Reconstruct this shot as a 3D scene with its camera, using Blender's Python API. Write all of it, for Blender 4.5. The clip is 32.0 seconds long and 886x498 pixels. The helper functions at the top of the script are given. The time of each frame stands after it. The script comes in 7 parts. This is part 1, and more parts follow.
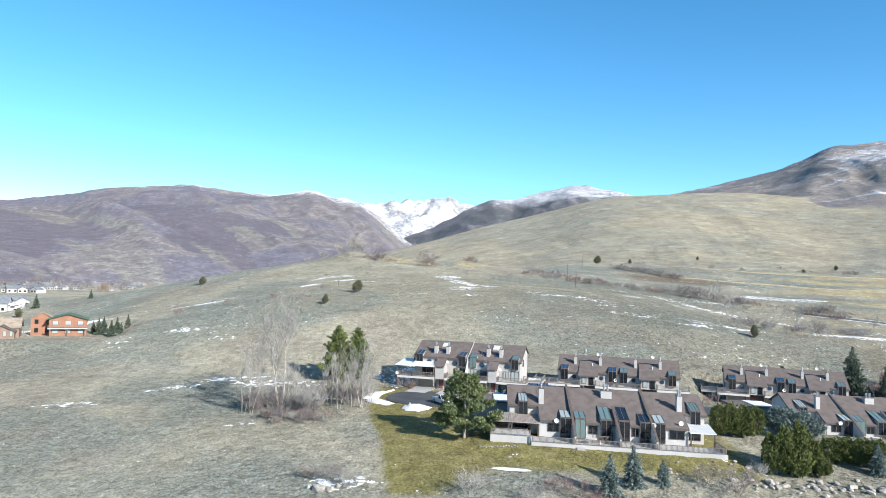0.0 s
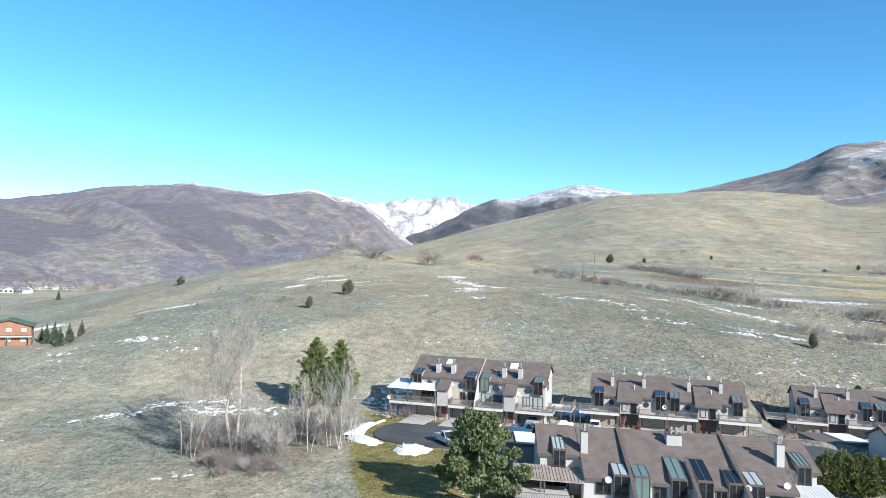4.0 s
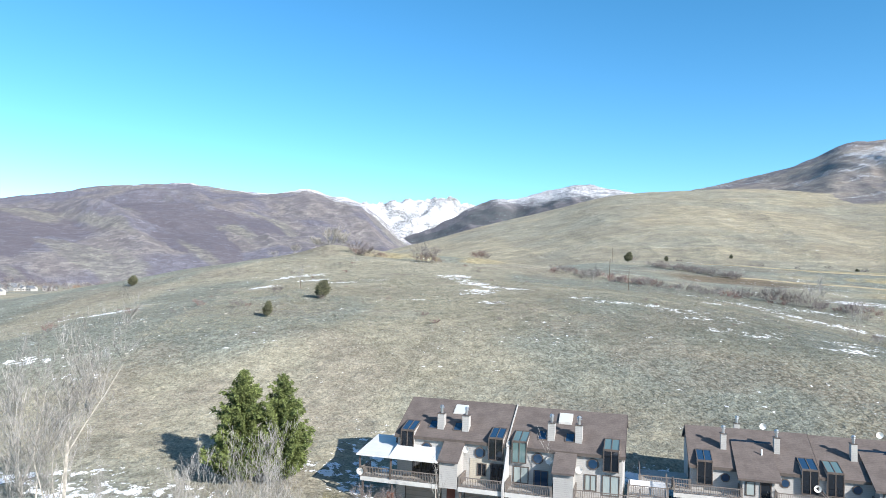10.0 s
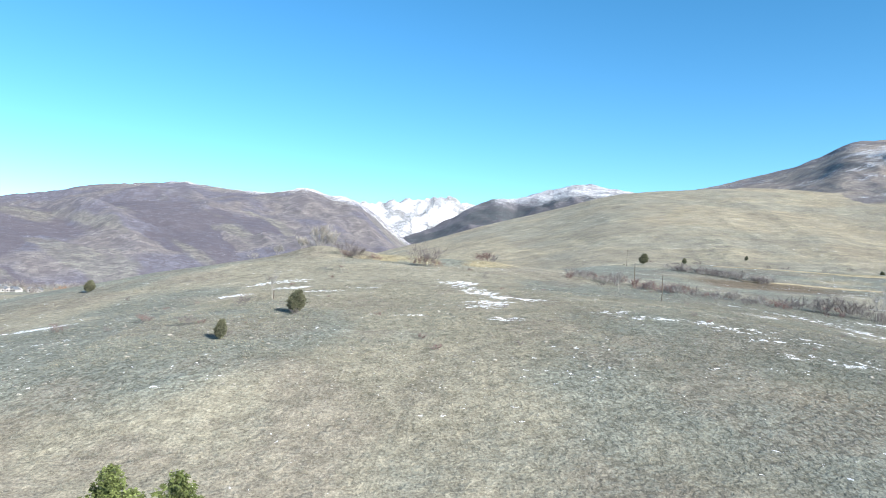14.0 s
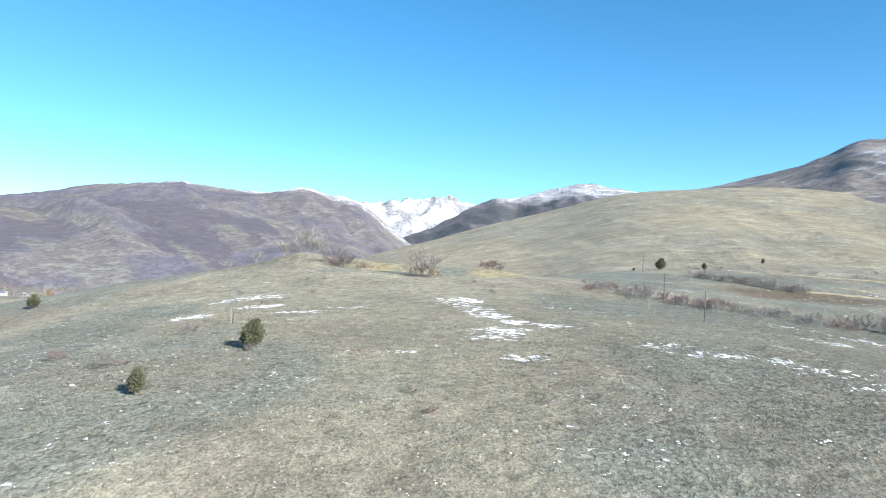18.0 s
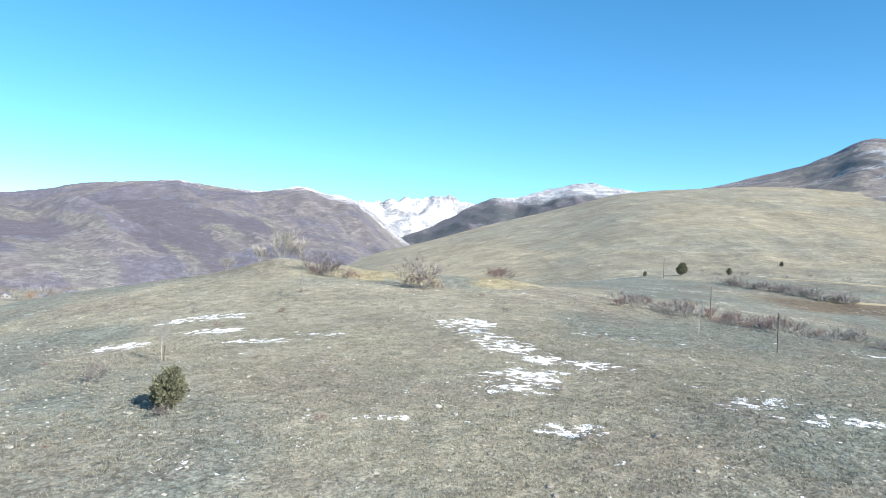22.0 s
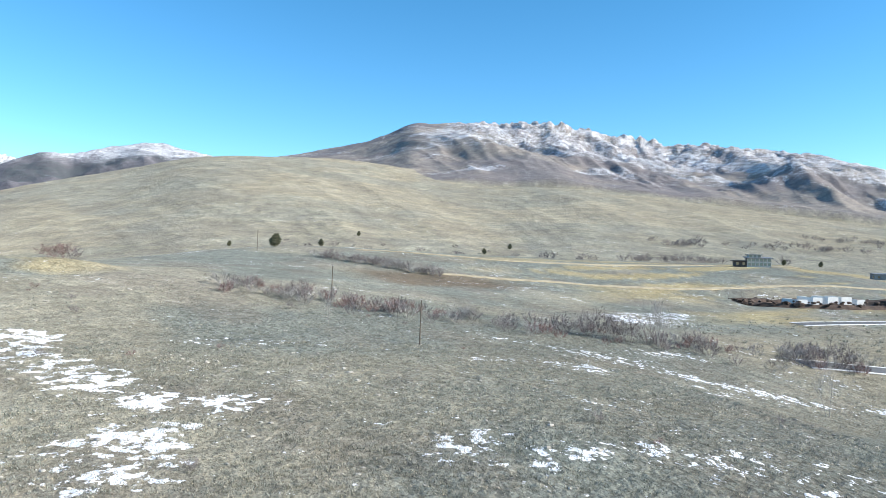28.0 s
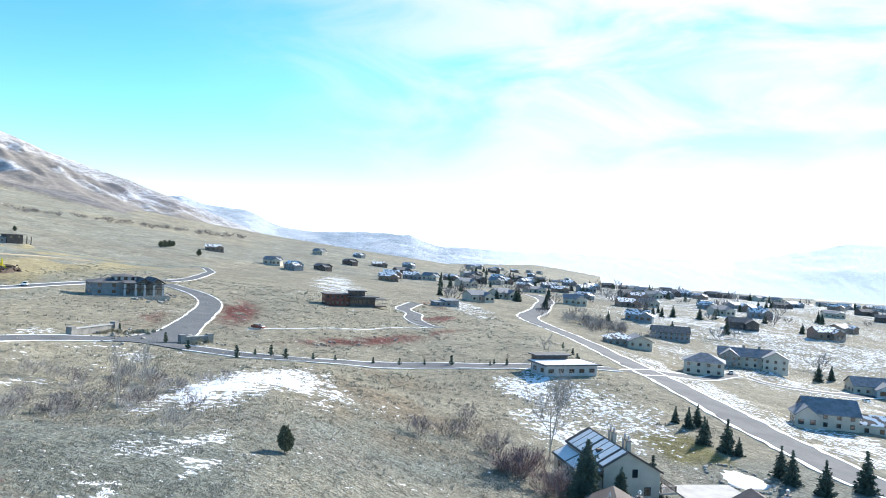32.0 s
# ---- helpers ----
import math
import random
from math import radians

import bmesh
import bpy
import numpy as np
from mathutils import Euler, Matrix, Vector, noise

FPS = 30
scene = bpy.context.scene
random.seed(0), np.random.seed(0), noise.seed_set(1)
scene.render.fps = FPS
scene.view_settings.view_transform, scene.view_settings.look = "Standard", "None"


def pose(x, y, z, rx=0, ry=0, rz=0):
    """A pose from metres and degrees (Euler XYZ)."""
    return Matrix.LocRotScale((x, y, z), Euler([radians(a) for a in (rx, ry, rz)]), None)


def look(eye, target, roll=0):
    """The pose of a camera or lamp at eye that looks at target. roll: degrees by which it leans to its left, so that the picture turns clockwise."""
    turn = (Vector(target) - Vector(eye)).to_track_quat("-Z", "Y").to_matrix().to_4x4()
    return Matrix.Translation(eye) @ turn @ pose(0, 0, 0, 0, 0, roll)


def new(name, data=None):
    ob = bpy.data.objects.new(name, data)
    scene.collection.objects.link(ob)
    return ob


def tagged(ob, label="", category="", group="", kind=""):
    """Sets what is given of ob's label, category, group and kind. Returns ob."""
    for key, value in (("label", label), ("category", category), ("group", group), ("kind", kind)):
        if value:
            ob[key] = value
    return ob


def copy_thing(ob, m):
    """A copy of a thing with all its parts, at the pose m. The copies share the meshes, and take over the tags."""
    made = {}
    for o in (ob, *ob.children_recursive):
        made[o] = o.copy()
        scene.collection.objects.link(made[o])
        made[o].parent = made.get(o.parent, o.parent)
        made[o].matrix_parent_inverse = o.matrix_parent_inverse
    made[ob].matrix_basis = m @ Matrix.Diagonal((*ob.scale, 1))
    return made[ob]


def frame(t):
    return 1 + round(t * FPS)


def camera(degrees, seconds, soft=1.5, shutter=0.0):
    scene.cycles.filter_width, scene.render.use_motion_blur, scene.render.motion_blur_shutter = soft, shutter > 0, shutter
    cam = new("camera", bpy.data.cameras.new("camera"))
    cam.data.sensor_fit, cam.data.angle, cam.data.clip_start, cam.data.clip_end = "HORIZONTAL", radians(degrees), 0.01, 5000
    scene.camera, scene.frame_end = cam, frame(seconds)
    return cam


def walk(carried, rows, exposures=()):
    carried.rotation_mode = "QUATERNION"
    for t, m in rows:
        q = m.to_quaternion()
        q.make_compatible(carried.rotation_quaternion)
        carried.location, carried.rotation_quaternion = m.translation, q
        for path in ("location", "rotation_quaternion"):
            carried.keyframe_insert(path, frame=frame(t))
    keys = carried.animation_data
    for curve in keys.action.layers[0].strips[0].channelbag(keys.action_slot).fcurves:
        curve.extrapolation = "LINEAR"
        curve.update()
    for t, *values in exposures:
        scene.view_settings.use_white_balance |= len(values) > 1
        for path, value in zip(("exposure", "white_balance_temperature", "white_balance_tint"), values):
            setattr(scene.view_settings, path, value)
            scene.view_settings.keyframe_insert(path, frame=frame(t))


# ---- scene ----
cam = camera(64.6, 32.0, soft=0.6)
PATH = [
    (0.0, (0.00, -0.00, 30.00), (0.000, 9.989, 30.475), 1.80),
    (1.0, (-0.05, 7.81, 30.14), (-0.061, 17.803, 30.613), 1.82),
    (2.0, (-0.10, 15.63, 30.28), (-0.121, 25.617, 30.751), 1.83),
    (3.0, (-0.19, 23.52, 30.33), (-0.219, 33.506, 30.803), 1.85),
    (4.0, (-0.37, 31.54, 30.23), (-0.393, 41.525, 30.703), 1.85),
    (5.0, (-0.59, 39.63, 30.04), (-0.605, 49.620, 30.518), 1.85),
    (6.0, (-0.77, 47.71, 29.88), (-0.776, 57.696, 30.364), 1.84),
    (7.0, (-0.85, 55.72, 29.76), (-0.855, 65.707, 30.246), 1.83),
    (8.0, (-0.89, 63.71, 29.68), (-0.895, 73.701, 30.160), 1.82),
    (9.0, (-0.96, 71.74, 29.73), (-0.971, 81.727, 30.209), 1.82),
    (10.0, (-1.13, 79.85, 29.95), (-1.139, 89.840, 30.439), 1.84),
    (11.0, (-1.36, 88.02, 30.33), (-1.362, 98.010, 30.811), 1.88),
    (12.0, (-1.58, 96.17, 30.82), (-1.585, 106.163, 31.305), 1.92),
    (13.0, (-1.75, 104.23, 31.41), (-1.750, 114.223, 31.901), 1.95),
    (14.0, (-1.80, 112.08, 32.16), (-1.800, 122.065, 32.647), 1.96),
    (15.0, (-1.75, 119.72, 33.08), (-1.752, 129.704, 33.564), 1.96),
    (16.0, (-1.66, 127.29, 34.11), (-1.665, 137.275, 34.589), 1.94),
    (17.0, (-1.59, 134.92, 35.18), (-1.598, 144.913, 35.659), 1.92),
    (18.0, (-1.60, 142.77, 36.23), (-1.608, 152.755, 36.710), 1.90),
    (19.0, (-1.75, 150.95, 37.20), (-1.755, 160.934, 37.679), 1.88),
    (19.5, (-1.89, 155.19, 37.65), (-1.891, 165.177, 38.136), 1.86),
    (20.0, (-2.03, 159.44, 38.09), (-2.028, 169.429, 38.576), 1.86),
    (20.5, (-2.16, 163.67, 38.51), (-2.161, 173.659, 38.994), 1.88),
    (21.0, (-2.28, 167.89, 38.91), (-2.291, 177.877, 39.392), 1.93),
    (21.5, (-2.36, 172.03, 39.27), (-2.377, 182.015, 39.746), 1.98),
    (22.0, (-2.39, 176.02, 39.56), (-2.376, 186.007, 40.033), 2.02),
    (22.5, (-2.34, 179.85, 39.77), (-2.283, 189.840, 40.249), 2.04),
    (23.0, (-2.26, 183.62, 39.97), (-2.090, 193.612, 40.438), 2.00),
    (23.5, (-2.16, 187.33, 40.13), (-1.867, 197.314, 40.598), 1.92),
    (24.0, (-2.04, 190.92, 40.29), (-1.613, 200.899, 40.763), 1.85),
    (24.5, (-1.94, 194.35, 40.47), (-1.311, 204.316, 40.962), 1.84),
    (25.0, (-1.86, 197.38, 40.74), (-0.798, 207.313, 41.215), 1.76),
    (25.5, (-1.81, 200.01, 41.08), (-0.095, 209.853, 41.516), 1.60),
    (26.0, (-1.78, 202.19, 41.44), (0.697, 211.872, 41.819), 1.43),
    (26.5, (-1.76, 203.87, 41.76), (1.475, 213.330, 42.083), 1.30),
    (27.0, (-1.76, 205.05, 42.03), (2.218, 214.222, 42.299), 1.23),
    (27.5, (-1.76, 205.91, 42.32), (2.974, 214.715, 42.530), 1.19),
    (28.0, (-1.78, 206.51, 42.61), (3.819, 214.792, 42.767), 1.25),
    (28.5, (-1.79, 206.94, 42.88), (4.725, 214.525, 42.990), 1.41),
    (29.0, (-1.85, 207.20, 43.15), (5.531, 213.937, 43.221), 1.62),
    (29.5, (-2.01, 207.28, 43.40), (6.115, 213.101, 43.453), 1.91),
    (30.0, (-2.22, 207.17, 43.67), (6.521, 212.022, 43.711), 2.16),
    (30.5, (-2.43, 206.91, 43.95), (6.873, 210.588, 43.982), 2.40),
    (31.0, (-2.64, 206.62, 44.21), (7.146, 208.680, 44.237), 2.59),
    (31.5, (-2.83, 206.29, 44.46), (7.167, 206.607, 44.495), 2.76),
    (32.0, (-3.02, 205.98, 44.71), (6.857, 204.390, 44.758), 3.02),
]
walk(cam, [(t, look(eye, target, roll)) for t, eye, target, roll in PATH],
     [(0, 0.9), (26, 0.92), (28, 0.94), (29, 1.08), (30, 1.2), (32, 1.24)])

# ---- daylight: late-winter sun, high thin haze near it ----
SUN_AZ, SUN_EL = 137.0, 27.0          # degrees clockwise from +y, above the horizon
world = bpy.data.worlds.new("sky")
scene.world = world
world.use_nodes = True
wn = world.node_tree.nodes
sky = wn.new("ShaderNodeTexSky")
sky.sky_type = "NISHITA"
sky.sun_disc = False
sky.sun_elevation = radians(SUN_EL)
sky.sun_rotation = radians(SUN_AZ)
sky.altitude = 1700
sky.air_density = 0.9
sky.dust_density = 0.05
sky.ozone_density = 2.0
wn["Background"].inputs["Strength"].default_value = 0.132
tone = wn.new("ShaderNodeHueSaturation")
tone.inputs["Hue"].default_value = 0.489
tone.inputs["Saturation"].default_value = 1.28
world.node_tree.links.new(sky.outputs["Color"], tone.inputs["Color"])
# thin bright cirrus in the quarter of the sky round the sun
wl = world.node_tree.links
at = wn.new("ShaderNodeTexCoord")
spread_out = wn.new("ShaderNodeMapping")
spread_out.inputs["Scale"].default_value = (2.2, 3.4, 9.0)
spread_out.inputs["Rotation"].default_value = (0.10, 0.16, 0.5)
wisps = wn.new("ShaderNodeTexNoise")
wisps.inputs["Scale"].default_value = 1.3
wisps.inputs["Detail"].default_value = 7
wisps.inputs["Roughness"].default_value = 0.55
wisps.inputs["Distortion"].default_value = 0.6
wl.new(at.outputs["Generated"], spread_out.inputs["Vector"])
wl.new(spread_out.outputs["Vector"], wisps.inputs["Vector"])
near_sun = wn.new("ShaderNodeVectorMath")
near_sun.operation = "DOT_PRODUCT"
near_sun.inputs[1].default_value = (math.sin(radians(SUN_AZ)) * math.cos(radians(SUN_EL)), math.cos(radians(SUN_AZ)) * math.cos(radians(SUN_EL)), math.sin(radians(SUN_EL)))
wl.new(at.outputs["Generated"], near_sun.inputs[0])
quarter = wn.new("ShaderNodeMapRange")
quarter.interpolation_type = "SMOOTHSTEP"
quarter.inputs["From Min"].default_value, quarter.inputs["From Max"].default_value = 0.50, 0.98
wl.new(near_sun.outputs["Value"], quarter.inputs["Value"])
veil = wn.new("ShaderNodeMath")
veil.operation = "MULTIPLY"
wl.new(quarter.outputs["Result"], veil.inputs[0])
thin = wn.new("ShaderNodeMapRange")
thin.interpolation_type = "SMOOTHSTEP"
thin.inputs["From Min"].default_value, thin.inputs["From Max"].default_value = 0.32, 0.68
thin.inputs["To Min"].default_value = 0.12
wl.new(wisps.outputs["Fac"], thin.inputs["Value"])
wl.new(thin.outputs["Result"], veil.inputs[1])
cirrus = wn.new("ShaderNodeMixRGB")
cirrus.inputs[2].default_value = (3.5, 3.5, 3.55, 1)
wl.new(veil.outputs[0], cirrus.inputs["Fac"])
wl.new(tone.outputs["Color"], cirrus.inputs[1])
wl.new(cirrus.outputs["Color"], wn["Background"].inputs["Color"])
sun_data = bpy.data.lights.new("sun", "SUN")
sun_data.energy = 4.6
sun_data.angle = radians(0.53)
sun_data.color = (1.0, 0.955, 0.89)
sun = new("sun", sun_data)
sun_dir = Vector((math.sin(radians(SUN_AZ)) * math.cos(radians(SUN_EL)), math.cos(radians(SUN_AZ)) * math.cos(radians(SUN_EL)), math.sin(radians(SUN_EL))))
sun.matrix_world = look(sun_dir * 300 + Vector((0, 150, 0)), (0, 150, 0))

# ---- materials ----
def shade(name, base, rough=0.8, metal=0.0, spread=0.18, scale=3.0, fine=40.0, bump=0.15, second=None, spec=0.3, mix=(0.4, 0.65), boards=0.0, courses=0.0, vary=0.0, islands=0.0, soft=0.0):
    """A weathered surface: two scales of noise over the base colour, relief, and lap boards or shingle courses where asked."""
    m = bpy.data.materials.new(name)
    m.use_nodes = True
    nt = m.node_tree
    n, l = nt.nodes, nt.links
    b = n["Principled BSDF"]
    b.inputs["Roughness"].default_value = rough
    b.inputs["Metallic"].default_value = metal
    b.inputs["Specular IOR Level"].default_value = spec
    geo = n.new("ShaderNodeNewGeometry")
    big = n.new("ShaderNodeTexNoise")
    big.inputs["Scale"].default_value = scale
    big.inputs["Detail"].default_value = 5
    small = n.new("ShaderNodeTexNoise")
    small.inputs["Scale"].default_value = fine
    small.inputs["Detail"].default_value = 3
    l.new(geo.outputs["Position"], big.inputs["Vector"])
    l.new(geo.outputs["Position"], small.inputs["Vector"])
    second = second or tuple(c * (1 - spread * 1.6) for c in base)
    r = n.new("ShaderNodeMapRange")
    r.inputs["From Min"].default_value, r.inputs["From Max"].default_value = mix
    l.new(big.outputs["Fac"], r.inputs["Value"])
    mx = n.new("ShaderNodeMixRGB")
    mx.inputs[1].default_value = (*base, 1)
    mx.inputs[2].default_value = (*second, 1)
    l.new(r.outputs["Result"], mx.inputs["Fac"])

    def times(color, value, lo, hi, a=0.3, z=0.7):
        q = n.new("ShaderNodeMapRange")
        q.inputs["From Min"].default_value, q.inputs["From Max"].default_value = a, z
        q.inputs["To Min"].default_value, q.inputs["To Max"].default_value = lo, hi
        l.new(value, q.inputs["Value"])
        o = n.new("ShaderNodeMixRGB")
        o.blend_type = "MULTIPLY"
        o.inputs["Fac"].default_value = 1
        l.new(color, o.inputs[1])
        l.new(q.outputs["Result"], o.inputs[2])
        return o.outputs["Color"]

    color = times(mx.outputs["Color"], small.outputs["Fac"], 1 - spread, 1 + spread * 0.5)
    if vary:
        info = n.new("ShaderNodeObjectInfo")
        color = times(color, info.outputs["Random"], 1 - vary, 1 + vary, 0, 1)
    if islands:
        color = times(color, geo.outputs["Random Per Island"], 1 - islands, 1 + islands, 0, 1)
    height_out = small.outputs["Fac"]
    step = boards or courses
    if step:
        sep = n.new("ShaderNodeSeparateXYZ")
        l.new(geo.outputs["Position"], sep.inputs[0])
        dv = n.new("ShaderNodeMath")
        dv.operation = "DIVIDE"
        l.new(sep.outputs["Z"], dv.inputs[0])
        dv.inputs[1].default_value = step
        fr = n.new("ShaderNodeMath")
        fr.operation = "FRACT"
        l.new(dv.outputs[0], fr.inputs[0])
        color = times(color, fr.outputs[0], 0.72 if boards else 0.8, 1.03, 0.0, 0.22)
        height_out = fr.outputs[0]
    l.new(color, b.inputs["Base Color"])
    if bump:
        bp = n.new("ShaderNodeBump")
        bp.inputs["Strength"].default_value = bump
        bp.inputs["Distance"].default_value = 0.05
        l.new(height_out, bp.inputs["Height"])
        l.new(bp.outputs["Normal"], b.inputs["Normal"])
    if soft:
        b.inputs["Subsurface Weight"].default_value = soft
    return m


siding = shade("grey_lap_siding", (0.43, 0.42, 0.41), 0.75, spread=0.07, scale=0.5, fine=9, bump=0.25, boards=0.19)
siding_tan = shade("tan_lap_siding", (0.48, 0.44, 0.37), 0.75, spread=0.07, scale=0.5, fine=9, bump=0.25, boards=0.19)
stucco = shade("pale_stucco", (0.47, 0.465, 0.46), 0.85, spread=0.08, scale=0.4, fine=14, bump=0.15)
roofing = shade("brown_shingles", (0.150, 0.126, 0.118), 0.92, spread=0.13, scale=0.8, fine=5.5, bump=0.4, courses=0.13, spec=0.2)
roof_dark = shade("charcoal_shingles", (0.14, 0.145, 0.155), 0.9, spread=0.3, scale=0.8, fine=5.5, bump=0.4, courses=0.13)
trim_brown = shade("dark_brown_trim", (0.115, 0.095, 0.085), 0.7, spread=0.12, scale=2, fine=20)
trim_white = shade("white_painted_trim", (0.55, 0.545, 0.53), 0.6, spread=0.06, scale=2, fine=20)
rail_grey = shade("weathered_grey_rail", (0.20, 0.175, 0.16), 0.8, spread=0.15, scale=2, fine=20)
deck_grey = shade("weathered_deck", (0.42, 0.40, 0.38), 0.85, spread=0.15, scale=2, fine=12)
garage_mat = shade("taupe_garage_door", (0.30, 0.27, 0.24), 0.6, spread=0.06, scale=1, fine=8, boards=0.52, bump=0.2)
concrete = shade("pale_concrete", (0.44, 0.43, 0.415), 0.9, spread=0.12, scale=0.5, fine=6)
asphalt = shade("blue_black_asphalt", (0.062, 0.066, 0.072), 0.85, spread=0.2, scale=0.25, fine=8, second=(0.085, 0.088, 0.09))
asphalt_old = shade("worn_grey_asphalt", (0.105, 0.112, 0.122), 0.92, spread=0.15, scale=0.15, fine=3, second=(0.135, 0.140, 0.147), spec=0.15)
new_concrete = shade("fresh_pale_concrete", (0.74, 0.73, 0.71), 0.85, spread=0.06, scale=0.5, fine=6)
kerb_mat = shade("kerb_concrete", (0.62, 0.61, 0.59), 0.9, spread=0.1, scale=1, fine=8)
track = shade("pale_dirt_track", (0.44, 0.375, 0.26), 0.95, spread=0.2, scale=0.3, fine=3)
brick_mat = shade("red_brown_brick", (0.26, 0.125, 0.095), 0.85, spread=0.3, scale=4, fine=8, courses=0.08, bump=0.4)
metal = shade("galvanised_flue", (0.62, 0.63, 0.65), 0.35, 0.9, spread=0.12, scale=4, fine=20)
white_metal = shade("white_standing_seam_roof", (0.66, 0.66, 0.66), 0.45, spread=0.05, scale=1, fine=5)
rib_roof = shade("pale_brown_ribbed_roof", (0.34, 0.29, 0.26), 0.6, spread=0.12, scale=1, fine=6)
plastic_white = shade("white_dish", (0.78, 0.78, 0.76), 0.5, spread=0.05)
green_bin = shade("green_plastic", (0.02, 0.22, 0.10), 0.5, spread=0.1)
snow_mat = shade("old_snow", (0.76, 0.765, 0.775), 0.7, spread=0.06, scale=1.5, fine=9, bump=0.5, soft=0.0)
stone = shade("pale_boulder", (0.44, 0.41, 0.37), 0.9, spread=0.25, scale=2.5, fine=14, bump=0.5, vary=0.25)
stone_loose = shade("pale_field_stone", (0.42, 0.395, 0.345), 0.9, spread=0.2, scale=2.5, fine=14, bump=0.3, islands=0.3)
wood_post = shade("grey_weathered_post", (0.20, 0.165, 0.135), 0.9, spread=0.25, scale=4, fine=25)
bark_pale = shade("pale_aspen_bark", (0.50, 0.47, 0.42), 0.85, spread=0.25, scale=2, fine=10)
bark_grey = shade("grey_bark", (0.32, 0.29, 0.26), 0.9, spread=0.25, scale=2, fine=10)
twig_pale = shade("pale_grey_twigs", (0.37, 0.355, 0.335), 0.9, spread=0.15, scale=1, fine=6, islands=0.25)
twig_brown = shade("grey_brown_twigs", (0.25, 0.22, 0.215), 0.9, spread=0.2, scale=1, fine=6, islands=0.3)
twig_red = shade("red_brown_twigs", (0.29, 0.195, 0.18), 0.9, spread=0.2, scale=1, fine=6, islands=0.3)
twig_gold = shade("golden_willow_twigs", (0.48, 0.28, 0.15), 0.9, spread=0.2, scale=1, fine=6, islands=0.3)
pine_green = shade("pine_needles", (0.165, 0.205, 0.07), 0.75, spread=0.25, scale=0.8, fine=6, islands=0.45)
lawn_pine = shade("lawn_pine_needles", (0.15, 0.19, 0.085), 0.75, spread=0.25, scale=0.8, fine=6, islands=0.4)
spruce_green = shade("dark_spruce_needles", (0.105, 0.14, 0.105), 0.75, spread=0.25, scale=0.8, fine=6, islands=0.4)
spruce_blue = shade("blue_spruce_needles", (0.16, 0.21, 0.20), 0.75, spread=0.2, scale=0.8, fine=6, islands=0.35)
juniper_green = shade("juniper_foliage", (0.19, 0.195, 0.125), 0.8, spread=0.25, scale=0.8, fine=6, islands=0.4)
hedge_green = shade("arborvitae_foliage", (0.12, 0.145, 0.045), 0.8, spread=0.25, scale=0.8, fine=6, islands=0.4)
sage_mat = shade("grey_sagebrush", (0.285, 0.295, 0.25), 0.9, spread=0.2, scale=0.06, fine=3, islands=0.15, second=(0.29, 0.28, 0.225))
straw_mat = shade("dry_straw_grass", (0.47, 0.42, 0.31), 0.9, spread=0.2, scale=0.06, fine=3, islands=0.25, second=(0.40, 0.36, 0.275))
earth = shade("dug_brown_earth", (0.10, 0.072, 0.058), 0.95, spread=0.3, scale=0.4, fine=3, bump=0.8)
yellow_paint = shade("yellow_machine_paint", (0.62, 0.50, 0.03), 0.45, spread=0.08)
black_rubber = shade("black_rubber", (0.02, 0.02, 0.02), 0.8, spread=0.1)
orange_wall = shade("orange_stucco", (0.32, 0.165, 0.11), 0.85, spread=0.1, scale=0.6, fine=9)
brown_wall = shade("brown_board_wall", (0.27, 0.19, 0.15), 0.8, spread=0.12, scale=0.6, fine=9, boards=0.2)
green_trim = shade("green_trim", (0.08, 0.13, 0.08), 0.6, spread=0.1)
tan_roof = shade("tan_shingles", (0.34, 0.28, 0.22), 0.9, spread=0.2, scale=0.8, fine=5, courses=0.13)
slate_wall = shade("slate_blue_siding", (0.23, 0.25, 0.27), 0.75, spread=0.1, scale=0.5, fine=9, boards=0.2)
grey_wall = shade("warm_grey_stone_wall", (0.30, 0.29, 0.27), 0.85, spread=0.2, scale=0.7, fine=5)
dark_wall = shade("dark_timber_wall", (0.12, 0.098, 0.09), 0.75, spread=0.15, scale=0.7, fine=8, boards=0.25)
rust_wall = shade("rust_red_panel", (0.20, 0.075, 0.055), 0.7, spread=0.15, scale=0.7, fine=8)
roof_snowy = shade("roof_half_under_snow", (0.78, 0.80, 0.84), 0.75, spread=0.05, scale=0.55, fine=5, second=(0.10, 0.09, 0.09), mix=(0.50, 0.54))
blue_roof = shade("blue_grey_roof", (0.21, 0.23, 0.26), 0.85, spread=0.2, scale=0.6, fine=5, courses=0.13)


def glazing(name, tint, rough=0.04):
    """Opaque window glass; dark tints stand in for an unlit room behind."""
    m = bpy.data.materials.new(name)
    m.use_nodes = True
    b = m.node_tree.nodes["Principled BSDF"]
    b.inputs["Base Color"].default_value = (*tint, 1)
    b.inputs["Roughness"].default_value = rough
    b.inputs["IOR"].default_value = 1.5
    b.inputs["Specular IOR Level"].default_value = 0.8
    b.inputs["Coat Weight"].default_value = 0.4
    return m


glass_dark = glazing("dark_window_glass", (0.012, 0.016, 0.022))
# the teal base colour paints in sky reflected by the panes
glass_teal = glazing("teal_sky_glass", (0.12, 0.185, 0.185))
glass_blue = glazing("blue_tinted_glass", (0.02, 0.05, 0.10))
glass_curtain = glazing("curtained_glass", (0.33, 0.38, 0.38), 0.08)
glass_frost = glazing("frosted_skylight", (0.55, 0.60, 0.62), 0.3)


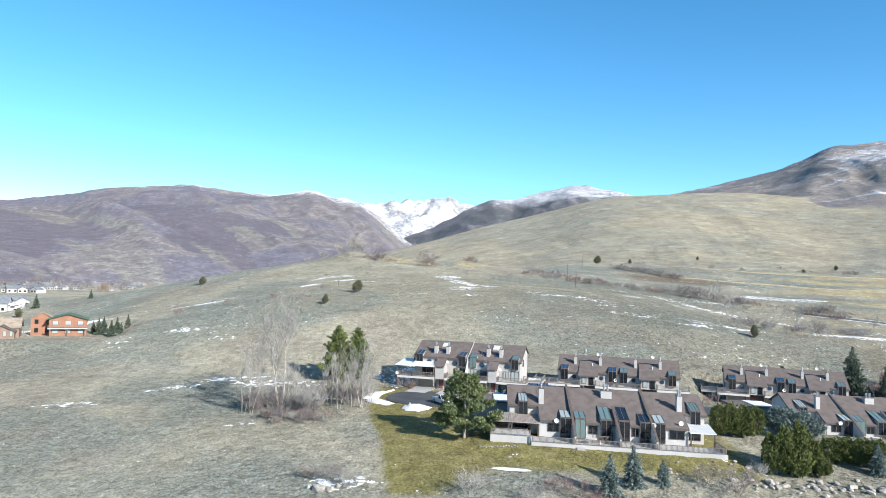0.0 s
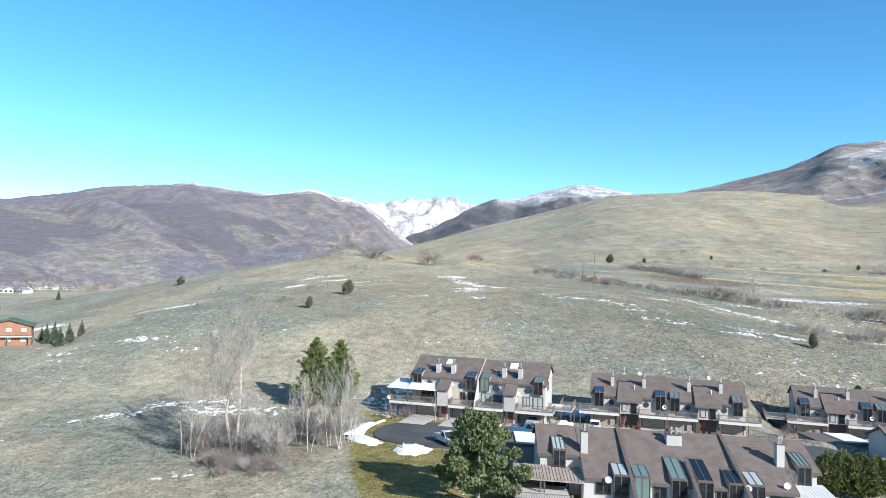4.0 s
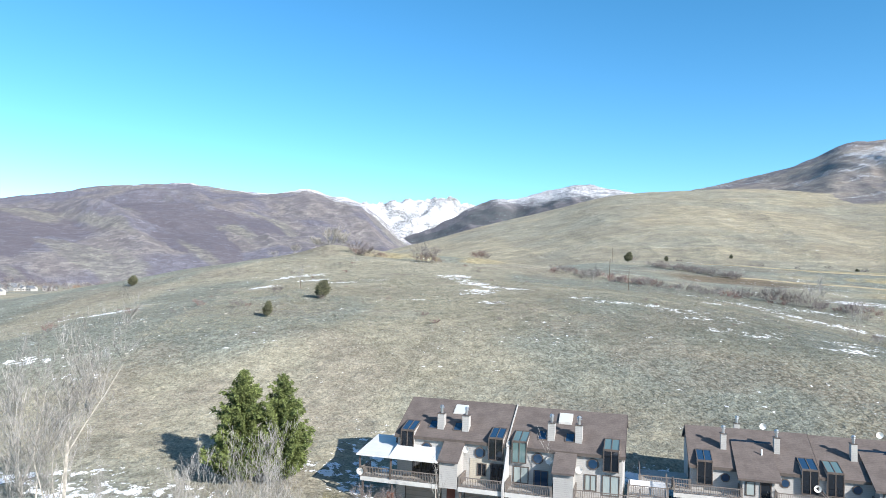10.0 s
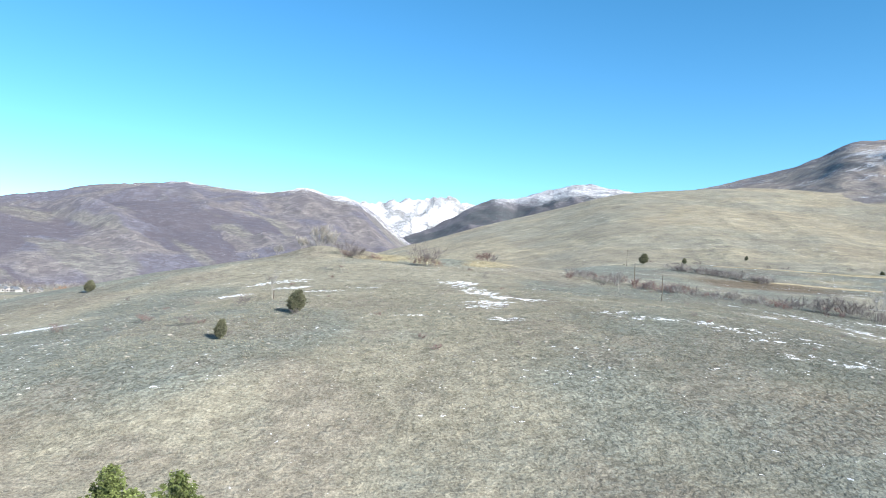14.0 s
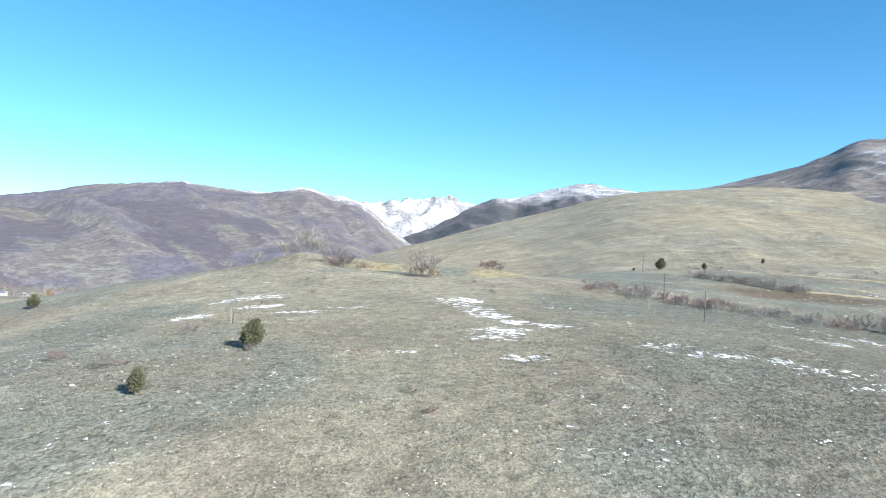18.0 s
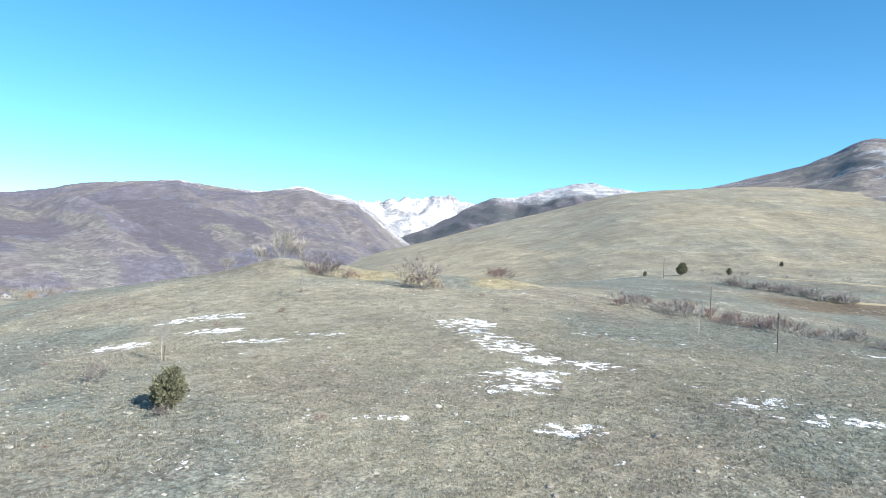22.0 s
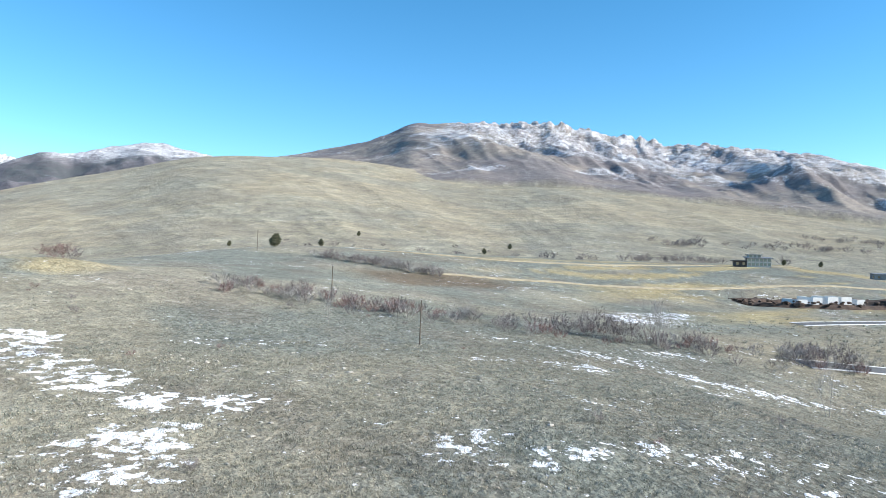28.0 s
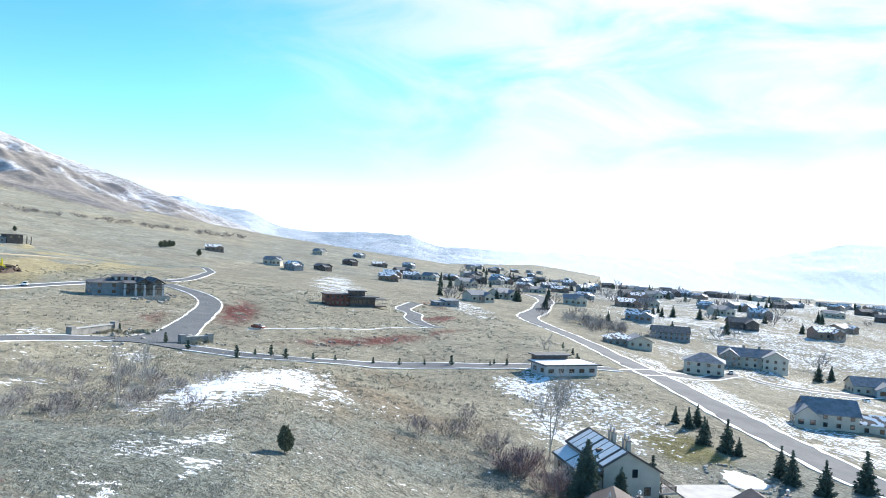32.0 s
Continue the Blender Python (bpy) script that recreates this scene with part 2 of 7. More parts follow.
def paint(name, color):
    m = bpy.data.materials.new(name)
    m.use_nodes = True
    b = m.node_tree.nodes["Principled BSDF"]
    b.inputs["Base Color"].default_value = (*color, 1)
    b.inputs["Roughness"].default_value = 0.3
    b.inputs["Coat Weight"].default_value = 0.6
    return m


car_silver, car_white, car_blue, car_red = paint("silver_paint", (0.45, 0.47, 0.5)), paint("white_paint", (0.75, 0.75, 0.74)), paint("blue_paint", (0.05, 0.13, 0.25)), paint("dark_red_paint", (0.2, 0.02, 0.02))

# ---- the lie of the land ----
P0 = np.array([0.0, 205.0])
XS = np.array([-500, -260, -160, -60, 0, 60, 120, 220, 340, 520.0])
YS = np.array([-60, 60, 115, 150, 180, 215, 250, 310, 385, 520.0])
LAND = np.array([
    [-12, -11, -10, -8, -8, -8, -8, -12, -15, -18],
    [-8, -7, -5, -1, 0, -1, -1, 0, 2, 3],
    [-6, -5, -3, 2.5, 6, 6, 4, 8.5, 10, 9],
    [-4, -3, -1, 5, 7.0, 6.3, 5, 9.5, 12, 11],
    [-4, -2, 0, 9, 10.5, 9.5, 8, 11, 14, 14],
    [-2, -1, 3, 17.6, 20.6, 19, 16.2, 14.5, 17, 17],
    [0, 0, 5, 22.6, 26.6, 26, 17.2, 16.0, 18, 19],
    [2, 2, 13.5, 28.5, 33, 30, 26.5, 22, 23, 27],
    [4, 7, 22.5, 40.5, 40.3, 38, 33, 30, 30.5, 34],
    [5, 7, 14, 28, 36, 42, 48, 47, 46, 50],
], float)


def cubic(p, q, r, s, u):
    return q + 0.5 * u * (r - p + u * (2 * p - 5 * q + 4 * r - s + u * (3 * (q - r) + s - p)))


def near_height(x, y):
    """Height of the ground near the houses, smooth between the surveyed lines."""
    x, y = np.clip(x, XS[0], XS[-1]), np.clip(y, YS[0], YS[-1])
    i = np.clip(np.searchsorted(XS, x) - 1, 0, len(XS) - 2)
    j = np.clip(np.searchsorted(YS, y) - 1, 0, len(YS) - 2)
    u, v = (x - XS[i]) / (XS[i + 1] - XS[i]), (y - YS[j]) / (YS[j + 1] - YS[j])
    rows = []
    for dj in (-1, 0, 1, 2):
        jj = np.clip(j + dj, 0, len(YS) - 1)
        rows.append(cubic(*[LAND[jj, np.clip(i + di, 0, len(XS) - 1)] for di in (-1, 0, 1, 2)], u))
    return cubic(*rows, v)


def lattice(ix, iy, seed):
    h = (ix * 374761393 + iy * 668265263 + seed * 982451653) & 0xFFFFFFFF
    h = ((h ^ (h >> 13)) * 1274126177) & 0xFFFFFFFF
    return ((h ^ (h >> 16)) & 0xFFFF) / 65535.0


def value_noise(x, y, seed=0):
    x, y = np.asarray(x, float), np.asarray(y, float)
    ix, iy = np.floor(x).astype(np.int64), np.floor(y).astype(np.int64)
    u, v = x - ix, y - iy
    u, v = u * u * (3 - 2 * u), v * v * (3 - 2 * v)
    a, b = lattice(ix, iy, seed), lattice(ix + 1, iy, seed)
    c, d = lattice(ix, iy + 1, seed), lattice(ix + 1, iy + 1, seed)
    return (a * (1 - u) + b * u) * (1 - v) + (c * (1 - u) + d * u) * v


def fbm(x, y, octaves=4, seed=0):
    total, amp, norm = 0.0, 1.0, 0.0
    for k in range(octaves):
        total = total + amp * value_noise(x * 2**k + 17.3 * k, y * 2**k - 9.1 * k, seed + k)
        norm += amp
        amp *= 0.5
    return total / norm


def ridged(x, y, octaves=4, seed=0):
    total, amp, norm = 0.0, 1.0, 0.0
    for k in range(octaves):
        total = total + amp * (1 - np.abs(2 * value_noise(x * 2**k + 5.7 * k, y * 2**k + 3.3 * k, seed + k) - 1))
        norm += amp
        amp *= 0.5
    return total / norm


def smooth(a, b, x):
    u = np.clip((x - a) / (b - a), 0, 1)
    return u * u * (3 - 2 * u)


# ranges of hills: azimuth of each crest station, its height, its distance, where its foot lies, relief
RANGES = {}
RANGES["west"] = dict(az=[-75, -60, -45, -34.6, -31, -26.7, -21.3, -17.7, -14.9, -11.9, -9.2, -7.2, -4.7, -3.3, 0, 3],
                 z=[150, 210, 250, 284, 323, 375, 416, 408, 395, 423, 394, 373, 275, 218, 120, 40],
                 crest=3000, foot=1150, base=10, power=0.85, relief=150, gully=420, crag=20)
RANGES["head"] = dict(az=[-14, -9, -7.1, -5.1, -3.2, -1.3, 0.4, 2.1, 3.6, 8, 12],
                 z=[420, 526, 545, 559, 577, 579, 614, 560, 510, 430, 300],
                 crest=4600, foot=3500, base=150, power=1.0, relief=230, gully=420, crag=60)
RANGES["north"] = dict(az=[-7, -4.1, -0.3, 2.4, 4.8, 5.8, 7.5, 9.4, 11.3, 13.2, 15.5, 16.8, 22, 28],
                  z=[100, 248, 355, 460, 518, 506, 547, 577, 608, 578, 545, 508, 410, 300],
                  crest=3700, foot=2300, base=90, power=0.9, relief=190, gully=360, crag=26)
RANGES["foothill"] = dict(az=[-9, -5.5, -1.3, 5, 11.2, 14.3, 17.8, 20.2, 22.6, 25.8, 32.7, 40, 52, 64, 76, 86, 92, 100, 107, 112],
                     z=[62, 97, 120, 170, 211, 228, 231, 233, 238, 240, 222, 205, 180, 140, 92, 58, 42, 20, 0, -40],
                     crest=1400, foot=430, base=36, power=1.12, relief=20, gully=210, crag=0)
RANGES["east"] = dict(az=[14, 19.1, 24.4, 27.3, 29.7, 31.2, 33.1, 35.9, 39.1, 43.2, 46.4, 49.4, 52.4, 55.3, 58, 61.8, 68, 74, 80, 86, 92],
                 z=[290, 374, 421, 450, 490, 534, 533, 547, 530, 546, 508, 489, 460, 453, 423, 395, 322, 241, 152, 55, -10],
                 crest=2550, foot=1250, base=190, power=1.05, relief=135, gully=300, crag=54)
RANGES["south"] = dict(az=[66, 70, 75.7, 78.4, 80.1, 83.5, 85.7, 88.8, 92.4, 96.6, 98.5, 104.5, 113.4, 121.7, 125.5, 129.1, 133, 140, 150],
                  z=[270, 285, 301, 319, 276, 252, 165, 138, 155, 143, 85, 80, 80, 85, 150, 225, 215, 120, 60],
                  crest=4700, foot=3300, base=-90, power=1.0, relief=90, gully=500, crag=14)
RANGES["west_front"] = dict(az=[-75, -60, -45, -29.9, -25.7, -22, -18.9, -14.8, -11.3, -7.8, -6, -3],
                       z=[110, 130, 160, 200, 236, 240, 232, 212, 178, 130, 106, 60],
                       crest=2050, foot=1150, base=10, power=0.9, relief=60, gully=300, crag=10)


def eased(g, name):
    """A crest line sampled finely and rounded between its stations."""
    a = np.arange(g["az"][0], g["az"][-1] + 0.01, 0.25)
    z = np.interp(a, g["az"], g["z"])
    n = {"foothill": 14, "east": 5}.get(name, 2)
    k = np.hanning(2 * n + 3)[1:-1]
    return a, np.convolve(np.pad(z, n, mode="reflect", reflect_type="odd"), k / k.sum(), mode="valid")


CREST = {name: eased(g, name) for name, g in RANGES.items()}


def far_height(x, y):
    dx, dy = x - P0[0], y - P0[1]
    d = np.hypot(dx, dy)
    az = np.degrees(np.arctan2(dx, dy))
    # valley floors: level to the west, falling to the south-east
    z = np.interp(az, [-180, -90, -60, -30, -10, 25, 60, 75, 90, 105, 125, 150, 180], [-12, 0, 0, 3, 10, 44, 44, 24, 18, 9, 0, -8, -12])
    fall = smooth(84, 112, az) + smooth(150, 180, -az)
    z = z - fall * 75 * smooth(900, 2600, d)
    cover = np.zeros(np.shape(d), int)
    for k, (name, g) in enumerate(RANGES.items()):
        crest = np.interp(az, *CREST[name], left=-200, right=-200)
        dc = g["crest"] * (1 + 0.06 * (value_noise(az / 9.0 + 40, az * 0 + k, 3) - 0.5))
        base = crest * (g["base"] / max(g["z"])) if g["base"] > 0 else g["base"] + 0 * crest
        u = np.clip((d - g["foot"]) / (dc - g["foot"]), 0, None)
        span = np.maximum(crest - base, 0)
        rise = np.where(u <= 1, base + span * np.clip(u, 1e-6, 1) ** g["power"], crest - (u - 1) * span * 0.9)
        s = g["gully"]
        wx, wy = x + 60 * fbm(x / 300, y / 300, 2, 90), y + 60 * fbm(x / 300, y / 300, 2, 91)
        # spurs and gullies run down the slope, a little askew
        along = radians(1) * az * g["crest"] + 0.45 * d + 0.5 * (wx - x)
        spurs = ridged(along / s, d / (2.2 * s), 3 if name == "foothill" else 5, 11 * k + 2)
        rough = (0.72 * (spurs - 0.6) + 0.28 * (ridged(wx / s, wy / s, 5, 11 * k + 2) - 0.62)) * g["relief"]
        calm = np.clip(np.minimum(u * 3, np.abs(1 - u) * 2.6 + 0.06), 0, 1) * np.clip(crest / 350, 0, 1) * np.where(u > 1, 0.2, 1.0)
        if name == "east":
            calm = calm * (0.30 + 0.70 * smooth(30, 37, az))
        craggy = g["crag"] * (0.12 + 0.88 * smooth(33, 39, az) * (1 - smooth(58, 66, az))) if name == "east" else g["crag"]
        teeth = ridged(x / 50, y / 50, 3, 7 + k) - 0.58 if name in ("east", "head") else fbm(x / 62, y / 62, 4, 7 + k) - 0.5
        rise = rise + rough * calm + teeth * craggy * np.clip(1.4 - np.abs(1 - u) * 3, 0, 1)
        rise = np.where((d > g["foot"]) & (crest > -60), rise, -999)
        cover = np.where(rise > z, k + 1, cover)
        z = np.maximum(z, rise)
    return z, cover


PADS = [           # level building plots: x, y, angle, half length, half width, height, soft edge
    (6, 152, -16, 16, 9, 6.85, 9), (1, 139, -10, 11, 7, 6.8, 6), (37, 153, -14.6, 15, 9, 6.05, 8), (26, 134, -12, 18, 7, 6.3, 7),
    (25.5, 112, -9.5, 17, 7, 6.2, 5), (79, 161, -18, 14, 10, 3.9, 8), (84, 132, -7, 18, 7, 3.0, 7), (114, 152, 2, 10, 9, 4.9, 7),
]
PADS += [
    (303, 292, -26, 14, 10, 20.6, 10), (352, 193, -8, 14, 9, 15.6, 8), (385, 452, -40, 14, 9, 42.4, 8), (470, 408, -35, 12, 8, 36.2, 8),
    (297, 362, -28, 36, 15, 26.6, 8), (206, 132, -8, 9, 7, 9.0, 6), (274, 44, -30, 16, 12, -0.9, 8), (310, 2, -30, 20, 10, -4.0, 8),
    (182, 58, -25, 13, 9, -0.4, 8), (-122.7, 214.0, 25, 20, 13, 9.6, 10),
]


def height(x, y):
    x, y = np.asarray(x, float), np.asarray(y, float)
    d = np.hypot(x - P0[0], y - P0[1])
    w = smooth(300, 560, d)
    z = near_height(x, y)
    if np.any(w > 0):
        z = z * (1 - w) + far_height(x, y)[0] * w
    z = z + (fbm(x / 22, y / 22, 3, 50) - 0.5) * 0.9 * smooth(20, 60, np.abs(d - 75) ) + (fbm(x / 5, y / 5, 2, 60) - 0.5) * 0.22
    # dug bank and mound on the brow of the hill
    bank = smooth(-40, -30, x) * (1 - smooth(14, 30, x))
    z = z + bank * (1.5 * np.exp(-((y - 380 + 0.06 * x) / 4.0) ** 2) - 1.5 * np.exp(-((y - 369 + 0.06 * x) / 5.5) ** 2)) * (0.7 + 0.6 * fbm(x / 7, y / 7, 2, 64))
    z = z + 3.6 * np.exp(-((x + 50) / 13) ** 2 - ((y - 384) / 9) ** 2)
    for px, py, ang, hl, hw, pz, soft in PADS:
        c, s = math.cos(radians(ang)), math.sin(radians(ang))
        u, v = (x - px) * c + (y - py) * s, -(x - px) * s + (y - py) * c
        out = np.hypot(np.maximum(np.abs(u) - hl, 0), np.maximum(np.abs(v) - hw, 0))
        k = 1 - smooth(0, soft, out)
        z = z * (1 - k) + pz * k
    return z


def hz(x, y):
    return float(height(np.array([x]), np.array([y]))[0])

# ---- what covers the ground ----
# snow left lying in drifts and hollows: x, y, half sizes, turn, amount
HILLSIDE_DRIFTS = [
    (2, 299, 3.5, 7, 25, 0.62), (7, 287, 3.5, 7, 25, 0.66), (12, 275, 3, 5, 30, 0.62), (8, 264, 6, 3.5, 10, 0.58), (6, 257, 4, 2, 0, 0.6),
    (20, 270, 4, 2.5, 0, 0.66), (34, 254, 4, 2.5, 0, 0.6), (9.5, 244, 4, 1.8, 0, 0.62), (-8, 246.5, 2.5, 1, 0, 0.6), (-22, 292, 5, 1.5, 10, 0.6),
    (45, 248, 5, 2, 0, 0.58), (30, 300, 8, 3, 0, 0.5), (4, 303, 4, 5, 20, 0.66), (9, 281, 4, 4, 20, 0.66), (7, 258, 4, 3, 0, 0.58),
]
HILLSIDE_DRIFTS_UPPER = [
    (19, 271, 3.5, 3, 0, 0.66), (31, 252, 3, 2, 0, 0.58), (39, 249, 3, 1.6, 0, 0.58), (47, 247, 4, 2, 0, 0.6),
]
DRAW_DRIFTS = [
    (63, 288, 5, 2.5, 0, 0.49), (54, 244, 6, 2.2, 0, 0.47), (64, 239, 7, 2.6, 0, 0.45), (70, 232, 7, 3, -20, 0.47), (80, 227, 6, 3, -20, 0.47),
    (88, 223, 6, 2.6, -20, 0.49), (97, 220, 6, 2.5, 0, 0.41), (80, 305, 7, 2.4, -40, 0.44), (90, 291, 9, 3.2, -50, 0.41), (101, 279, 9, 3.2, -45, 0.45),
    (75, 283, 6, 4, -30, 0.45), (92, 272, 6, 3, -30, 0.44), (60, 262, 8, 3, 0, 0.41), (52, 242.5, 5, 2, 0, 0.52), (58, 236, 6, 2.4, 0, 0.53),
]
DRAW_DRIFTS_UPPER = [
    (65, 227, 7, 3, 0, 0.53), (58, 228, 5, 2.5, 0, 0.49), (87, 228, 6, 2.4, 0, 0.50), (82, 220, 6, 2, 0, 0.49), (88, 297, 8, 2.4, -35, 0.40),
]
MEADOW_DRIFTS = [
    (113, 270, 9, 2.6, -35, 0.52), (128, 262, 8, 2, -30, 0.5), (138, 224, 18, 7, -10, 0.84), (154, 214, 14, 7, -14, 0.82), (146, 206, 10, 6, 0, 0.6),
    (120, 233, 9, 3, -10, 0.55), (150, 152, 22, 8, 0, 0.5), (165, 135, 30, 12, 0, 0.5), (185, 150, 14, 8, 0, 0.58), (200, 143, 16, 4, -10, 0.66),
    (240, 75, 60, 10, -8, 0.6), (160, 72, 30, 16, 0, 0.62), (115, 296, 6, 2, -30, 0.6), (192, 280, 8, 3, -20, 0.66), (182, 263, 8, 2, -50, 0.66),
]
MEADOW_DRIFTS_UPPER = [
    (176, 250, 6, 4, 0, 0.6), (196, 240, 6, 3, 30, 0.6),
]
LAWN_SIDE_DRIFTS = [
    (-42, 299, 5, 2.5, 0, 0.68), (-31, 288, 4.5, 2.2, 0, 0.7), (-55, 292, 5, 2.5, 0, 0.66), (-50, 315, 9, 3, 0, 0.55), (-36, 155, 10, 3, 0, 0.66),
    (-44, 160, 8, 2, 10, 0.62), (-58, 152, 7, 2, 20, 0.6), (-72, 140, 6, 2, 0, 0.58), (-33, 121, 3, 2, 0, 0.6), (-90, 260, 9, 2.4, 0, 0.6),
    (-140, 262, 14, 3, 0, 0.75), (-60, 196, 5, 2, 0, 0.5), (-75, 205, 6, 2, 0, 0.5), (-9, 168, 4, 6, -20, 0.5), (-15, 164, 3, 2, 0, 0.6),
]
LAWN_SIDE_DRIFTS_UPPER = [
    (-12, 92, 4, 2, 0, 0.62), (12, 83, 4, 2, 0, 0.62), (24.5, 166, 4, 3.2, 0, 0.95), (-9.5, 158.5, 2.5, 4, 0, 0.5),
]
VALLEY_DRIFTS = [
    (100, 545, 22, 3, 10, 0.58), (150, 520, 12, 2, 0, 0.6), (160, 340, 18, 10, 20, 0.56), (300, 10, 90, 30, 10, 0.44), (420, -80, 140, 60, 15, 0.5),
    (620, -160, 200, 90, 15, 0.46), (900, -420, 300, 200, 15, 0.5), (420, 120, 60, 12, 0, 0.55), (520, 200, 120, 14, 0, 0.52), (-130, 470, 30, 3, 0, 0.6),
    (180, 350, 14, 5, 10, 0.56), (80, 518, 30, 4, 0, 0.56), (780, 760, 40, 6, -30, 0.56), (620, 560, 30, 6, -30, 0.56),
]
DRIFTS = HILLSIDE_DRIFTS + HILLSIDE_DRIFTS_UPPER + DRAW_DRIFTS + DRAW_DRIFTS_UPPER + MEADOW_DRIFTS + MEADOW_DRIFTS_UPPER + LAWN_SIDE_DRIFTS + LAWN_SIDE_DRIFTS_UPPER + VALLEY_DRIFTS


def inside(x, y, e):
    ex, ey, rx, ry, turn, amount = e
    c, s = math.cos(radians(turn)), math.sin(radians(turn))
    u, v = ((x - ex) * c + (y - ey) * s) / rx, (-(x - ex) * s + (y - ey) * c) / ry
    return amount * np.clip(1.15 - 0.42 * (u * u + v * v), 0, 1)


def lawn_weight(x, y):
    edge = -13.5 + 0.16 * np.clip(135 - y, 0, 60) + 1.5 * (fbm(x / 6, y / 6, 2, 5) - 0.5)
    w = smooth(0, 0.7, x - edge) * smooth(86, 89, y - 9.5 * smooth(-2, 8, x)) * (1 - smooth(150, 154, y + 0.3 * x)) * (1 - smooth(44, 48, x))
    far_lawn = smooth(125, 129, x) * (1 - smooth(146, 150, x)) * smooth(120, 123, y) * (1 - smooth(134, 138, y))
    return np.maximum(w, far_lawn)


def covers(x, y, z):
    """Colour of what grows, with haze painted into the far ranges, and how much snow lies, from place and height alone.
    """
    dx, dy = x - P0[0], y - P0[1]
    d, az = np.hypot(dx, dy), np.degrees(np.arctan2(dx, dy))
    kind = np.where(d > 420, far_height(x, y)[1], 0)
    tan, sage, brown = np.array([0.365, 0.325, 0.24]), np.array([0.262, 0.265, 0.218]), np.array([0.28, 0.235, 0.185])
    a = smooth(0.44, 0.66, fbm(x / 38, y / 38, 4, 31) + 0.10 * smooth(20, -60, x) * smooth(250, 120, y) + 0.16 * smooth(15, 60, x) * smooth(215, 240, y))[..., None]
    b = smooth(0.52, 0.72, fbm(x / 17, y / 17, 4, 33))[..., None]
    col = tan * (1 - a) + sage * a
    col = col * (1 - 0.55 * b) + brown * 0.55 * b
    col = col * (1 - 0.10 * smooth(-5, 40, x) * smooth(150, 200, y) * (1 - smooth(95, 125, x)) * (1 - smooth(300, 340, y)))[..., None]
    dry = (0.85 * smooth(110, 150, x) * (1 - smooth(300, 330, y)) * (1 - smooth(600, 760, d)))[..., None]
    col = col * (1 - dry) + np.array([0.395, 0.33, 0.225]) * dry
    # yellow cut slopes and red bank by the new roads
    gold = (smooth(150, 240, x) * smooth(300, 340, y) * (1 - smooth(470, 520, y)) * smooth(0.45, 0.6, fbm(x / 70, y / 14, 3, 35)))[..., None]
    col = col * (1 - 0.9 * gold) + np.array([0.50, 0.39, 0.20]) * 0.9 * gold
    def blot(cx, cy, half, wide, lean):
        return np.exp(-(((x - cx) / half) ** 2 + ((y - cy - lean * (x - cx)) / wide) ** 2) ** 2)

    bank = blot(290, 241, 42, 8, 0.06) + blot(238, 194, 24, 9, -0.95) + blot(335, 152, 26, 7, -0.4) + 0.8 * blot(275, 166, 24, 6, -0.9) + 0.6 * blot(425, 142, 28, 8, 0) + 0.6 * blot(245, 265, 26, 5, 0)
    rust = np.clip(bank * smooth(0.30, 0.50, fbm(x / 6, y / 6, 3, 36)), 0, 1)[..., None]
    col = col * (1 - rust) + np.array([0.185, 0.052, 0.042]) * rust
    dirt = (smooth(105, 118, x) * (1 - smooth(150, 185, x)) * smooth(395, 402, y) * (1 - smooth(425, 440, y)))[..., None]
    col = col * (1 - 0.8 * dirt) + np.array([0.20, 0.135, 0.085]) * 0.8 * dirt
    weeds = (np.exp(-(((x - 152) / 42) ** 2 + ((y - 190) / 22) ** 2) ** 2) * smooth(0.36, 0.56, fbm(x / 12, y / 12, 3, 37)))[..., None]
    col = col * (1 - weeds) + np.array([0.265, 0.20, 0.13]) * weeds
    crest = (np.exp(-(((x + 4) / 34) ** 2 + ((y - 376 - 0.12 * x) / 11) ** 2) ** 2) * smooth(0.35, 0.55, fbm(x / 8, y / 8, 3, 38)))[..., None]
    col = col * (1 - 0.85 * crest) + np.array([0.46, 0.375, 0.21]) * 0.85 * crest
    lawn = lawn_weight(x, y)[..., None]
    col = col * (1 - lawn) + (np.array([0.215, 0.185, 0.07]) * (1 - 0.35 * b) + np.array([0.30, 0.24, 0.11]) * 0.35 * b) * lawn
    # hill ranges: bare oak scrub, grassy foothill, rock; far ones tinted for haze
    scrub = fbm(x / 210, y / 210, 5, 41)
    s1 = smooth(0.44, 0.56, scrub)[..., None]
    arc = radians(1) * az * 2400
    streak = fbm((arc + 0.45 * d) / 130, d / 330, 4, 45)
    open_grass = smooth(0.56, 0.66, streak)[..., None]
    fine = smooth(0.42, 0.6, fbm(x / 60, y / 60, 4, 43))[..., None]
    # west scrub is lightened and blued to stand in for haze
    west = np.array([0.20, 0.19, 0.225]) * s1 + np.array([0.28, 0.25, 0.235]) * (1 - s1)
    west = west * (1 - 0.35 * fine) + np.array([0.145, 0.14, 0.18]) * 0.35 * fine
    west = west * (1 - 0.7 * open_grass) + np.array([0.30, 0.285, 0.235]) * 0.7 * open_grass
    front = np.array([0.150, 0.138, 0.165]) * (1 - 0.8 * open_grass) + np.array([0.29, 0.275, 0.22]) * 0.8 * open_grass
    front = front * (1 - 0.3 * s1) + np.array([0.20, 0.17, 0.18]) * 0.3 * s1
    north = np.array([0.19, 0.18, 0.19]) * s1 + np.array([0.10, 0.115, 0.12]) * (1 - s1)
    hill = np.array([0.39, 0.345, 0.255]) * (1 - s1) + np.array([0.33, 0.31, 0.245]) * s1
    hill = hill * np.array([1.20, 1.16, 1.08])
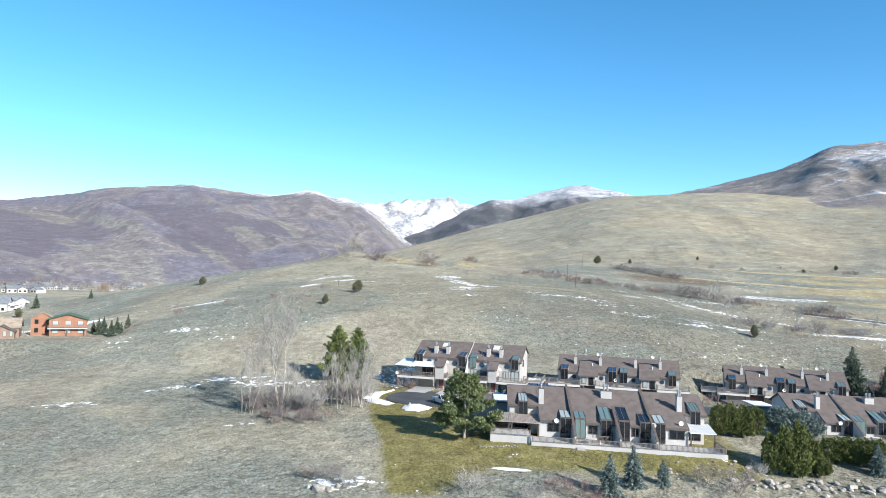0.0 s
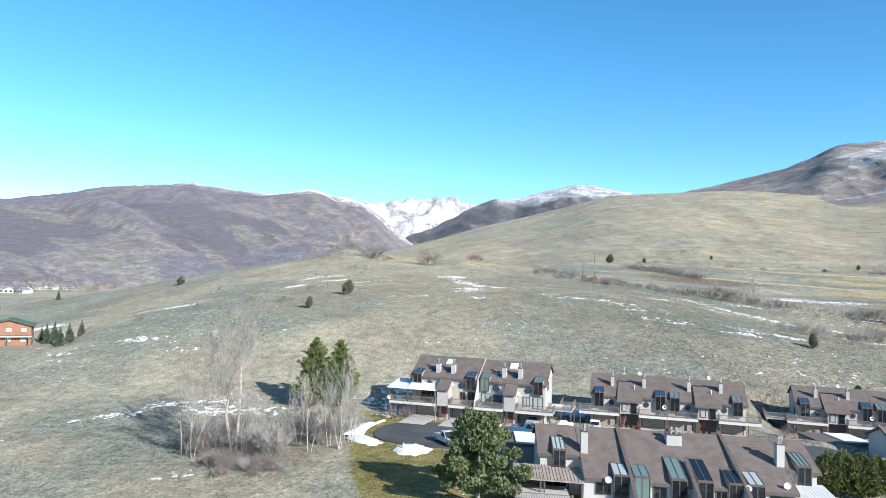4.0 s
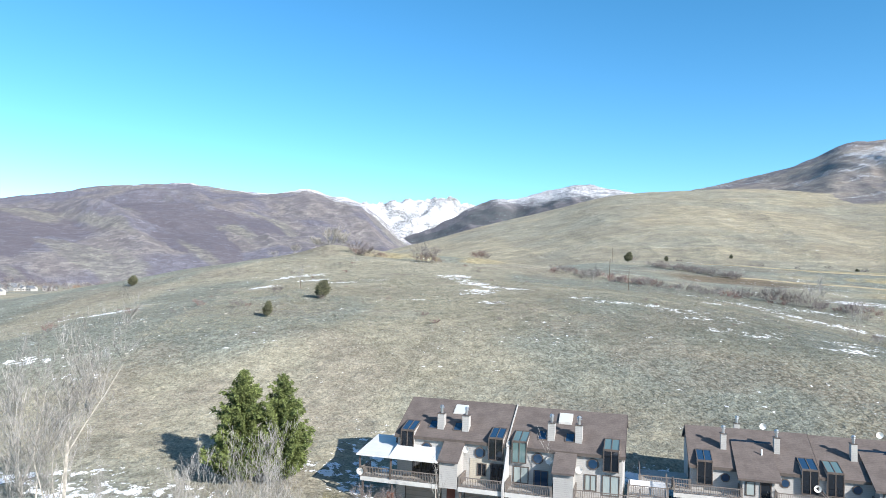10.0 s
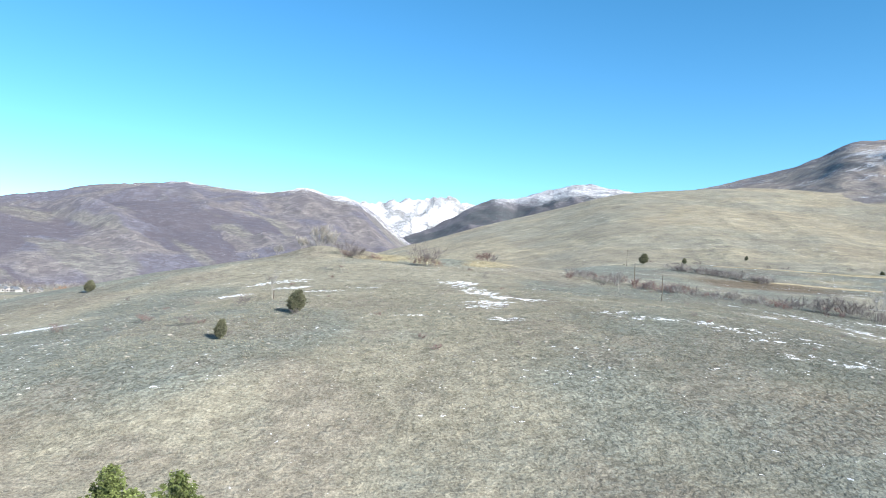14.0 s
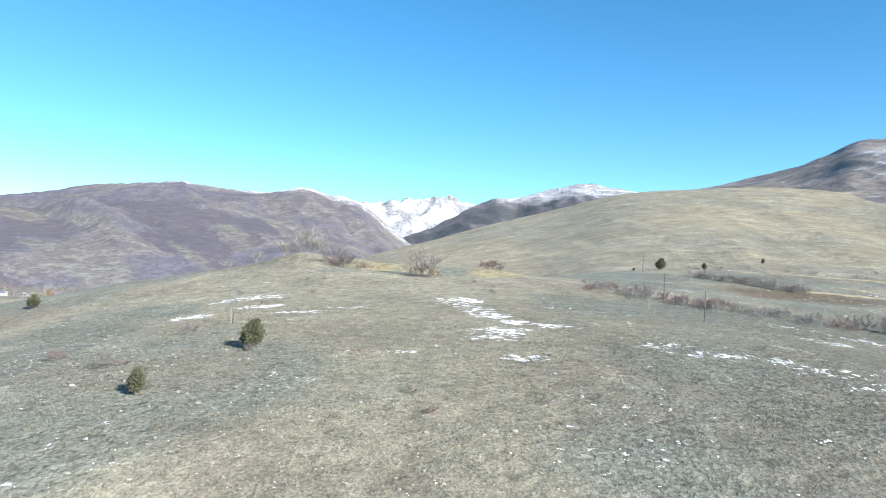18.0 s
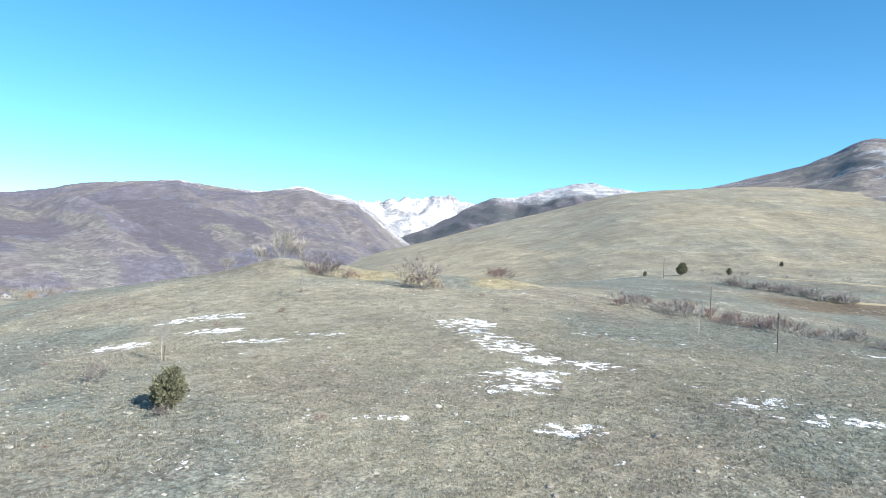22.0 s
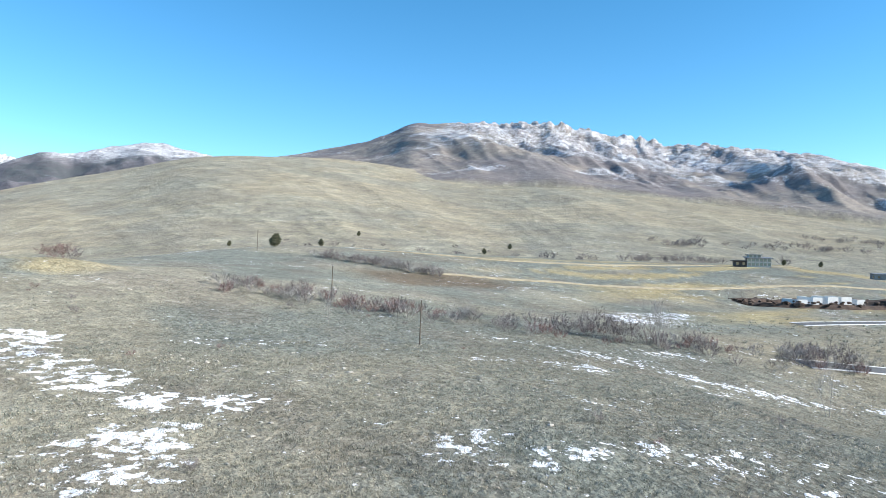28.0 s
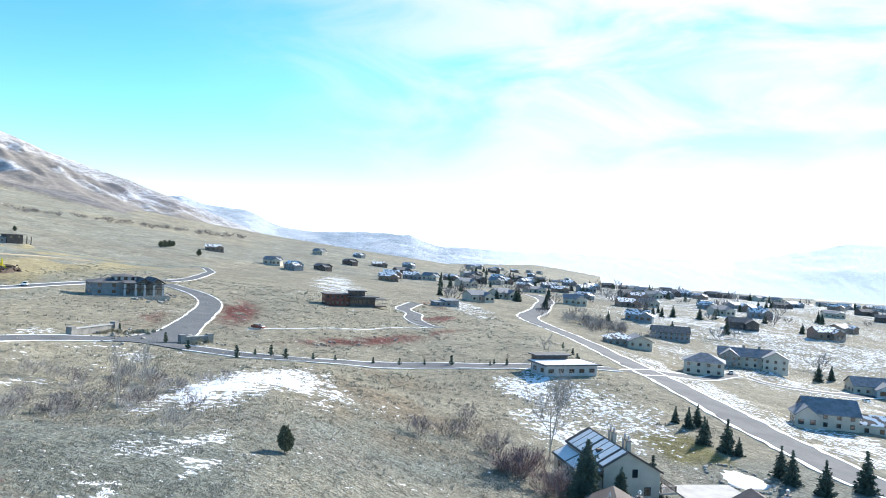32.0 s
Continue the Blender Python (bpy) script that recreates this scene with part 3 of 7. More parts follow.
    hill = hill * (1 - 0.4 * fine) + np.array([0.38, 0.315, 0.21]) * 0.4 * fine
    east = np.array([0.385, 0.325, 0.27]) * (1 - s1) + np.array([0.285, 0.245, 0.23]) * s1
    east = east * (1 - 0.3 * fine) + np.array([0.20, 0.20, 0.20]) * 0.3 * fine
    # range 6, the south, gets a pale blue-grey that paints in haze
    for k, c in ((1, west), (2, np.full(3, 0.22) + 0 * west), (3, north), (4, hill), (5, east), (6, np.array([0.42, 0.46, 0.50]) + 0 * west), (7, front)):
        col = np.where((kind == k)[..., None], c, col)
    snow = np.zeros(np.shape(d))
    for e in DRIFTS:
        snow = np.maximum(snow, inside(x, y, e))
    near = 0.13 * smooth(120, 220, y) * (1 - smooth(400, 450, d)) * (0.55 + 0.45 * smooth(-30, 90, x))
    snow = np.maximum(snow, near * (1 - lawn[..., 0]))
    lie = fbm(x / 120, y / 120, 4, 47)
    snow = np.where(kind == 1, 0.04 + 0.46 * smooth(340, 405, z) * smooth(0.3, 0.55, lie) + 0.52 * smooth(-19, -11, az) * smooth(0.70, 0.92, z / np.maximum(np.interp(az, *CREST["west"]), 60)), snow)
    snow = np.where(kind == 2, 0.84 - 0.34 * smooth(0.55, 0.68, ridged(x / 170, y / 170, 4, 49)), snow)
    snow = np.where(kind == 3, 0.06 + 0.60 * smooth(400, 520, z + 120 * (lie - 0.5)), snow)
    snow = np.where(kind == 4, 0.04 + 0.34 * smooth(0.62, 0.72, lie) * smooth(40, 50, az) * smooth(0.60, 0.8, z / 200), snow)
    rel = z / np.maximum(np.interp(az, *CREST["east"]), 60)
    gully = smooth(0.50, 0.62, fbm((arc + 0.6 * d) / 70, d / 260, 3, 53))
    snow = np.where(kind == 5, 0.02 + (0.20 + 0.40 * smooth(32, 35, az + 8 * (lie - 0.5)) + 0.24 * (gully - 0.6)) * smooth(0.45, 0.66, rel + 0.7 * (lie - 0.5)) + 0.05 * smooth(0.9, 1.0, rel) * gully, snow)
    snow = np.where(kind == 5, np.minimum(snow, 0.58), snow)
    # southern snow; the extra white past 98 degrees stands in for haze
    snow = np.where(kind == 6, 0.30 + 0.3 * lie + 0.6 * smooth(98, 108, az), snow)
    wild = (1 - lawn[..., 0]) * np.where(kind == 0, 1.0, np.where(kind == 4, 0.35, 0.0)) * (1 - 0.5 * smooth(300, 380, y)) * (1 - rust[..., 0]) * (1 - 0.6 * smooth(110, 150, x)) * (0.35 + 0.65 * np.maximum(a[..., 0], smooth(20, 60, x)))
    brush = np.choose(kind, [0.0, 0.8, 0.3, 0.7, 0.32, 0.42, 0.0, 0.9])
    brush = brush + np.where(kind == 5, 0.2 * (1 - smooth(34, 38, az)), 0.0)
    return col, snow, wild, brush


def ground_sheet():
    front = np.arange(-48, 142, 0.18)
    back = np.arange(142, 312, 0.6)
    az = np.radians(np.concatenate([front, back]))
    rad = np.concatenate([[0.02], np.geomspace(2.5, 400, 230), np.geomspace(406, 4890, 250)])
    a, r = np.meshgrid(az, rad)
    x, y = P0[0] + r * np.sin(a), P0[1] + r * np.cos(a)
    z = height(x, y)
    col, snow, wild, brush = covers(x, y, z)
    nr, na = x.shape
    co = np.stack([x, y, z], -1).reshape(-1, 3)
    i, j = np.meshgrid(np.arange(nr - 1), np.arange(na), indexing="ij")
    k = (j + 1) % na
    quads = np.stack([i * na + j, i * na + k, (i + 1) * na + k, (i + 1) * na + j], -1).reshape(-1, 4)[:, ::-1]
    me = bpy.data.meshes.new("ground")
    me.vertices.add(len(co))
    me.vertices.foreach_set("co", co.ravel())
    me.loops.add(quads.size)
    me.loops.foreach_set("vertex_index", quads.ravel().astype(np.int32))
    me.polygons.add(len(quads))
    me.polygons.foreach_set("loop_start", np.arange(0, quads.size, 4, dtype=np.int32))
    me.polygons.foreach_set("use_smooth", np.ones(len(quads), bool))
    me.update(calc_edges=True)
    me.validate()
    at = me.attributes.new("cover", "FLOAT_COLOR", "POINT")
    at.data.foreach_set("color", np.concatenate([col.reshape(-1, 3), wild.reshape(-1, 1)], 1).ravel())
    at = me.attributes.new("snow", "FLOAT", "POINT")
    at.data.foreach_set("value", snow.ravel())
    at = me.attributes.new("brush", "FLOAT", "POINT")
    at.data.foreach_set("value", brush.ravel())
    return me


def ground_material():
    m = bpy.data.materials.new("dry_hillside")
    m.use_nodes = True
    nt = m.node_tree
    n, l = nt.nodes, nt.links
    b = n["Principled BSDF"]
    b.inputs["Roughness"].default_value = 0.95
    b.inputs["Diffuse Roughness"].default_value = 0.3
    b.inputs["Specular IOR Level"].default_value = 0.1
    geo = n.new("ShaderNodeNewGeometry")
    cov = n.new("ShaderNodeAttribute")
    cov.attribute_name = "cover"
    sno = n.new("ShaderNodeAttribute")
    sno.attribute_name = "snow"

    def tex(scale, detail, rough=0.6):
        t = n.new("ShaderNodeTexNoise")
        t.inputs["Scale"].default_value = scale
        t.inputs["Detail"].default_value = detail
        t.inputs["Roughness"].default_value = rough
        l.new(geo.outputs["Position"], t.inputs["Vector"])
        return t.outputs["Fac"]

    def rng(v, a, b2, c=0.0, d=1.0):
        r = n.new("ShaderNodeMapRange")
        for key, val in zip(("From Min", "From Max", "To Min", "To Max"), (a, b2, c, d)):
            r.inputs[key].default_value = val
        l.new(v, r.inputs["Value"])
        return r.outputs["Result"]

    def mul(c1, v):
        x = n.new("ShaderNodeMixRGB")
        x.blend_type = "MULTIPLY"
        x.inputs["Fac"].default_value = 1
        l.new(c1, x.inputs[1])
        l.new(v, x.inputs[2])
        return x.outputs["Color"]

    grain = tex(2.6, 6, 0.75)
    clump = tex(0.42, 5, 0.65)
    far = tex(0.035, 8, 0.7)
    c = mul(cov.outputs["Color"], rng(grain, 0.3, 0.7, 0.42, 1.52))
    c = mul(c, rng(clump, 0.35, 0.65, 0.74, 1.24))
    c = mul(c, rng(far, 0.35, 0.65, 0.80, 1.19))
    # rounded cushions of sage; the shade between them is painted as a dark colour
    nudge = n.new("ShaderNodeTexNoise")
    nudge.inputs["Scale"].default_value = 1.7
    nudge.inputs["Detail"].default_value = 3
    l.new(geo.outputs["Position"], nudge.inputs["Vector"])
    bent = n.new("ShaderNodeVectorMath")
    bent.operation = "MULTIPLY_ADD"
    l.new(nudge.outputs["Color"], bent.inputs[0])
    bent.inputs[1].default_value = (0.8, 0.8, 0.8)
    l.new(geo.outputs["Position"], bent.inputs[2])
    cells = n.new("ShaderNodeTexVoronoi")
    cells.inputs["Scale"].default_value = 1.35
    l.new(bent.outputs["Vector"], cells.inputs["Vector"])
    cushion = rng(cells.outputs["Distance"], 0.2, 0.75, 1.0, 0.0)

    def both(v1, v2, how="MULTIPLY"):
        x = n.new("ShaderNodeMath")
        x.operation = how
        l.new(v1, x.inputs[0])
        l.new(v2, x.inputs[1])
        return x.outputs[0]
    # grey-green sage clumps
    sage = n.new("ShaderNodeMixRGB")
    gap_shade = n.new("ShaderNodeMixRGB")
    l.new(both(rng(cushion, 0.45, 0.1, 0, 0.5), cov.outputs["Alpha"]), gap_shade.inputs["Fac"])
    l.new(c, gap_shade.inputs[1])
    gap_shade.inputs[2].default_value = (0.10, 0.092, 0.070, 1)
    l.new(both(both(rng(tex(1.25, 4, 0.62), 0.44, 0.58, 0, 0.85), rng(cushion, 0.25, 0.6)), cov.outputs["Alpha"]), sage.inputs["Fac"])
    l.new(gap_shade.outputs["Color"], sage.inputs[1])
    leaf = n.new("ShaderNodeMixRGB")
    leaf.inputs[1].default_value = (0.185, 0.19, 0.152, 1)
    leaf.inputs[2].default_value = (0.33, 0.335, 0.28, 1)
    l.new(rng(grain, 0.36, 0.66), leaf.inputs["Fac"])
    l.new(leaf.outputs["Color"], sage.inputs[2])
    c = sage.outputs["Color"]
    # straw among the sage
    straw = n.new("ShaderNodeMixRGB")
    straw.inputs[2].default_value = (0.42, 0.365, 0.255, 1)
    l.new(rng(tex(1.1, 5, 0.7), 0.55, 0.68, 0, 0.35), straw.inputs["Fac"])
    l.new(c, straw.inputs[1])
    # snow where the drift and a ragged edge together pass half
    add = n.new("ShaderNodeMath")
    add.operation = "ADD"
    edge = n.new("ShaderNodeMath")
    edge.operation = "ADD"
    mid = n.new("ShaderNodeMath")
    mid.operation = "ADD"
    l.new(rng(tex(0.62, 5, 0.68), 0.3, 0.7, -0.56, 0.56), mid.inputs[0])
    l.new(rng(tex(0.07, 6, 0.7), 0.3, 0.7, -0.26, 0.26), mid.inputs[1])
    l.new(mid.outputs[0], edge.inputs[0])
    l.new(rng(tex(0.012, 7, 0.68), 0.3, 0.7, -0.12, 0.12), edge.inputs[1])
    poke = n.new("ShaderNodeMath")
    poke.operation = "SUBTRACT"
    l.new(sno.outputs["Fac"], poke.inputs[0])
    l.new(both(rng(cushion, 0.35, 0.75, 0, 0.20), cov.outputs["Alpha"]), poke.inputs[1])
    l.new(poke.outputs[0], add.inputs[0])
    l.new(edge.outputs[0], add.inputs[1])
    mx = n.new("ShaderNodeMixRGB")
    l.new(rng(add.outputs[0], 0.56, 0.62), mx.inputs["Fac"])
    dull = n.new("ShaderNodeMixRGB")
    dull.blend_type = "MULTIPLY"
    dull.inputs["Fac"].default_value = 1
    dull.inputs[2].default_value = (0.80, 0.84, 0.88, 1)
    l.new(straw.outputs["Color"], dull.inputs[1])
    l.new(dull.outputs["Color"], mx.inputs[1])
    mx.inputs[2].default_value = (0.80, 0.82, 0.86, 1)
    # dark leafless oak brush over the mountain sides, in thickets and single clumps
    oak = n.new("ShaderNodeAttribute")
    oak.attribute_name = "brush"
    thickets = both(rng(tex(0.022, 7, 0.66), 0.47, 0.55, 0, 0.62), rng(tex(0.085, 5, 0.7), 0.49, 0.56, 0, 0.9), "MAXIMUM")
    scrubby = n.new("ShaderNodeMixRGB")
    l.new(both(thickets, oak.outputs["Fac"]), scrubby.inputs["Fac"])
    l.new(mx.outputs["Color"], scrubby.inputs[1])
    scrubby.inputs[2].default_value = (0.105, 0.096, 0.112, 1)
    l.new(scrubby.outputs["Color"], b.inputs["Base Color"])
    bp = n.new("ShaderNodeBump")
    bp.inputs["Strength"].default_value = 0.8
    bp.inputs["Distance"].default_value = 0.22
    l.new(both(grain, both(rng(cushion, 0, 1, 0, 0.6), cov.outputs["Alpha"]), "ADD"), bp.inputs["Height"])
    bp2 = n.new("ShaderNodeBump")
    bp2.inputs["Strength"].default_value = 0.5
    bp2.inputs["Distance"].default_value = 8.0
    l.new(far, bp2.inputs["Height"])
    l.new(bp.outputs["Normal"], bp2.inputs["Normal"])
    l.new(bp2.outputs["Normal"], b.inputs["Normal"])
    return m


# ---- small mesh helpers ----
def mesh(name, verts, faces, mat=None, smooth_faces=False):
    me = bpy.data.meshes.new(name)
    me.from_pydata([tuple(v) for v in verts], [], faces)
    bm = bmesh.new()
    bm.from_mesh(me)
    bmesh.ops.recalc_face_normals(bm, faces=bm.faces)
    bm.to_mesh(me)
    bm.free()
    if smooth_faces:
        me.polygons.foreach_set("use_smooth", np.ones(len(me.polygons), bool))
    if mat:
        me.materials.append(mat)
    return me


def part(name, shape, mat, parent, label=""):
    """One mesh object under a thing or a part; shape is (verts, faces) or a mesh."""
    me = shape if isinstance(shape, bpy.types.Mesh) else mesh(name, shape[0], shape[1], mat)
    ob = new(name, me)
    ob.parent = parent
    if label:
        ob["label"] = label
    return ob


def thing(name, label, category, at=None, group="", kind=""):
    ob = tagged(new(name), label, category, group, kind)
    ob.empty_display_size = 0.2
    if at is not None:
        ob.matrix_world = at
    return ob


BOX = [(0, 1, 3, 2), (4, 6, 7, 5), (0, 4, 5, 1), (2, 3, 7, 6), (0, 2, 6, 4), (1, 5, 7, 3)]


def box(x0, x1, y0, y1, z0, z1):
    return [(x, y, z) for x in (x0, x1) for y in (y0, y1) for z in (z0, z1)], [f for f in BOX]


def join(*shapes):
    verts, faces = [], []
    for v, f in shapes:
        k = len(verts)
        verts += list(v)
        faces += [tuple(i + k for i in face) for face in f]
    return verts, faces


def prism(profile, a, b, axis="x"):
    """A closed profile (pairs of v, z) drawn out along u from a to b."""
    n = len(profile)
    put = (lambda t, p: (t, p[0], p[1])) if axis == "x" else (lambda t, p: (p[0], t, p[1]))
    verts = [put(a, p) for p in profile] + [put(b, p) for p in profile]
    faces = [tuple(range(n)), tuple(range(2 * n - 1, n - 1, -1))] + [(i, (i + 1) % n, n + (i + 1) % n, n + i) for i in range(n)]
    return verts, faces


def tube(p, q, r0, r1, sides=6):
    p, q = Vector(p), Vector(q)
    d = (q - p).normalized()
    a = d.orthogonal().normalized()
    b = d.cross(a)
    verts = []
    for c, r in ((p, r0), (q, r1)):
        verts += [tuple(c + (a * math.cos(2 * math.pi * k / sides) + b * math.sin(2 * math.pi * k / sides)) * r) for k in range(sides)]
    faces = [(k, (k + 1) % sides, sides + (k + 1) % sides, sides + k) for k in range(sides)] + [tuple(range(sides)), tuple(range(2 * sides - 1, sides - 1, -1))]
    return verts, faces


def disc(cu, cz, r, v0, v1, sides=8):
    ring = [(cu + r * math.cos(math.pi * (2 * k + 1) / sides), cz + r * math.sin(math.pi * (2 * k + 1) / sides)) for k in range(sides)]
    verts = [(u, v0, z) for u, z in ring] + [(u, v1, z) for u, z in ring]
    faces = [tuple(range(sides)), tuple(range(2 * sides - 1, sides - 1, -1))] + [(k, (k + 1) % sides, sides + (k + 1) % sides, sides + k) for k in range(sides)]
    return verts, faces


def octagon_window(parent, u, z, v, r=0.52):
    w = part("octagon_window", disc(u, z, r, v + 0.05, v - 0.09), trim_brown, parent, "dark framed octagonal window")
    part("pane", disc(u, z, r * 0.78, v, v - 0.11), glass_blue, w)
    return w


def window(parent, u0, u1, z0, z1, v, glass=None, bars=1, name="window", frame_mat=None, out=-1):
    """A framed window standing proud of a wall that faces -v (out=-1) or +v."""
    t, d = 0.09, 0.08 * out
    glass, frame_mat = glass or glass_dark, frame_mat or trim_brown
    y = sorted((v - d * 0.3, v + d))
    bits = [box(u0, u1, *y, z1 - t, z1), box(u0, u1, *y, z0, z0 + t), box(u0, u0 + t, *y, z0 + t, z1 - t), box(u1 - t, u1, *y, z0 + t, z1 - t)]
    for k in range(bars):
        c = u0 + (u1 - u0) * (k + 1) / (bars + 1)
        bits.append(box(c - t / 2, c + t / 2, *y, z0 + t, z1 - t))
    w = part(name, join(*bits), frame_mat, parent)
    edges = [u0 + t] + [u0 + (u1 - u0) * (k + 1) / (bars + 1) for k in range(bars)] + [u1 - t]
    for a, b in zip(edges, edges[1:]):
        part("pane", box(a + 0.02, b - 0.02, *sorted((v - d * 0.2, v + d * 0.5)), z0 + t, z1 - t), glass, w)
    return w


def side_window(parent, v0, v1, z0, z1, u, glass=None, out=-1):
    t, d = 0.09, 0.08 * out
    x = sorted((u - d * 0.3, u + d))
    w = part("window", join(box(*x, v0, v1, z1 - t, z1), box(*x, v0, v1, z0, z0 + t), box(*x, v0, v0 + t, z0 + t, z1 - t), box(*x, v1 - t, v1, z0 + t, z1 - t)), trim_brown, parent)
    part("pane", box(*sorted((u - d * 0.2, u + d * 0.5)), v0 + t, v1 - t, z0 + t, z1 - t), glass or glass_dark, w)
    return w


def roof_light(parent, u0, u1, va, za, vb, zb, glass, bars=1, lift=0.06):
    """Glazing laid in a roof slope from (va, za) up to (vb, zb)."""
    t = 0.08
    def strip(a, b, p, q, h):
        e0, e1 = (va + (vb - va) * p, za + (zb - za) * p), (va + (vb - va) * q, za + (zb - za) * q)
        return prism([(e0[0], e0[1] - 0.04), (e1[0], e1[1] - 0.04), (e1[0], e1[1] + h), (e0[0], e0[1] + h)], a, b)
    bits = [strip(u0, u0 + t, 0, 1, lift + 0.05), strip(u1 - t, u1, 0, 1, lift + 0.05), strip(u0 + t, u1 - t, 0.95, 1, lift + 0.05), strip(u0 + t, u1 - t, 0, 0.05, lift + 0.05)]
    edges = [u0 + t]
    for k in range(bars):
        c = u0 + (u1 - u0) * (k + 1) / (bars + 1)
        bits.append(strip(c - t / 2, c + t / 2, 0.05, 0.95, lift + 0.05))
        edges.append(c)
    edges.append(u1 - t)
    w = part("roof_window", join(*bits), trim_brown, parent, "sloping glazed roof window")
    for a, b in zip(edges, edges[1:]):
        part("pane", strip(a, b, 0.04, 0.96, lift), glass, w)
    return w


def railing(parent, pts, z0, h=1.0, mat=None, posts=True):
    """A rail with balusters along a line of (u, v) points."""
    mat = mat or rail_grey
    bars, bal = [], []
    for (a, b), (c, d) in zip(pts, pts[1:]):
        length = math.hypot(c - a, d - b)
        bars += [tube((a, b, z0 + h), (c, d, z0 + h), 0.06, 0.06, 4), tube((a, b, z0 + 0.12), (c, d, z0 + 0.12), 0.045, 0.045, 4)]
        n = max(2, int(length / 0.17))
        for k in range(1, n):
            x, y = a + (c - a) * k / n, b + (d - b) * k / n
            bal.append(box(x - 0.022, x + 0.022, y - 0.022, y + 0.022, z0 + 0.12, z0 + h))
    for rail in bars:
        r = part("rail", rail, mat, parent, "weathered grey rail")
    b = part("baluster_panel", join(*bal), mat, parent)
    b["kind"] = "stuff"
    if posts:
        for u, v in pts:
            part("post", box(u - 0.07, u + 0.07, v - 0.07, v + 0.07, z0, z0 + h + 0.08), mat, parent)
    return r


def chimney(parent, u0, u1, v0, v1, z0, z1, flues=1, mat=None):
    c = part("chimney", box(u0, u1, v0, v1, z0, z1), mat or siding, parent, "boxed chimney clad in grey siding")
    part("cap", box(u0 - 0.06, u1 + 0.06, v0 - 0.06, v1 + 0.06, z1, z1 + 0.07), trim_brown, c)
    for k in range(flues):
        u = u0 + (u1 - u0) * (k + 1) / (flues + 1)
        v = (v0 + v1) / 2
        f = part("flue", join(tube((u, v, z1 + 0.05), (u, v, z1 + 0.75), 0.16, 0.16, 8), tube((u, v, z1 + 0.55), (u, v, z1 + 0.62), 0.24, 0.24, 8)), metal, c, "bright metal flue")
        part("rain_cap", tube((u, v, z1 + 0.75), (u, v, z1 + 0.9), 0.25, 0.12, 8), metal, c)
    return c


def dish(parent, u, v, z, r=0.38):
    rim = [(u + r * math.cos(t), v - 0.12, z + r * math.sin(t)) for t in np.linspace(0, 2 * math.pi, 10, endpoint=False)]
    verts = rim + [(u, v + 0.05, z), (u, v + 0.10, z)]
    faces = [(k, (k + 1) % 10, 10) for k in range(10)] + [(k, (k + 1) % 10, 11) for k in range(10)]
    d = part("satellite_dish", (verts, faces), plastic_white, parent, "small white satellite dish")
    part("arm", tube((u, v, z - 0.05), (u, v + 0.25, z - 0.55), 0.03, 0.03, 5), metal, d)
    return d


def glazed_bay(parent, u0, u1, z0, v, eave, top, glass):
    """Tall glazing that comes forward to the eave and meets the roof window above it."""
    part("bay_cheek", prism([(eave + 0.01, z0 + 0.02), (v, z0 + 0.02), (v + 1.6, top(v + 1.6) - 0.02), (eave + 0.01, top(eave) + 0.52)], u0 + 0.01, u1 - 0.01), siding, parent)
    return window(parent, u0, u1, z0, top(eave) + 0.58, eave, glass, 1, "tall_window")


def slope_roof(parent, u0, u1, profile, mat, name="roof", label=""):
    """A roof slab: profile is the upper line of (v, z); it is 0.22 thick, with a trimmed edge."""
    low = [(v, z - 0.22) for v, z in reversed(profile)]
    r = part(name, prism(list(profile) + low, u0, u1), mat, parent, label)
    v, z = profile[0]
    part("fascia", box(u0 - 0.02, u1 + 0.02, v - 0.05, v - 0.005, z - 0.30, z + 0.02), trim_brown, r)
    for u in (u0, u1):
        s = -1 if u == u0 else 1
        part("barge_board", prism([(v, z + 0.02) for v, z in profile] + [(v, z - 0.30) for v, z in reversed(profile)], *sorted((u + s * 0.004, u + s * 0.05))), trim_brown, r)
    return r

# ---- townhouse rows ----
def garage_door(parent, u0, u1, v, h=2.25):
    g = part("garage_door", join(*[box(u0, u1, v - 0.06, v + 0.02, 0.02 + k * h / 4, 0.02 + (k + 1) * h / 4 - 0.03) for k in range(4)]), garage_mat, parent, "closed panelled garage door")
    part("door_frame", join(box(u0 - 0.12, u0, v - 0.1, v + 0.02, 0, h + 0.12), box(u1, u1 + 0.12, v - 0.1, v + 0.02, 0, h + 0.12), box(u0, u1, v - 0.1, v + 0.02, h + 0.02, h + 0.14)), trim_brown, g)


def deck(parent, u0, u1, v0, v1, z, posts=(), rails="lfr"):
    d = part("deck", box(u0, u1, v0, v1, z - 0.28, z), deck_grey, parent, "raised balcony deck over the garages")
    part("deck_edge", box(u0 - 0.02, u1 + 0.02, v0 - 0.05, v0 - 0.005, z - 0.42, z + 0.03), trim_white, d)
    pts = ([(u0 + 0.08, v1)] if "l" in rails else []) + [(u0 + 0.08, v0 + 0.08), (u1 - 0.08, v0 + 0.08)] + ([(u1 - 0.08, v1)] if "r" in rails else [])
    railing(d, pts, z)
    for u in posts:
        part("support_post", box(u - 0.09, u + 0.09, v0 + 0.1, v0 + 0.28, 0, z - 0.28), trim_brown, d)
    return d


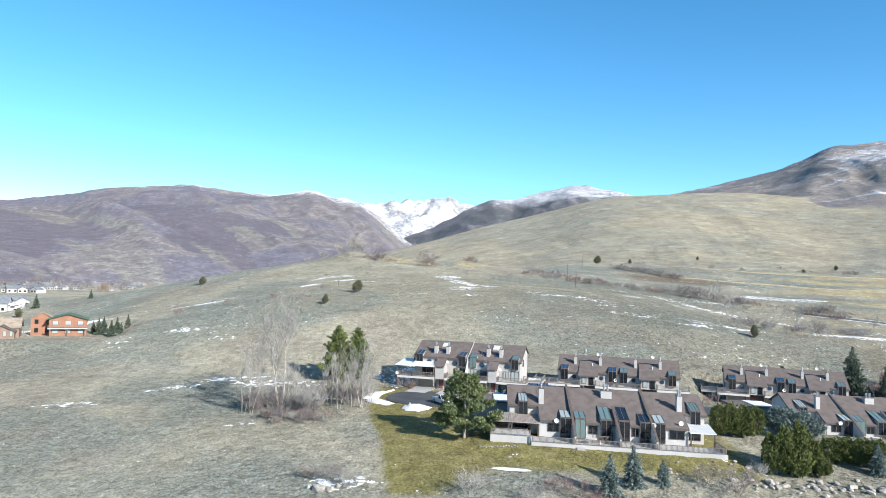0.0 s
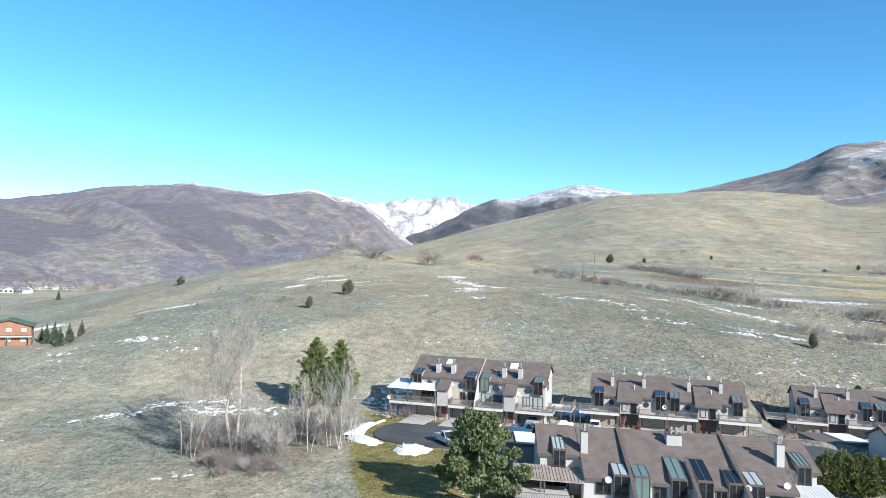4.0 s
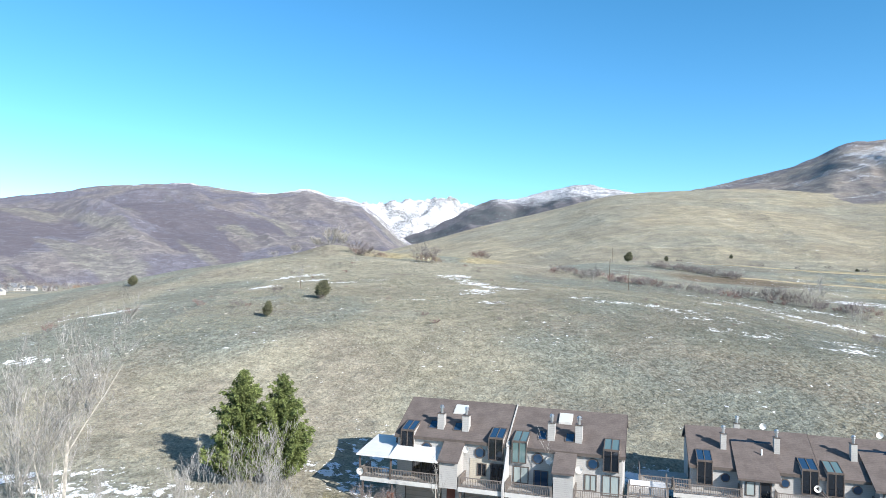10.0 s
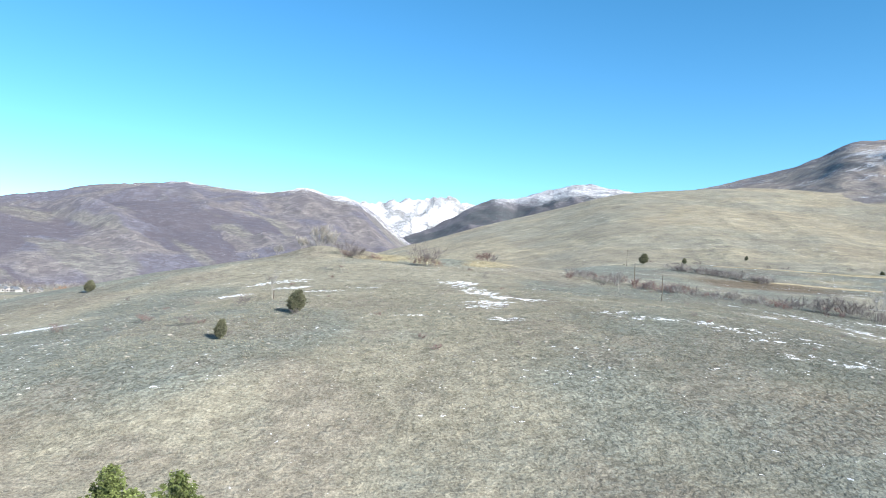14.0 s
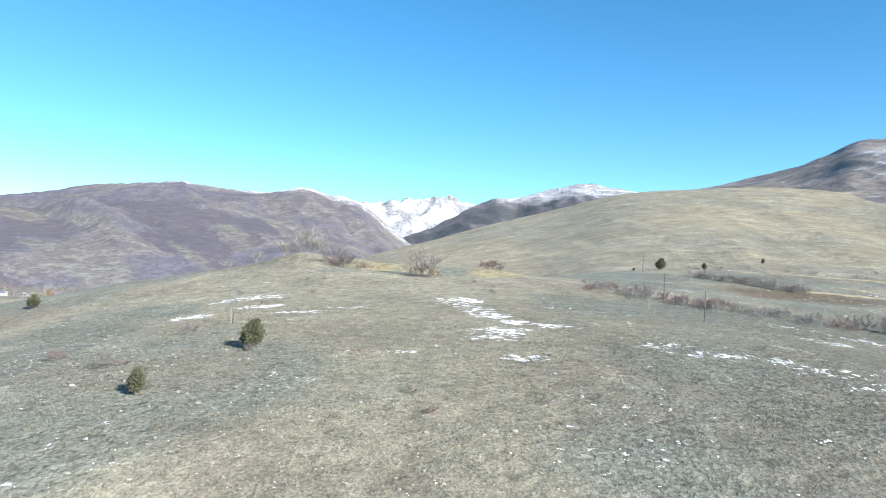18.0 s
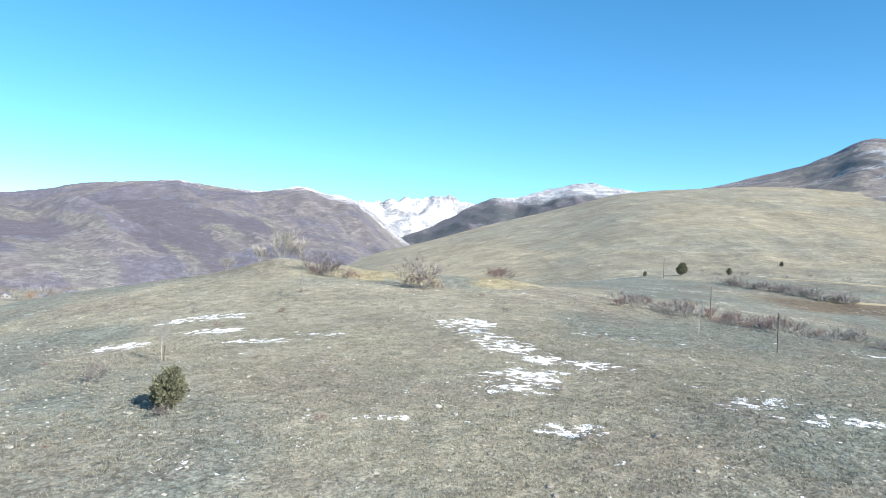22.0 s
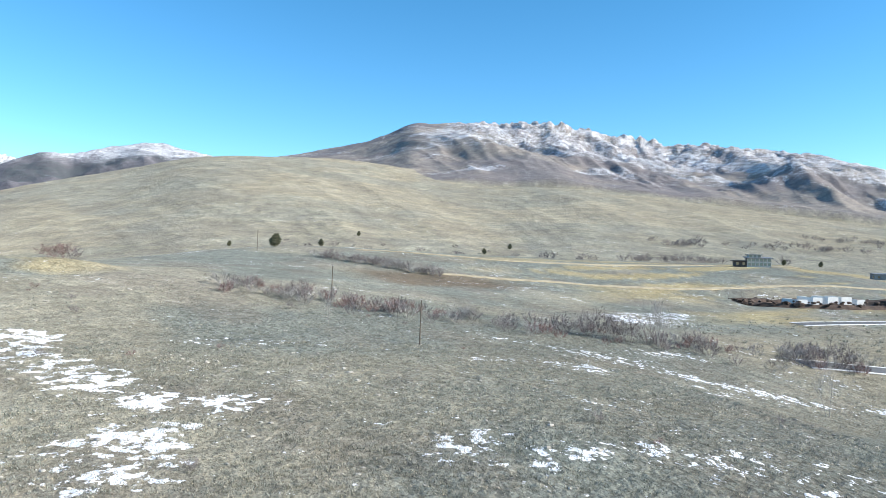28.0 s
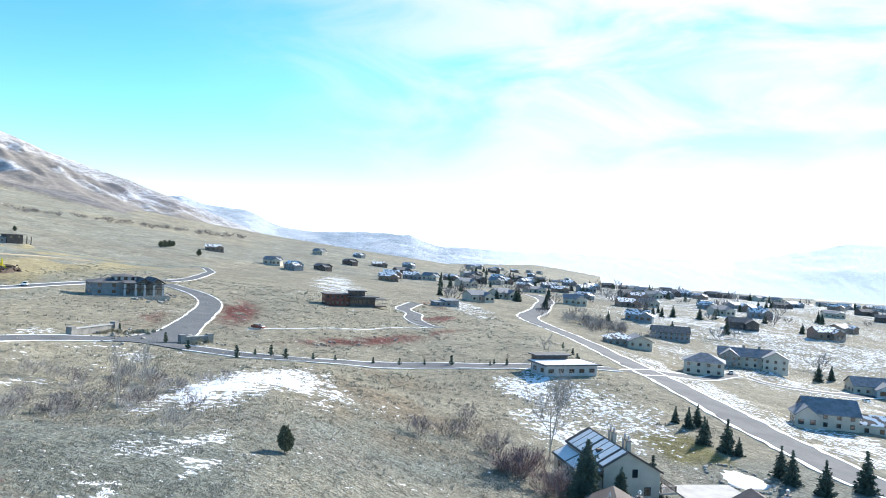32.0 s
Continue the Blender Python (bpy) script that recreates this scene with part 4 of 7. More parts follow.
def upper_row():
    """Four homes over garages; the left end has a white porch roof."""
    h = thing("townhouse_row", "grey townhouse row with brown roof, tall glazing, garages below", "house", pose(-4.0, 162.1, 6.85, 0, 0, -16.2), "townhouse rows")
    vf, vb, ridge, fz, length = -5.9, 3.4, 9.85, 2.55, 24.0
    top = lambda v: ridge - 0.5 * abs(v)
    part("wall", prism([(vf, -0.6), (vb, -0.6), (vb, top(vb) - 0.22), (0, ridge - 0.25), (vf, top(vf) - 0.22)], 0.25, length - 0.25), siding, h, "grey lap-sided outer wall")
    slope_roof(h, 0, 12.15, [(-6.2, top(-6.2)), (0, ridge), (3.8, top(3.8))], roofing, label="brown shingle roof")
    slope_roof(h, 12.25, length, [(-6.2, top(-6.2) - 0.12), (0, ridge - 0.12), (3.8, top(3.8) - 0.12)], roofing, label="brown shingle roof, a step lower")
    part("rake_trim", prism([(-6.3, top(-6.3) + 0.12), (0, ridge + 0.14), (0, ridge - 0.1), (-6.3, top(-6.3) - 0.2)], 12.151, 12.249), siding, h)
    part("wing_wall", prism([(vf, -0.2), (-8.7, -0.2), (-8.7, 2.9), (-8.5, 3.4), (vf, 7.1)], 12.25, 12.47), stucco, h, "pale sloping wall between the homes")
    for u0, u1 in ((1.4, 5.2), (7.9, 11.8), (12.8, 16.9), (19.6, 23.6)):
        garage_door(h, u0, u1, vf)
    deck(h, -2.9, 5.55, -8.4, vf, fz, (-2.7, 0.6, 5.4))
    deck(h, 7.75, 12.2, -8.4, vf, fz, (7.9, 12.0))
    deck(h, 12.55, 17.2, -8.4, vf, fz, (12.8, 17.0))
    deck(h, 19.2, 25.5, -8.4, vf, fz, (19.4, 23.9), "lfr")
    for u in (0.55, 12.36):
        part("brick_pier", box(u - 0.32, u + 0.32, -8.9, -8.28, -0.3, 1.25), brick_mat, h, "red-brown brick pier")
    # entry towers
    for u in (5.7, 17.3):
        t = part("entry_bay", prism([(vf, 0), (vf, 6.3), (-8.4, 4.85), (-8.4, 2.3), (-7.0, 2.3), (-7.0, 0)], u, u + 1.9), siding, h, "narrow entry bay with its own roof")
        part("bay_roof", prism([(vf + 0.05, 6.75), (-8.75, 5.1), (-8.75, 4.92), (vf + 0.05, 6.55)], u - 0.15, u + 2.05), roofing, t)
        part("front_door", box(u + 0.5, u + 1.4, -7.06, -6.99, 0.05, 2.1), rust_wall, t)
        part("step", box(u + 0.3, u + 1.6, -7.9, -7.05, -0.1, 0.12), concrete, t)
    for u0, u1, g in ((0.7, 2.2, glass_blue), (10.3, 11.85, glass_blue), (12.75, 14.3, glass_teal), (21.9, 23.45, glass_dark)):
        glazed_bay(h, u0, u1, 5.05, vf, -6.27, lambda v: top(v) - (0.12 if u0 > 12 else 0), glass_dark if g is not glass_teal else glass_teal)
        drop = 0.12 if u0 > 12 else 0
        roof_light(h, u0, u1, -6.3, top(-6.3) - drop + 0.56, -3.9, top(-3.9) - drop, glass_teal if u0 > 20 else g)
    for u in (3.55, 9.35, 15.4, 20.9):
        octagon_window(h, u, 5.62, vf, 0.6)
    window(h, 2.0, 5.0, fz + 0.1, fz + 2.1, vf, glass_dark, 2, "sliding_door")
    window(h, 9.1, 10.1, fz + 0.7, fz + 2.0, vf, glass_dark, 1)
    window(h, 10.5, 11.9, fz + 0.1, fz + 2.1, vf, glass_dark, 1, "sliding_door")
    window(h, 12.9, 14.5, fz + 0.4, fz + 2.1, vf, glass_curtain, 1)
    window(h, 15.0, 16.5, fz + 0.3, fz + 1.9, vf, glass_blue, 1)
    window(h, 20.1, 21.3, fz + 0.4, fz + 2.0, vf, glass_curtain, 1)
    window(h, 21.8, 23.5, fz + 0.1, fz + 2.1, vf, glass_curtain, 1, "sliding_door")
    part("stucco_panel", box(8.3, 10.35, vf - 0.03, vf + 0.01, fz + 0.02, fz + 2.45), siding_tan, h, "tan panel round the balcony window")
    for u in (4.35, 7.1, 16.2, 19.0):
        chimney(h, u, u + 0.7, -4.9, -3.95, 7.1, 9.05)
        drop = 0.12 if u > 12 else 0
        roof_light(h, u - 1.05, u - 0.12, -4.9, top(-4.9) - drop, -3.6, top(-3.6) - drop, glass_blue, 0, 0.03)
    for u in (5.4, 17.0):
        s = part("skylight", prism([(-2.3, top(-2.3) + 0.12), (-0.9, top(-0.9) + 0.12), (-0.9, top(-0.9) - 0.25), (-2.3, top(-2.3) - 0.25)], u, u + 1.4), trim_white, h, "white boxed skylight")
        part("pane", prism([(-2.2, top(-2.2) + 0.14), (-1.0, top(-1.0) + 0.14), (-1.0, top(-1.0) + 0.1), (-2.2, top(-2.2) + 0.1)], u + 0.12, u + 1.28), glass_frost, s)
    # white porch roof on the left
    part("porch_roof", prism([(-8.85, 4.95), (vf + 0.03, 5.75), (vf + 0.03, 5.62), (-8.85, 4.80)], 0.3, 5.6), white_metal, h, "white sheet-metal porch roof")
    part("porch_roof", prism([(-8.85, 4.95), (-2.5, 5.75), (-2.5, 5.62), (-8.85, 4.80)], -3.3, 0.22), white_metal, h, "white sheet-metal porch roof")
    part("side_porch_wall", box(-0.4, 0.24, -4.6, -3.2, 4.8, 7.0), dark_wall, h)
    for u in (-3.0, 0.45):
        part("porch_post", box(u - 0.08, u + 0.08, -8.5, -8.34, fz, 4.85), trim_brown, h)
    for u, z in ((-2.9, 3.1), (7.9, 5.9), (16.6, 5.6), (19.6, 5.0)):
        dish(h, u, -8.5 if z < 4 else vf - 0.35, z)
    side_window(h, -3.0, -1.6, 5.4, 6.9, length - 0.25, glass_dark, 1)
    # back deck at the right end
    d = part("side_deck", box(24.2, 28.2, -4.5, 1.5, fz - 0.25, fz), deck_grey, h, "side deck with patio furniture")
    railing(d, [(24.3, -4.4), (28.1, -4.4), (28.1, 1.4)], fz)
    for u, v in ((24.5, -4.3), (28.0, -4.3), (28.0, 1.2)):
        part("support_post", box(u - 0.09, u + 0.09, v - 0.09, v + 0.09, -0.5, fz - 0.25), trim_brown, d)
    part("deck_snow", box(24.4, 28.0, -1.0, 1.3, fz + 0.004, fz + 0.1), snow_mat, d)
    return h


def middle_row():
    """Four homes over garages with low bays between chimneys."""
    h = thing("townhouse_row", "grey townhouse row with paired chimneys and balconies over garages", "house", pose(27.8, 162.9, 6.05, 0, 0, -14.6), "townhouse rows")
    vf, vb, ridge, fz, length = -6.0, 3.6, 8.3, 2.55, 26.0
    top = lambda v: ridge - 0.5 * abs(v)
    part("wall", prism([(vf, -0.6), (vb, -0.6), (vb, top(vb) - 0.22), (0, ridge - 0.25), (vf, top(vf) - 0.22)], 0.25, length - 0.25), siding, h, "grey lap-sided outer wall")
    for a, b, drop in ((0, 13.0, 0.0), (13.06, length, 0.10)):
        slope_roof(h, a, b, [(-6.3, top(-6.3) - drop), (0, ridge - drop), (4.0, top(4.0) - drop)], roofing, label="brown shingle roof")
    for u0 in (4.7, 17.5):
        b = part("bay", prism([(vf + 0.02, fz - 0.1), (-7.5, fz - 0.1), (-7.5, 4.55), (vf + 0.02, 5.2)], u0 + 0.5, u0 + 3.6), siding, h, "projecting bay with two windows")
        window(h, u0 + 0.8, u0 + 1.75, fz + 0.25, fz + 1.75, -7.5, glass_curtain, 0)
        window(h, u0 + 2.2, u0 + 3.3, fz + 0.1, fz + 1.8, -7.5, glass_dark, 0)
        part("bay_roof", prism([(-8.0, 4.62), (-2.3, 7.28), (-2.3, 7.05), (-8.0, 4.40)], u0, u0 + 4.2), roofing, h, "long lower roof over the bay")
        part("clerestory", prism([(-2.28, 7.0), (-2.28, 7.3), (-1.95, 7.42), (-1.95, 7.2)], u0 + 0.02, u0 + 4.18), glass_dark, h, "dark clerestory slot")
        part("vent_pipe", tube((u0 + 2.9, -4.2, 6.2), (u0 + 2.9, -4.2, 7.0), 0.09, 0.09, 6), plastic_white, h)
        e = part("entry_wall", box(u0 + 0.5, u0 + 3.6, -6.6, vf + 0.02, 0, fz - 0.1), dark_wall, h, "recessed dark entry under the bay")
        part("front_door", box(u0 + 0.8, u0 + 1.7, -6.68, -6.59, 0.05, 2.05), rust_wall, e)
        for u in (u0 + 0.6, u0 + 3.5):
            part("support_post", box(u - 0.09, u + 0.09, -7.4, -7.22, 0, fz - 0.1), trim_brown, e)
    for u0, u1 in ((0.7, 4.4), (8.9, 12.6), (13.5, 17.2), (21.6, 25.3)):
        garage_door(h, u0, u1, vf)
    deck(h, -1.7, 5.1, -8.4, vf, fz, (-1.5, 0.4, 4.9))
    deck(h, 8.35, 12.95, -8.4, vf, fz, (8.6, 12.8))
    deck(h, 13.05, 17.9, -8.4, vf, fz, (13.2, 17.7))
    deck(h, 21.2, 27.8, -8.4, vf, fz, (21.4, 25.8))
    for u0, u1, g in ((0.8, 2.4, glass_blue), (11.1, 12.75, glass_blue), (13.5, 15.1, glass_teal), (23.6, 25.2, glass_teal)):
        glazed_bay(h, u0, u1, 3.2, vf, -6.37, lambda v: top(v) - (0.1 if u0 > 13 else 0), glass_dark)
        roof_light(h, u0, u1, -6.4, top(-6.4) + 0.56 - (0.1 if u0 > 13 else 0), -3.9, top(-3.9) - (0.1 if u0 > 13 else 0), g)
    for u in (3.7, 9.6, 16.4, 22.3):
        octagon_window(h, u, 4.05, vf, 0.5)
    for u in (3.5, 8.95, 16.5, 21.7):
        chimney(h, u, u + 0.6, -3.6, -2.9, 6.4, 8.2)
    chimney(h, 5.5, 6.1, 0.6, 1.2, 7.6, 8.7)
    for u, v, z in ((8.6, 1.0, 8.6), (20.6, 1.0, 8.6), (12.6, -6.4, 3.9)):
        dish(h, u, v, z)
    for v0, v1, z0, z1 in ((-4.2, -2.9, 5.0, 6.2), (-4.0, -2.6, 2.9, 4.6)):
        side_window(h, v0, v1, z0, z1, 0.25, glass_dark, -1)
    d = part("side_deck", box(-5.2, 0.2, -6.5, 0.5, fz - 0.25, fz), deck_grey, h, "side deck railed at the gable end")
    railing(d, [(0.1, -6.4), (-5.1, -6.4), (-5.1, 0.4)], fz)
    for u, v in ((-5.0, -6.3), (-5.0, 0.2), (-0.4, -6.3)):
        part("support_post", box(u - 0.09, u + 0.09, v - 0.09, v + 0.09, -0.5, fz - 0.25), trim_brown, d)
    return h


def front_row():
    """Garden-side homes: one long roof, party-wall fins, tall glazing and a walled terrace."""
    h = thing("townhouse_row", "pale townhouse row, long brown roof, fin walls and railed terrace", "house", pose(11.6, 119.2, 6.2, 0, 0, -9.5), "townhouse rows")
    vf, vb, ridge, length = -7.8, 3.2, 7.0, 30.5
    top = lambda v: ridge - 0.5 * abs(v)
    part("wall", prism([(vf, -0.8), (vb, -0.8), (vb, top(vb) - 0.22), (0, ridge - 0.25), (vf, top(vf) - 0.22)], 4.75, 27.05), stucco, h, "pale outer wall")
    for a, b in ((0.2, 4.75), (27.05, length - 0.2)):
        part("end_wall", prism([(-4.6, -0.8), (vb, -0.8), (vb, top(vb) - 0.22), (0, ridge - 0.25), (-4.6, top(-4.6) - 0.22)], a, b), stucco, h, "pale end wall")
    slope_roof(h, -0.1, 4.72, [(-4.95, top(-4.95)), (0, ridge), (3.6, top(3.6))], roofing, label="brown shingle roof")
    slope_roof(h, 4.78, 27.02, [(-8.15, top(-8.15)), (0, ridge), (3.6, top(3.6))], roofing, label="brown shingle roof")
    slope_roof(h, 27.08, length + 0.1, [(-4.95, top(-4.95)), (0, ridge), (3.6, top(3.6))], roofing, label="brown shingle roof")
    for u, start in ((9.75, 0.5), (21.6, 0.5), (16.35, -5.0)):
        f = part("fin_wall", prism([(start, top(start) - 0.3), (start, top(start) + 0.55), (-8.1, 3.5), (-11.6, 1.45), (-11.6, -0.5), (vf, -0.5)], u - 0.14, u + 0.14), stucco, h, "sloping party wall standing proud of the roof")
        part("coping", prism([(start, top(start) + 0.56), (start, top(start) + 0.66), (-8.1, 3.62), (-11.7, 1.54), (-11.7, 1.46), (-8.1, 3.51)], u - 0.2, u + 0.2), trim_brown, f)
    for u0, u1, va, vt, g in ((7.9, 9.5, -8.1, -5.7, glass_curtain), (10.1, 11.8, -8.1, -5.7, glass_teal), (14.0, 15.7, -8.1, -4.2, glass_teal), (16.7, 18.4, -8.1, -4.1, glass_dark), (19.9, 21.35, -8.1, -5.5, glass_dark), (22.0, 23.6, -8.1, -5.5, glass_curtain)):
        glazed_bay(h, u0, u1, 0.45, vf, -8.22, top, glass_teal if g is glass_teal and u0 < 12 else glass_dark)
        roof_light(h, u0, u1, -8.25, top(-8.25) + 0.56, vt, top(vt), g)
    for u0, u1 in ((1.6, 3.1), (28.1, 29.6)):
        glazed_bay(h, u0, u1, 2.95, -4.6, -5.02, top, glass_dark)
        roof_light(h, u0, u1, -5.05, top(-5.05) + 0.56, -2.1, top(-2.1), glass_curtain if u0 < 5 else glass_teal, 2)
    for u0, u1 in ((6.0, 7.7), (12.2, 13.6), (18.7, 19.8), (24.2, 26.5)):
        window(h, u0, u1, 1.15, 2.45, vf, glass_dark, 1)
    window(h, 14.2, 15.9, 0.3, 1.9, vf - 0.004, glass_dark, 1, "sliding_door")
    chimney(h, 4.85, 5.65, -4.5, -3.7, 4.6, 7.2, 1, stucco)
    chimney(h, 15.0, 16.7, -2.3, -1.3, 5.5, 7.05, 2, stucco)
    chimney(h, 26.2, 27.0, -4.5, -3.7, 4.6, 7.2, 2, stucco)
    # ribbed porch roof at the left, pale awning at the right
    for a, b, m, lab in ((-3.0, 0.16, rib_roof, "pale brown ribbed porch roof"), (0.2, 4.72, rib_roof, "pale brown ribbed porch roof"), (27.1, 30.9, white_metal, "pale sheet-metal porch roof")):
        p = part("porch_roof", prism([(-8.5, 2.45), (-4.64, 3.15), (-4.64, 3.03), (-8.5, 2.33)], a, b), m, h, lab)
        n = int((b - a) / 0.35)
        part("roof_ribs", join(*[prism([(-8.5, 2.50), (-4.64, 3.20), (-4.64, 3.152), (-8.5, 2.452)], a + (k + 0.5) * (b - a) / n - 0.03, a + (k + 0.5) * (b - a) / n + 0.03) for k in range(n)]), m, p)["kind"] = "stuff"
        for u in (a + 0.2, b - 0.2):
            part("porch_post", box(u - 0.08, u + 0.08, -8.3, -8.14, 0.3, 2.4), trim_brown, p)
    part("porch_back", box(-2.8, 0.18, -5.2, -5.0, 0.2, 2.9), dark_wall, h)
    window(h, 0.8, 3.6, 0.5, 2.5, -4.6, glass_dark, 2, "sliding_door")
    window(h, 27.6, 29.8, 0.5, 2.5, -4.6, glass_dark, 1, "sliding_door")
    # terrace
    t = part("terrace", box(3.2, 31.0, -12.6, vf + 0.02, -1.2, 0.3), concrete, h, "long concrete garden terrace")
    part("terrace_wall", box(3.15, 31.05, -12.72, -12.604, -1.3, 0.42), stucco, t, "pale retaining wall")
    u = 3.3
    for b in (9.6, 16.2, 21.5, 30.9):
        railing(t, [(u, -12.5), (b - 0.1, -12.5)], 0.3, 0.95)
        u = b + 0.1
    railing(t, [(30.9, -12.3), (30.9, -8.2)], 0.3, 0.95)
    p = part("raised_patio", box(-3.0, 3.1, -12.0, -5.2, -1.2, 1.0), stucco, h, "raised side patio with pale walls")
    railing(p, [(-2.9, -5.5), (-2.9, -11.9), (3.0, -11.9)], 1.0, 0.9)
    for k in range(4):
        part("step", box(9.85, 11.0, -13.0 - 0.3 * k, -12.73 - 0.3 * k, -1.3, 0.1 - 0.25 * k), concrete, t)
    tb = part("patio_table", join(*[disc(0, 0, 0.9, 0, 0.07, 10)]), trim_white, h, "white round patio table")
    tb.matrix_basis = pose(13.5, -10.8, 1.05, 90, 0, 0)
    part("table_leg", tube((13.5, -10.8, 0.3), (13.5, -10.8, 1.0), 0.08, 0.05, 6), trim_white, h)
    hr = part("balcony_screen", box(12.8, 15.2, -9.8, -9.7, 0.3, 0.5), rail_grey, h)
    railing(hr, [(12.6, -9.75), (15.3, -9.75)], 0.3, 1.0)
    for u, v, z in ((7.3, -8.35, 3.0), (26.0, -7.6, 3.6), (21.8, -8.4, 3.2)):
        dish(h, u, v, z)
    part("garage_block", box(-6.0, 2.0, 5.5, 12.5, -0.4, 2.9), slate_wall, h, "low slate-grey garage block")
    part("garage_roof", prism([(5.2, 3.15), (12.8, 3.15), (12.8, 2.9), (5.2, 2.9)], -6.3, 2.3), roofing, h)
    part("roof_snow", box(-2.0, 2.1, 5.6, 12.4, 3.154, 3.32), snow_mat, h)
    return h


row_a = upper_row()
row_b = middle_row()
row_c = copy_thing(row_b, pose(69.0, 171.5, 3.9, 0, 0, -18))
row_d = front_row()
for ob in row_d.children_recursive:      # the party walls of this row run askew to its ridge
    if ob.name.split(".")[0] not in ("patio_table",):
        for v in ob.data.vertices:
            v.co.x -= 0.12 * v.co.y
row_e = copy_thing(row_d, pose(68.3, 142.0, 3.0, 0, 0, -7))


def back_row():
    """The end row, seen over its snowy back roof."""
    h = thing("townhouse_row", "brown townhouse end with old snow lying on its stepped back roof", "house", pose(106.0, 155.6, 4.9, 0, 0, 3), "townhouse rows")
    ridge, length = 8.6, 16.0
    top = lambda v: ridge - 0.55 * abs(v)
    part("wall", prism([(-6.0, -1), (4.2, -1), (4.2, top(4.2) - 0.22), (0, ridge - 0.25), (-6.0, top(-6.0) - 0.22)], 0.3, length), siding_tan, h, "tan lap-sided gable wall")
    slope_roof(h, 0, length + 0.2, [(-6.4, top(-6.4)), (0, ridge)], roofing, label="brown shingle roof")
    r = part("roof", prism([(0.02, ridge), (4.6, top(4.6)), (4.6, top(4.6) - 0.22), (0.02, ridge - 0.22)], 0, length + 0.2), roofing, h, "back roof streaked with snow")
    for k in range(7):
        u = 0.4 + k * 2.2
        part("roof_snow", prism([(0.3, top(0.3) + 0.012), (0.3, top(0.3) + 0.07), (4.4, top(4.4) + 0.07), (4.4, top(4.4) + 0.012)], u, u + (1.85 if k % 3 else 1.4)), snow_mat, r)
    part("lean_to_wall", box(0.6, length, 4.21, 6.6, -1, 4.0), siding_tan, h)
    part("lean_to_roof", prism([(4.25, 5.35), (7.1, 4.0), (7.1, 3.82), (4.25, 5.15)], 0.2, length + 0.2), roofing, h)
    for u0, u1 in ((0.6, 4.8), (5.4, 9.6), (10.2, 15.8)):
        part("roof_snow", prism([(4.4, 5.30), (4.4, 5.37), (6.9, 4.18), (6.9, 4.11)], u0, u1), snow_mat, h)
    for u, v in ((5.2, 2.2), (9.4, 2.2)):
        part("roof_hatch", box(u, u + 0.9, v, v + 0.9, top(v) - 0.8, top(v) + 0.18), trim_brown, h)
    for u in (4.0, 5.3, 9.5, 10.8):
        chimney(h, u, u + 0.7, -2.4, -1.7, 7.2, 9.2, 1, siding_tan)
    side_window(h, -1.9, -0.9, 4.2, 5.6, 0.3, glass_dark, -1)
    side_window(h, -4.4, -3.2, 1.2, 2.6, 0.3, glass_dark, -1)
    for u0 in (1.6, 5.2, 8.8, 12.4):
        window(h, u0, u0 + 1.6, 1.6, 3.2, 6.6, glass_dark, 1, out=1)
    railing(h, [(0.2, -6.2), (0.2, -9.0), (6.0, -9.0)], 1.6)
    part("deck", box(0.0, 6.2, -9.1, -6.02, 1.35, 1.6), deck_grey, h)
    return h


back_row()

# ---- plants ----
def quick_mesh(name, v, f, mat):
    """A mesh from arrays: v (n, 3), f (m, 3 or 4)."""
    v, f = np.asarray(v, np.float32), np.asarray(f, np.int32)
    me = bpy.data.meshes.new(name)
    me.vertices.add(len(v))
    me.vertices.foreach_set("co", v.ravel())
    me.loops.add(f.size)
    me.loops.foreach_set("vertex_index", f.ravel())
    me.polygons.add(len(f))
    me.polygons.foreach_set("loop_start", np.arange(0, f.size, f.shape[1], dtype=np.int32))
    me.polygons.foreach_set("use_smooth", np.zeros(len(f), bool))
    me.update(calc_edges=True)
    me.materials.append(mat)
    return me


def sprays(rng, centres, ways, radius, per, size, flat=0.5):
    """Small pointed sprays of needles: triangles about each centre, leaning along its way."""
    n = len(centres)
    c = np.repeat(centres, per, 0) + rng.normal(size=(n * per, 3)) * np.repeat(np.broadcast_to(radius, n), per)[:, None] * 0.55
    w = np.repeat(ways, per, 0) + rng.normal(size=(n * per, 3)) * flat
    w /= np.linalg.norm(w, axis=1, keepdims=True) + 1e-9
    side = np.cross(w, rng.normal(size=w.shape))
    side /= np.linalg.norm(side, axis=1, keepdims=True) + 1e-9
    s = np.repeat(np.broadcast_to(size, n), per)[:, None] * rng.uniform(0.7, 1.3, (n * per, 1))
    v = np.stack([c - side * s * 0.45 - w * s * 0.4, c + side * s * 0.45 - w * s * 0.4, c + w * s], 1).reshape(-1, 3)
    return v, np.arange(len(v)).reshape(-1, 3)


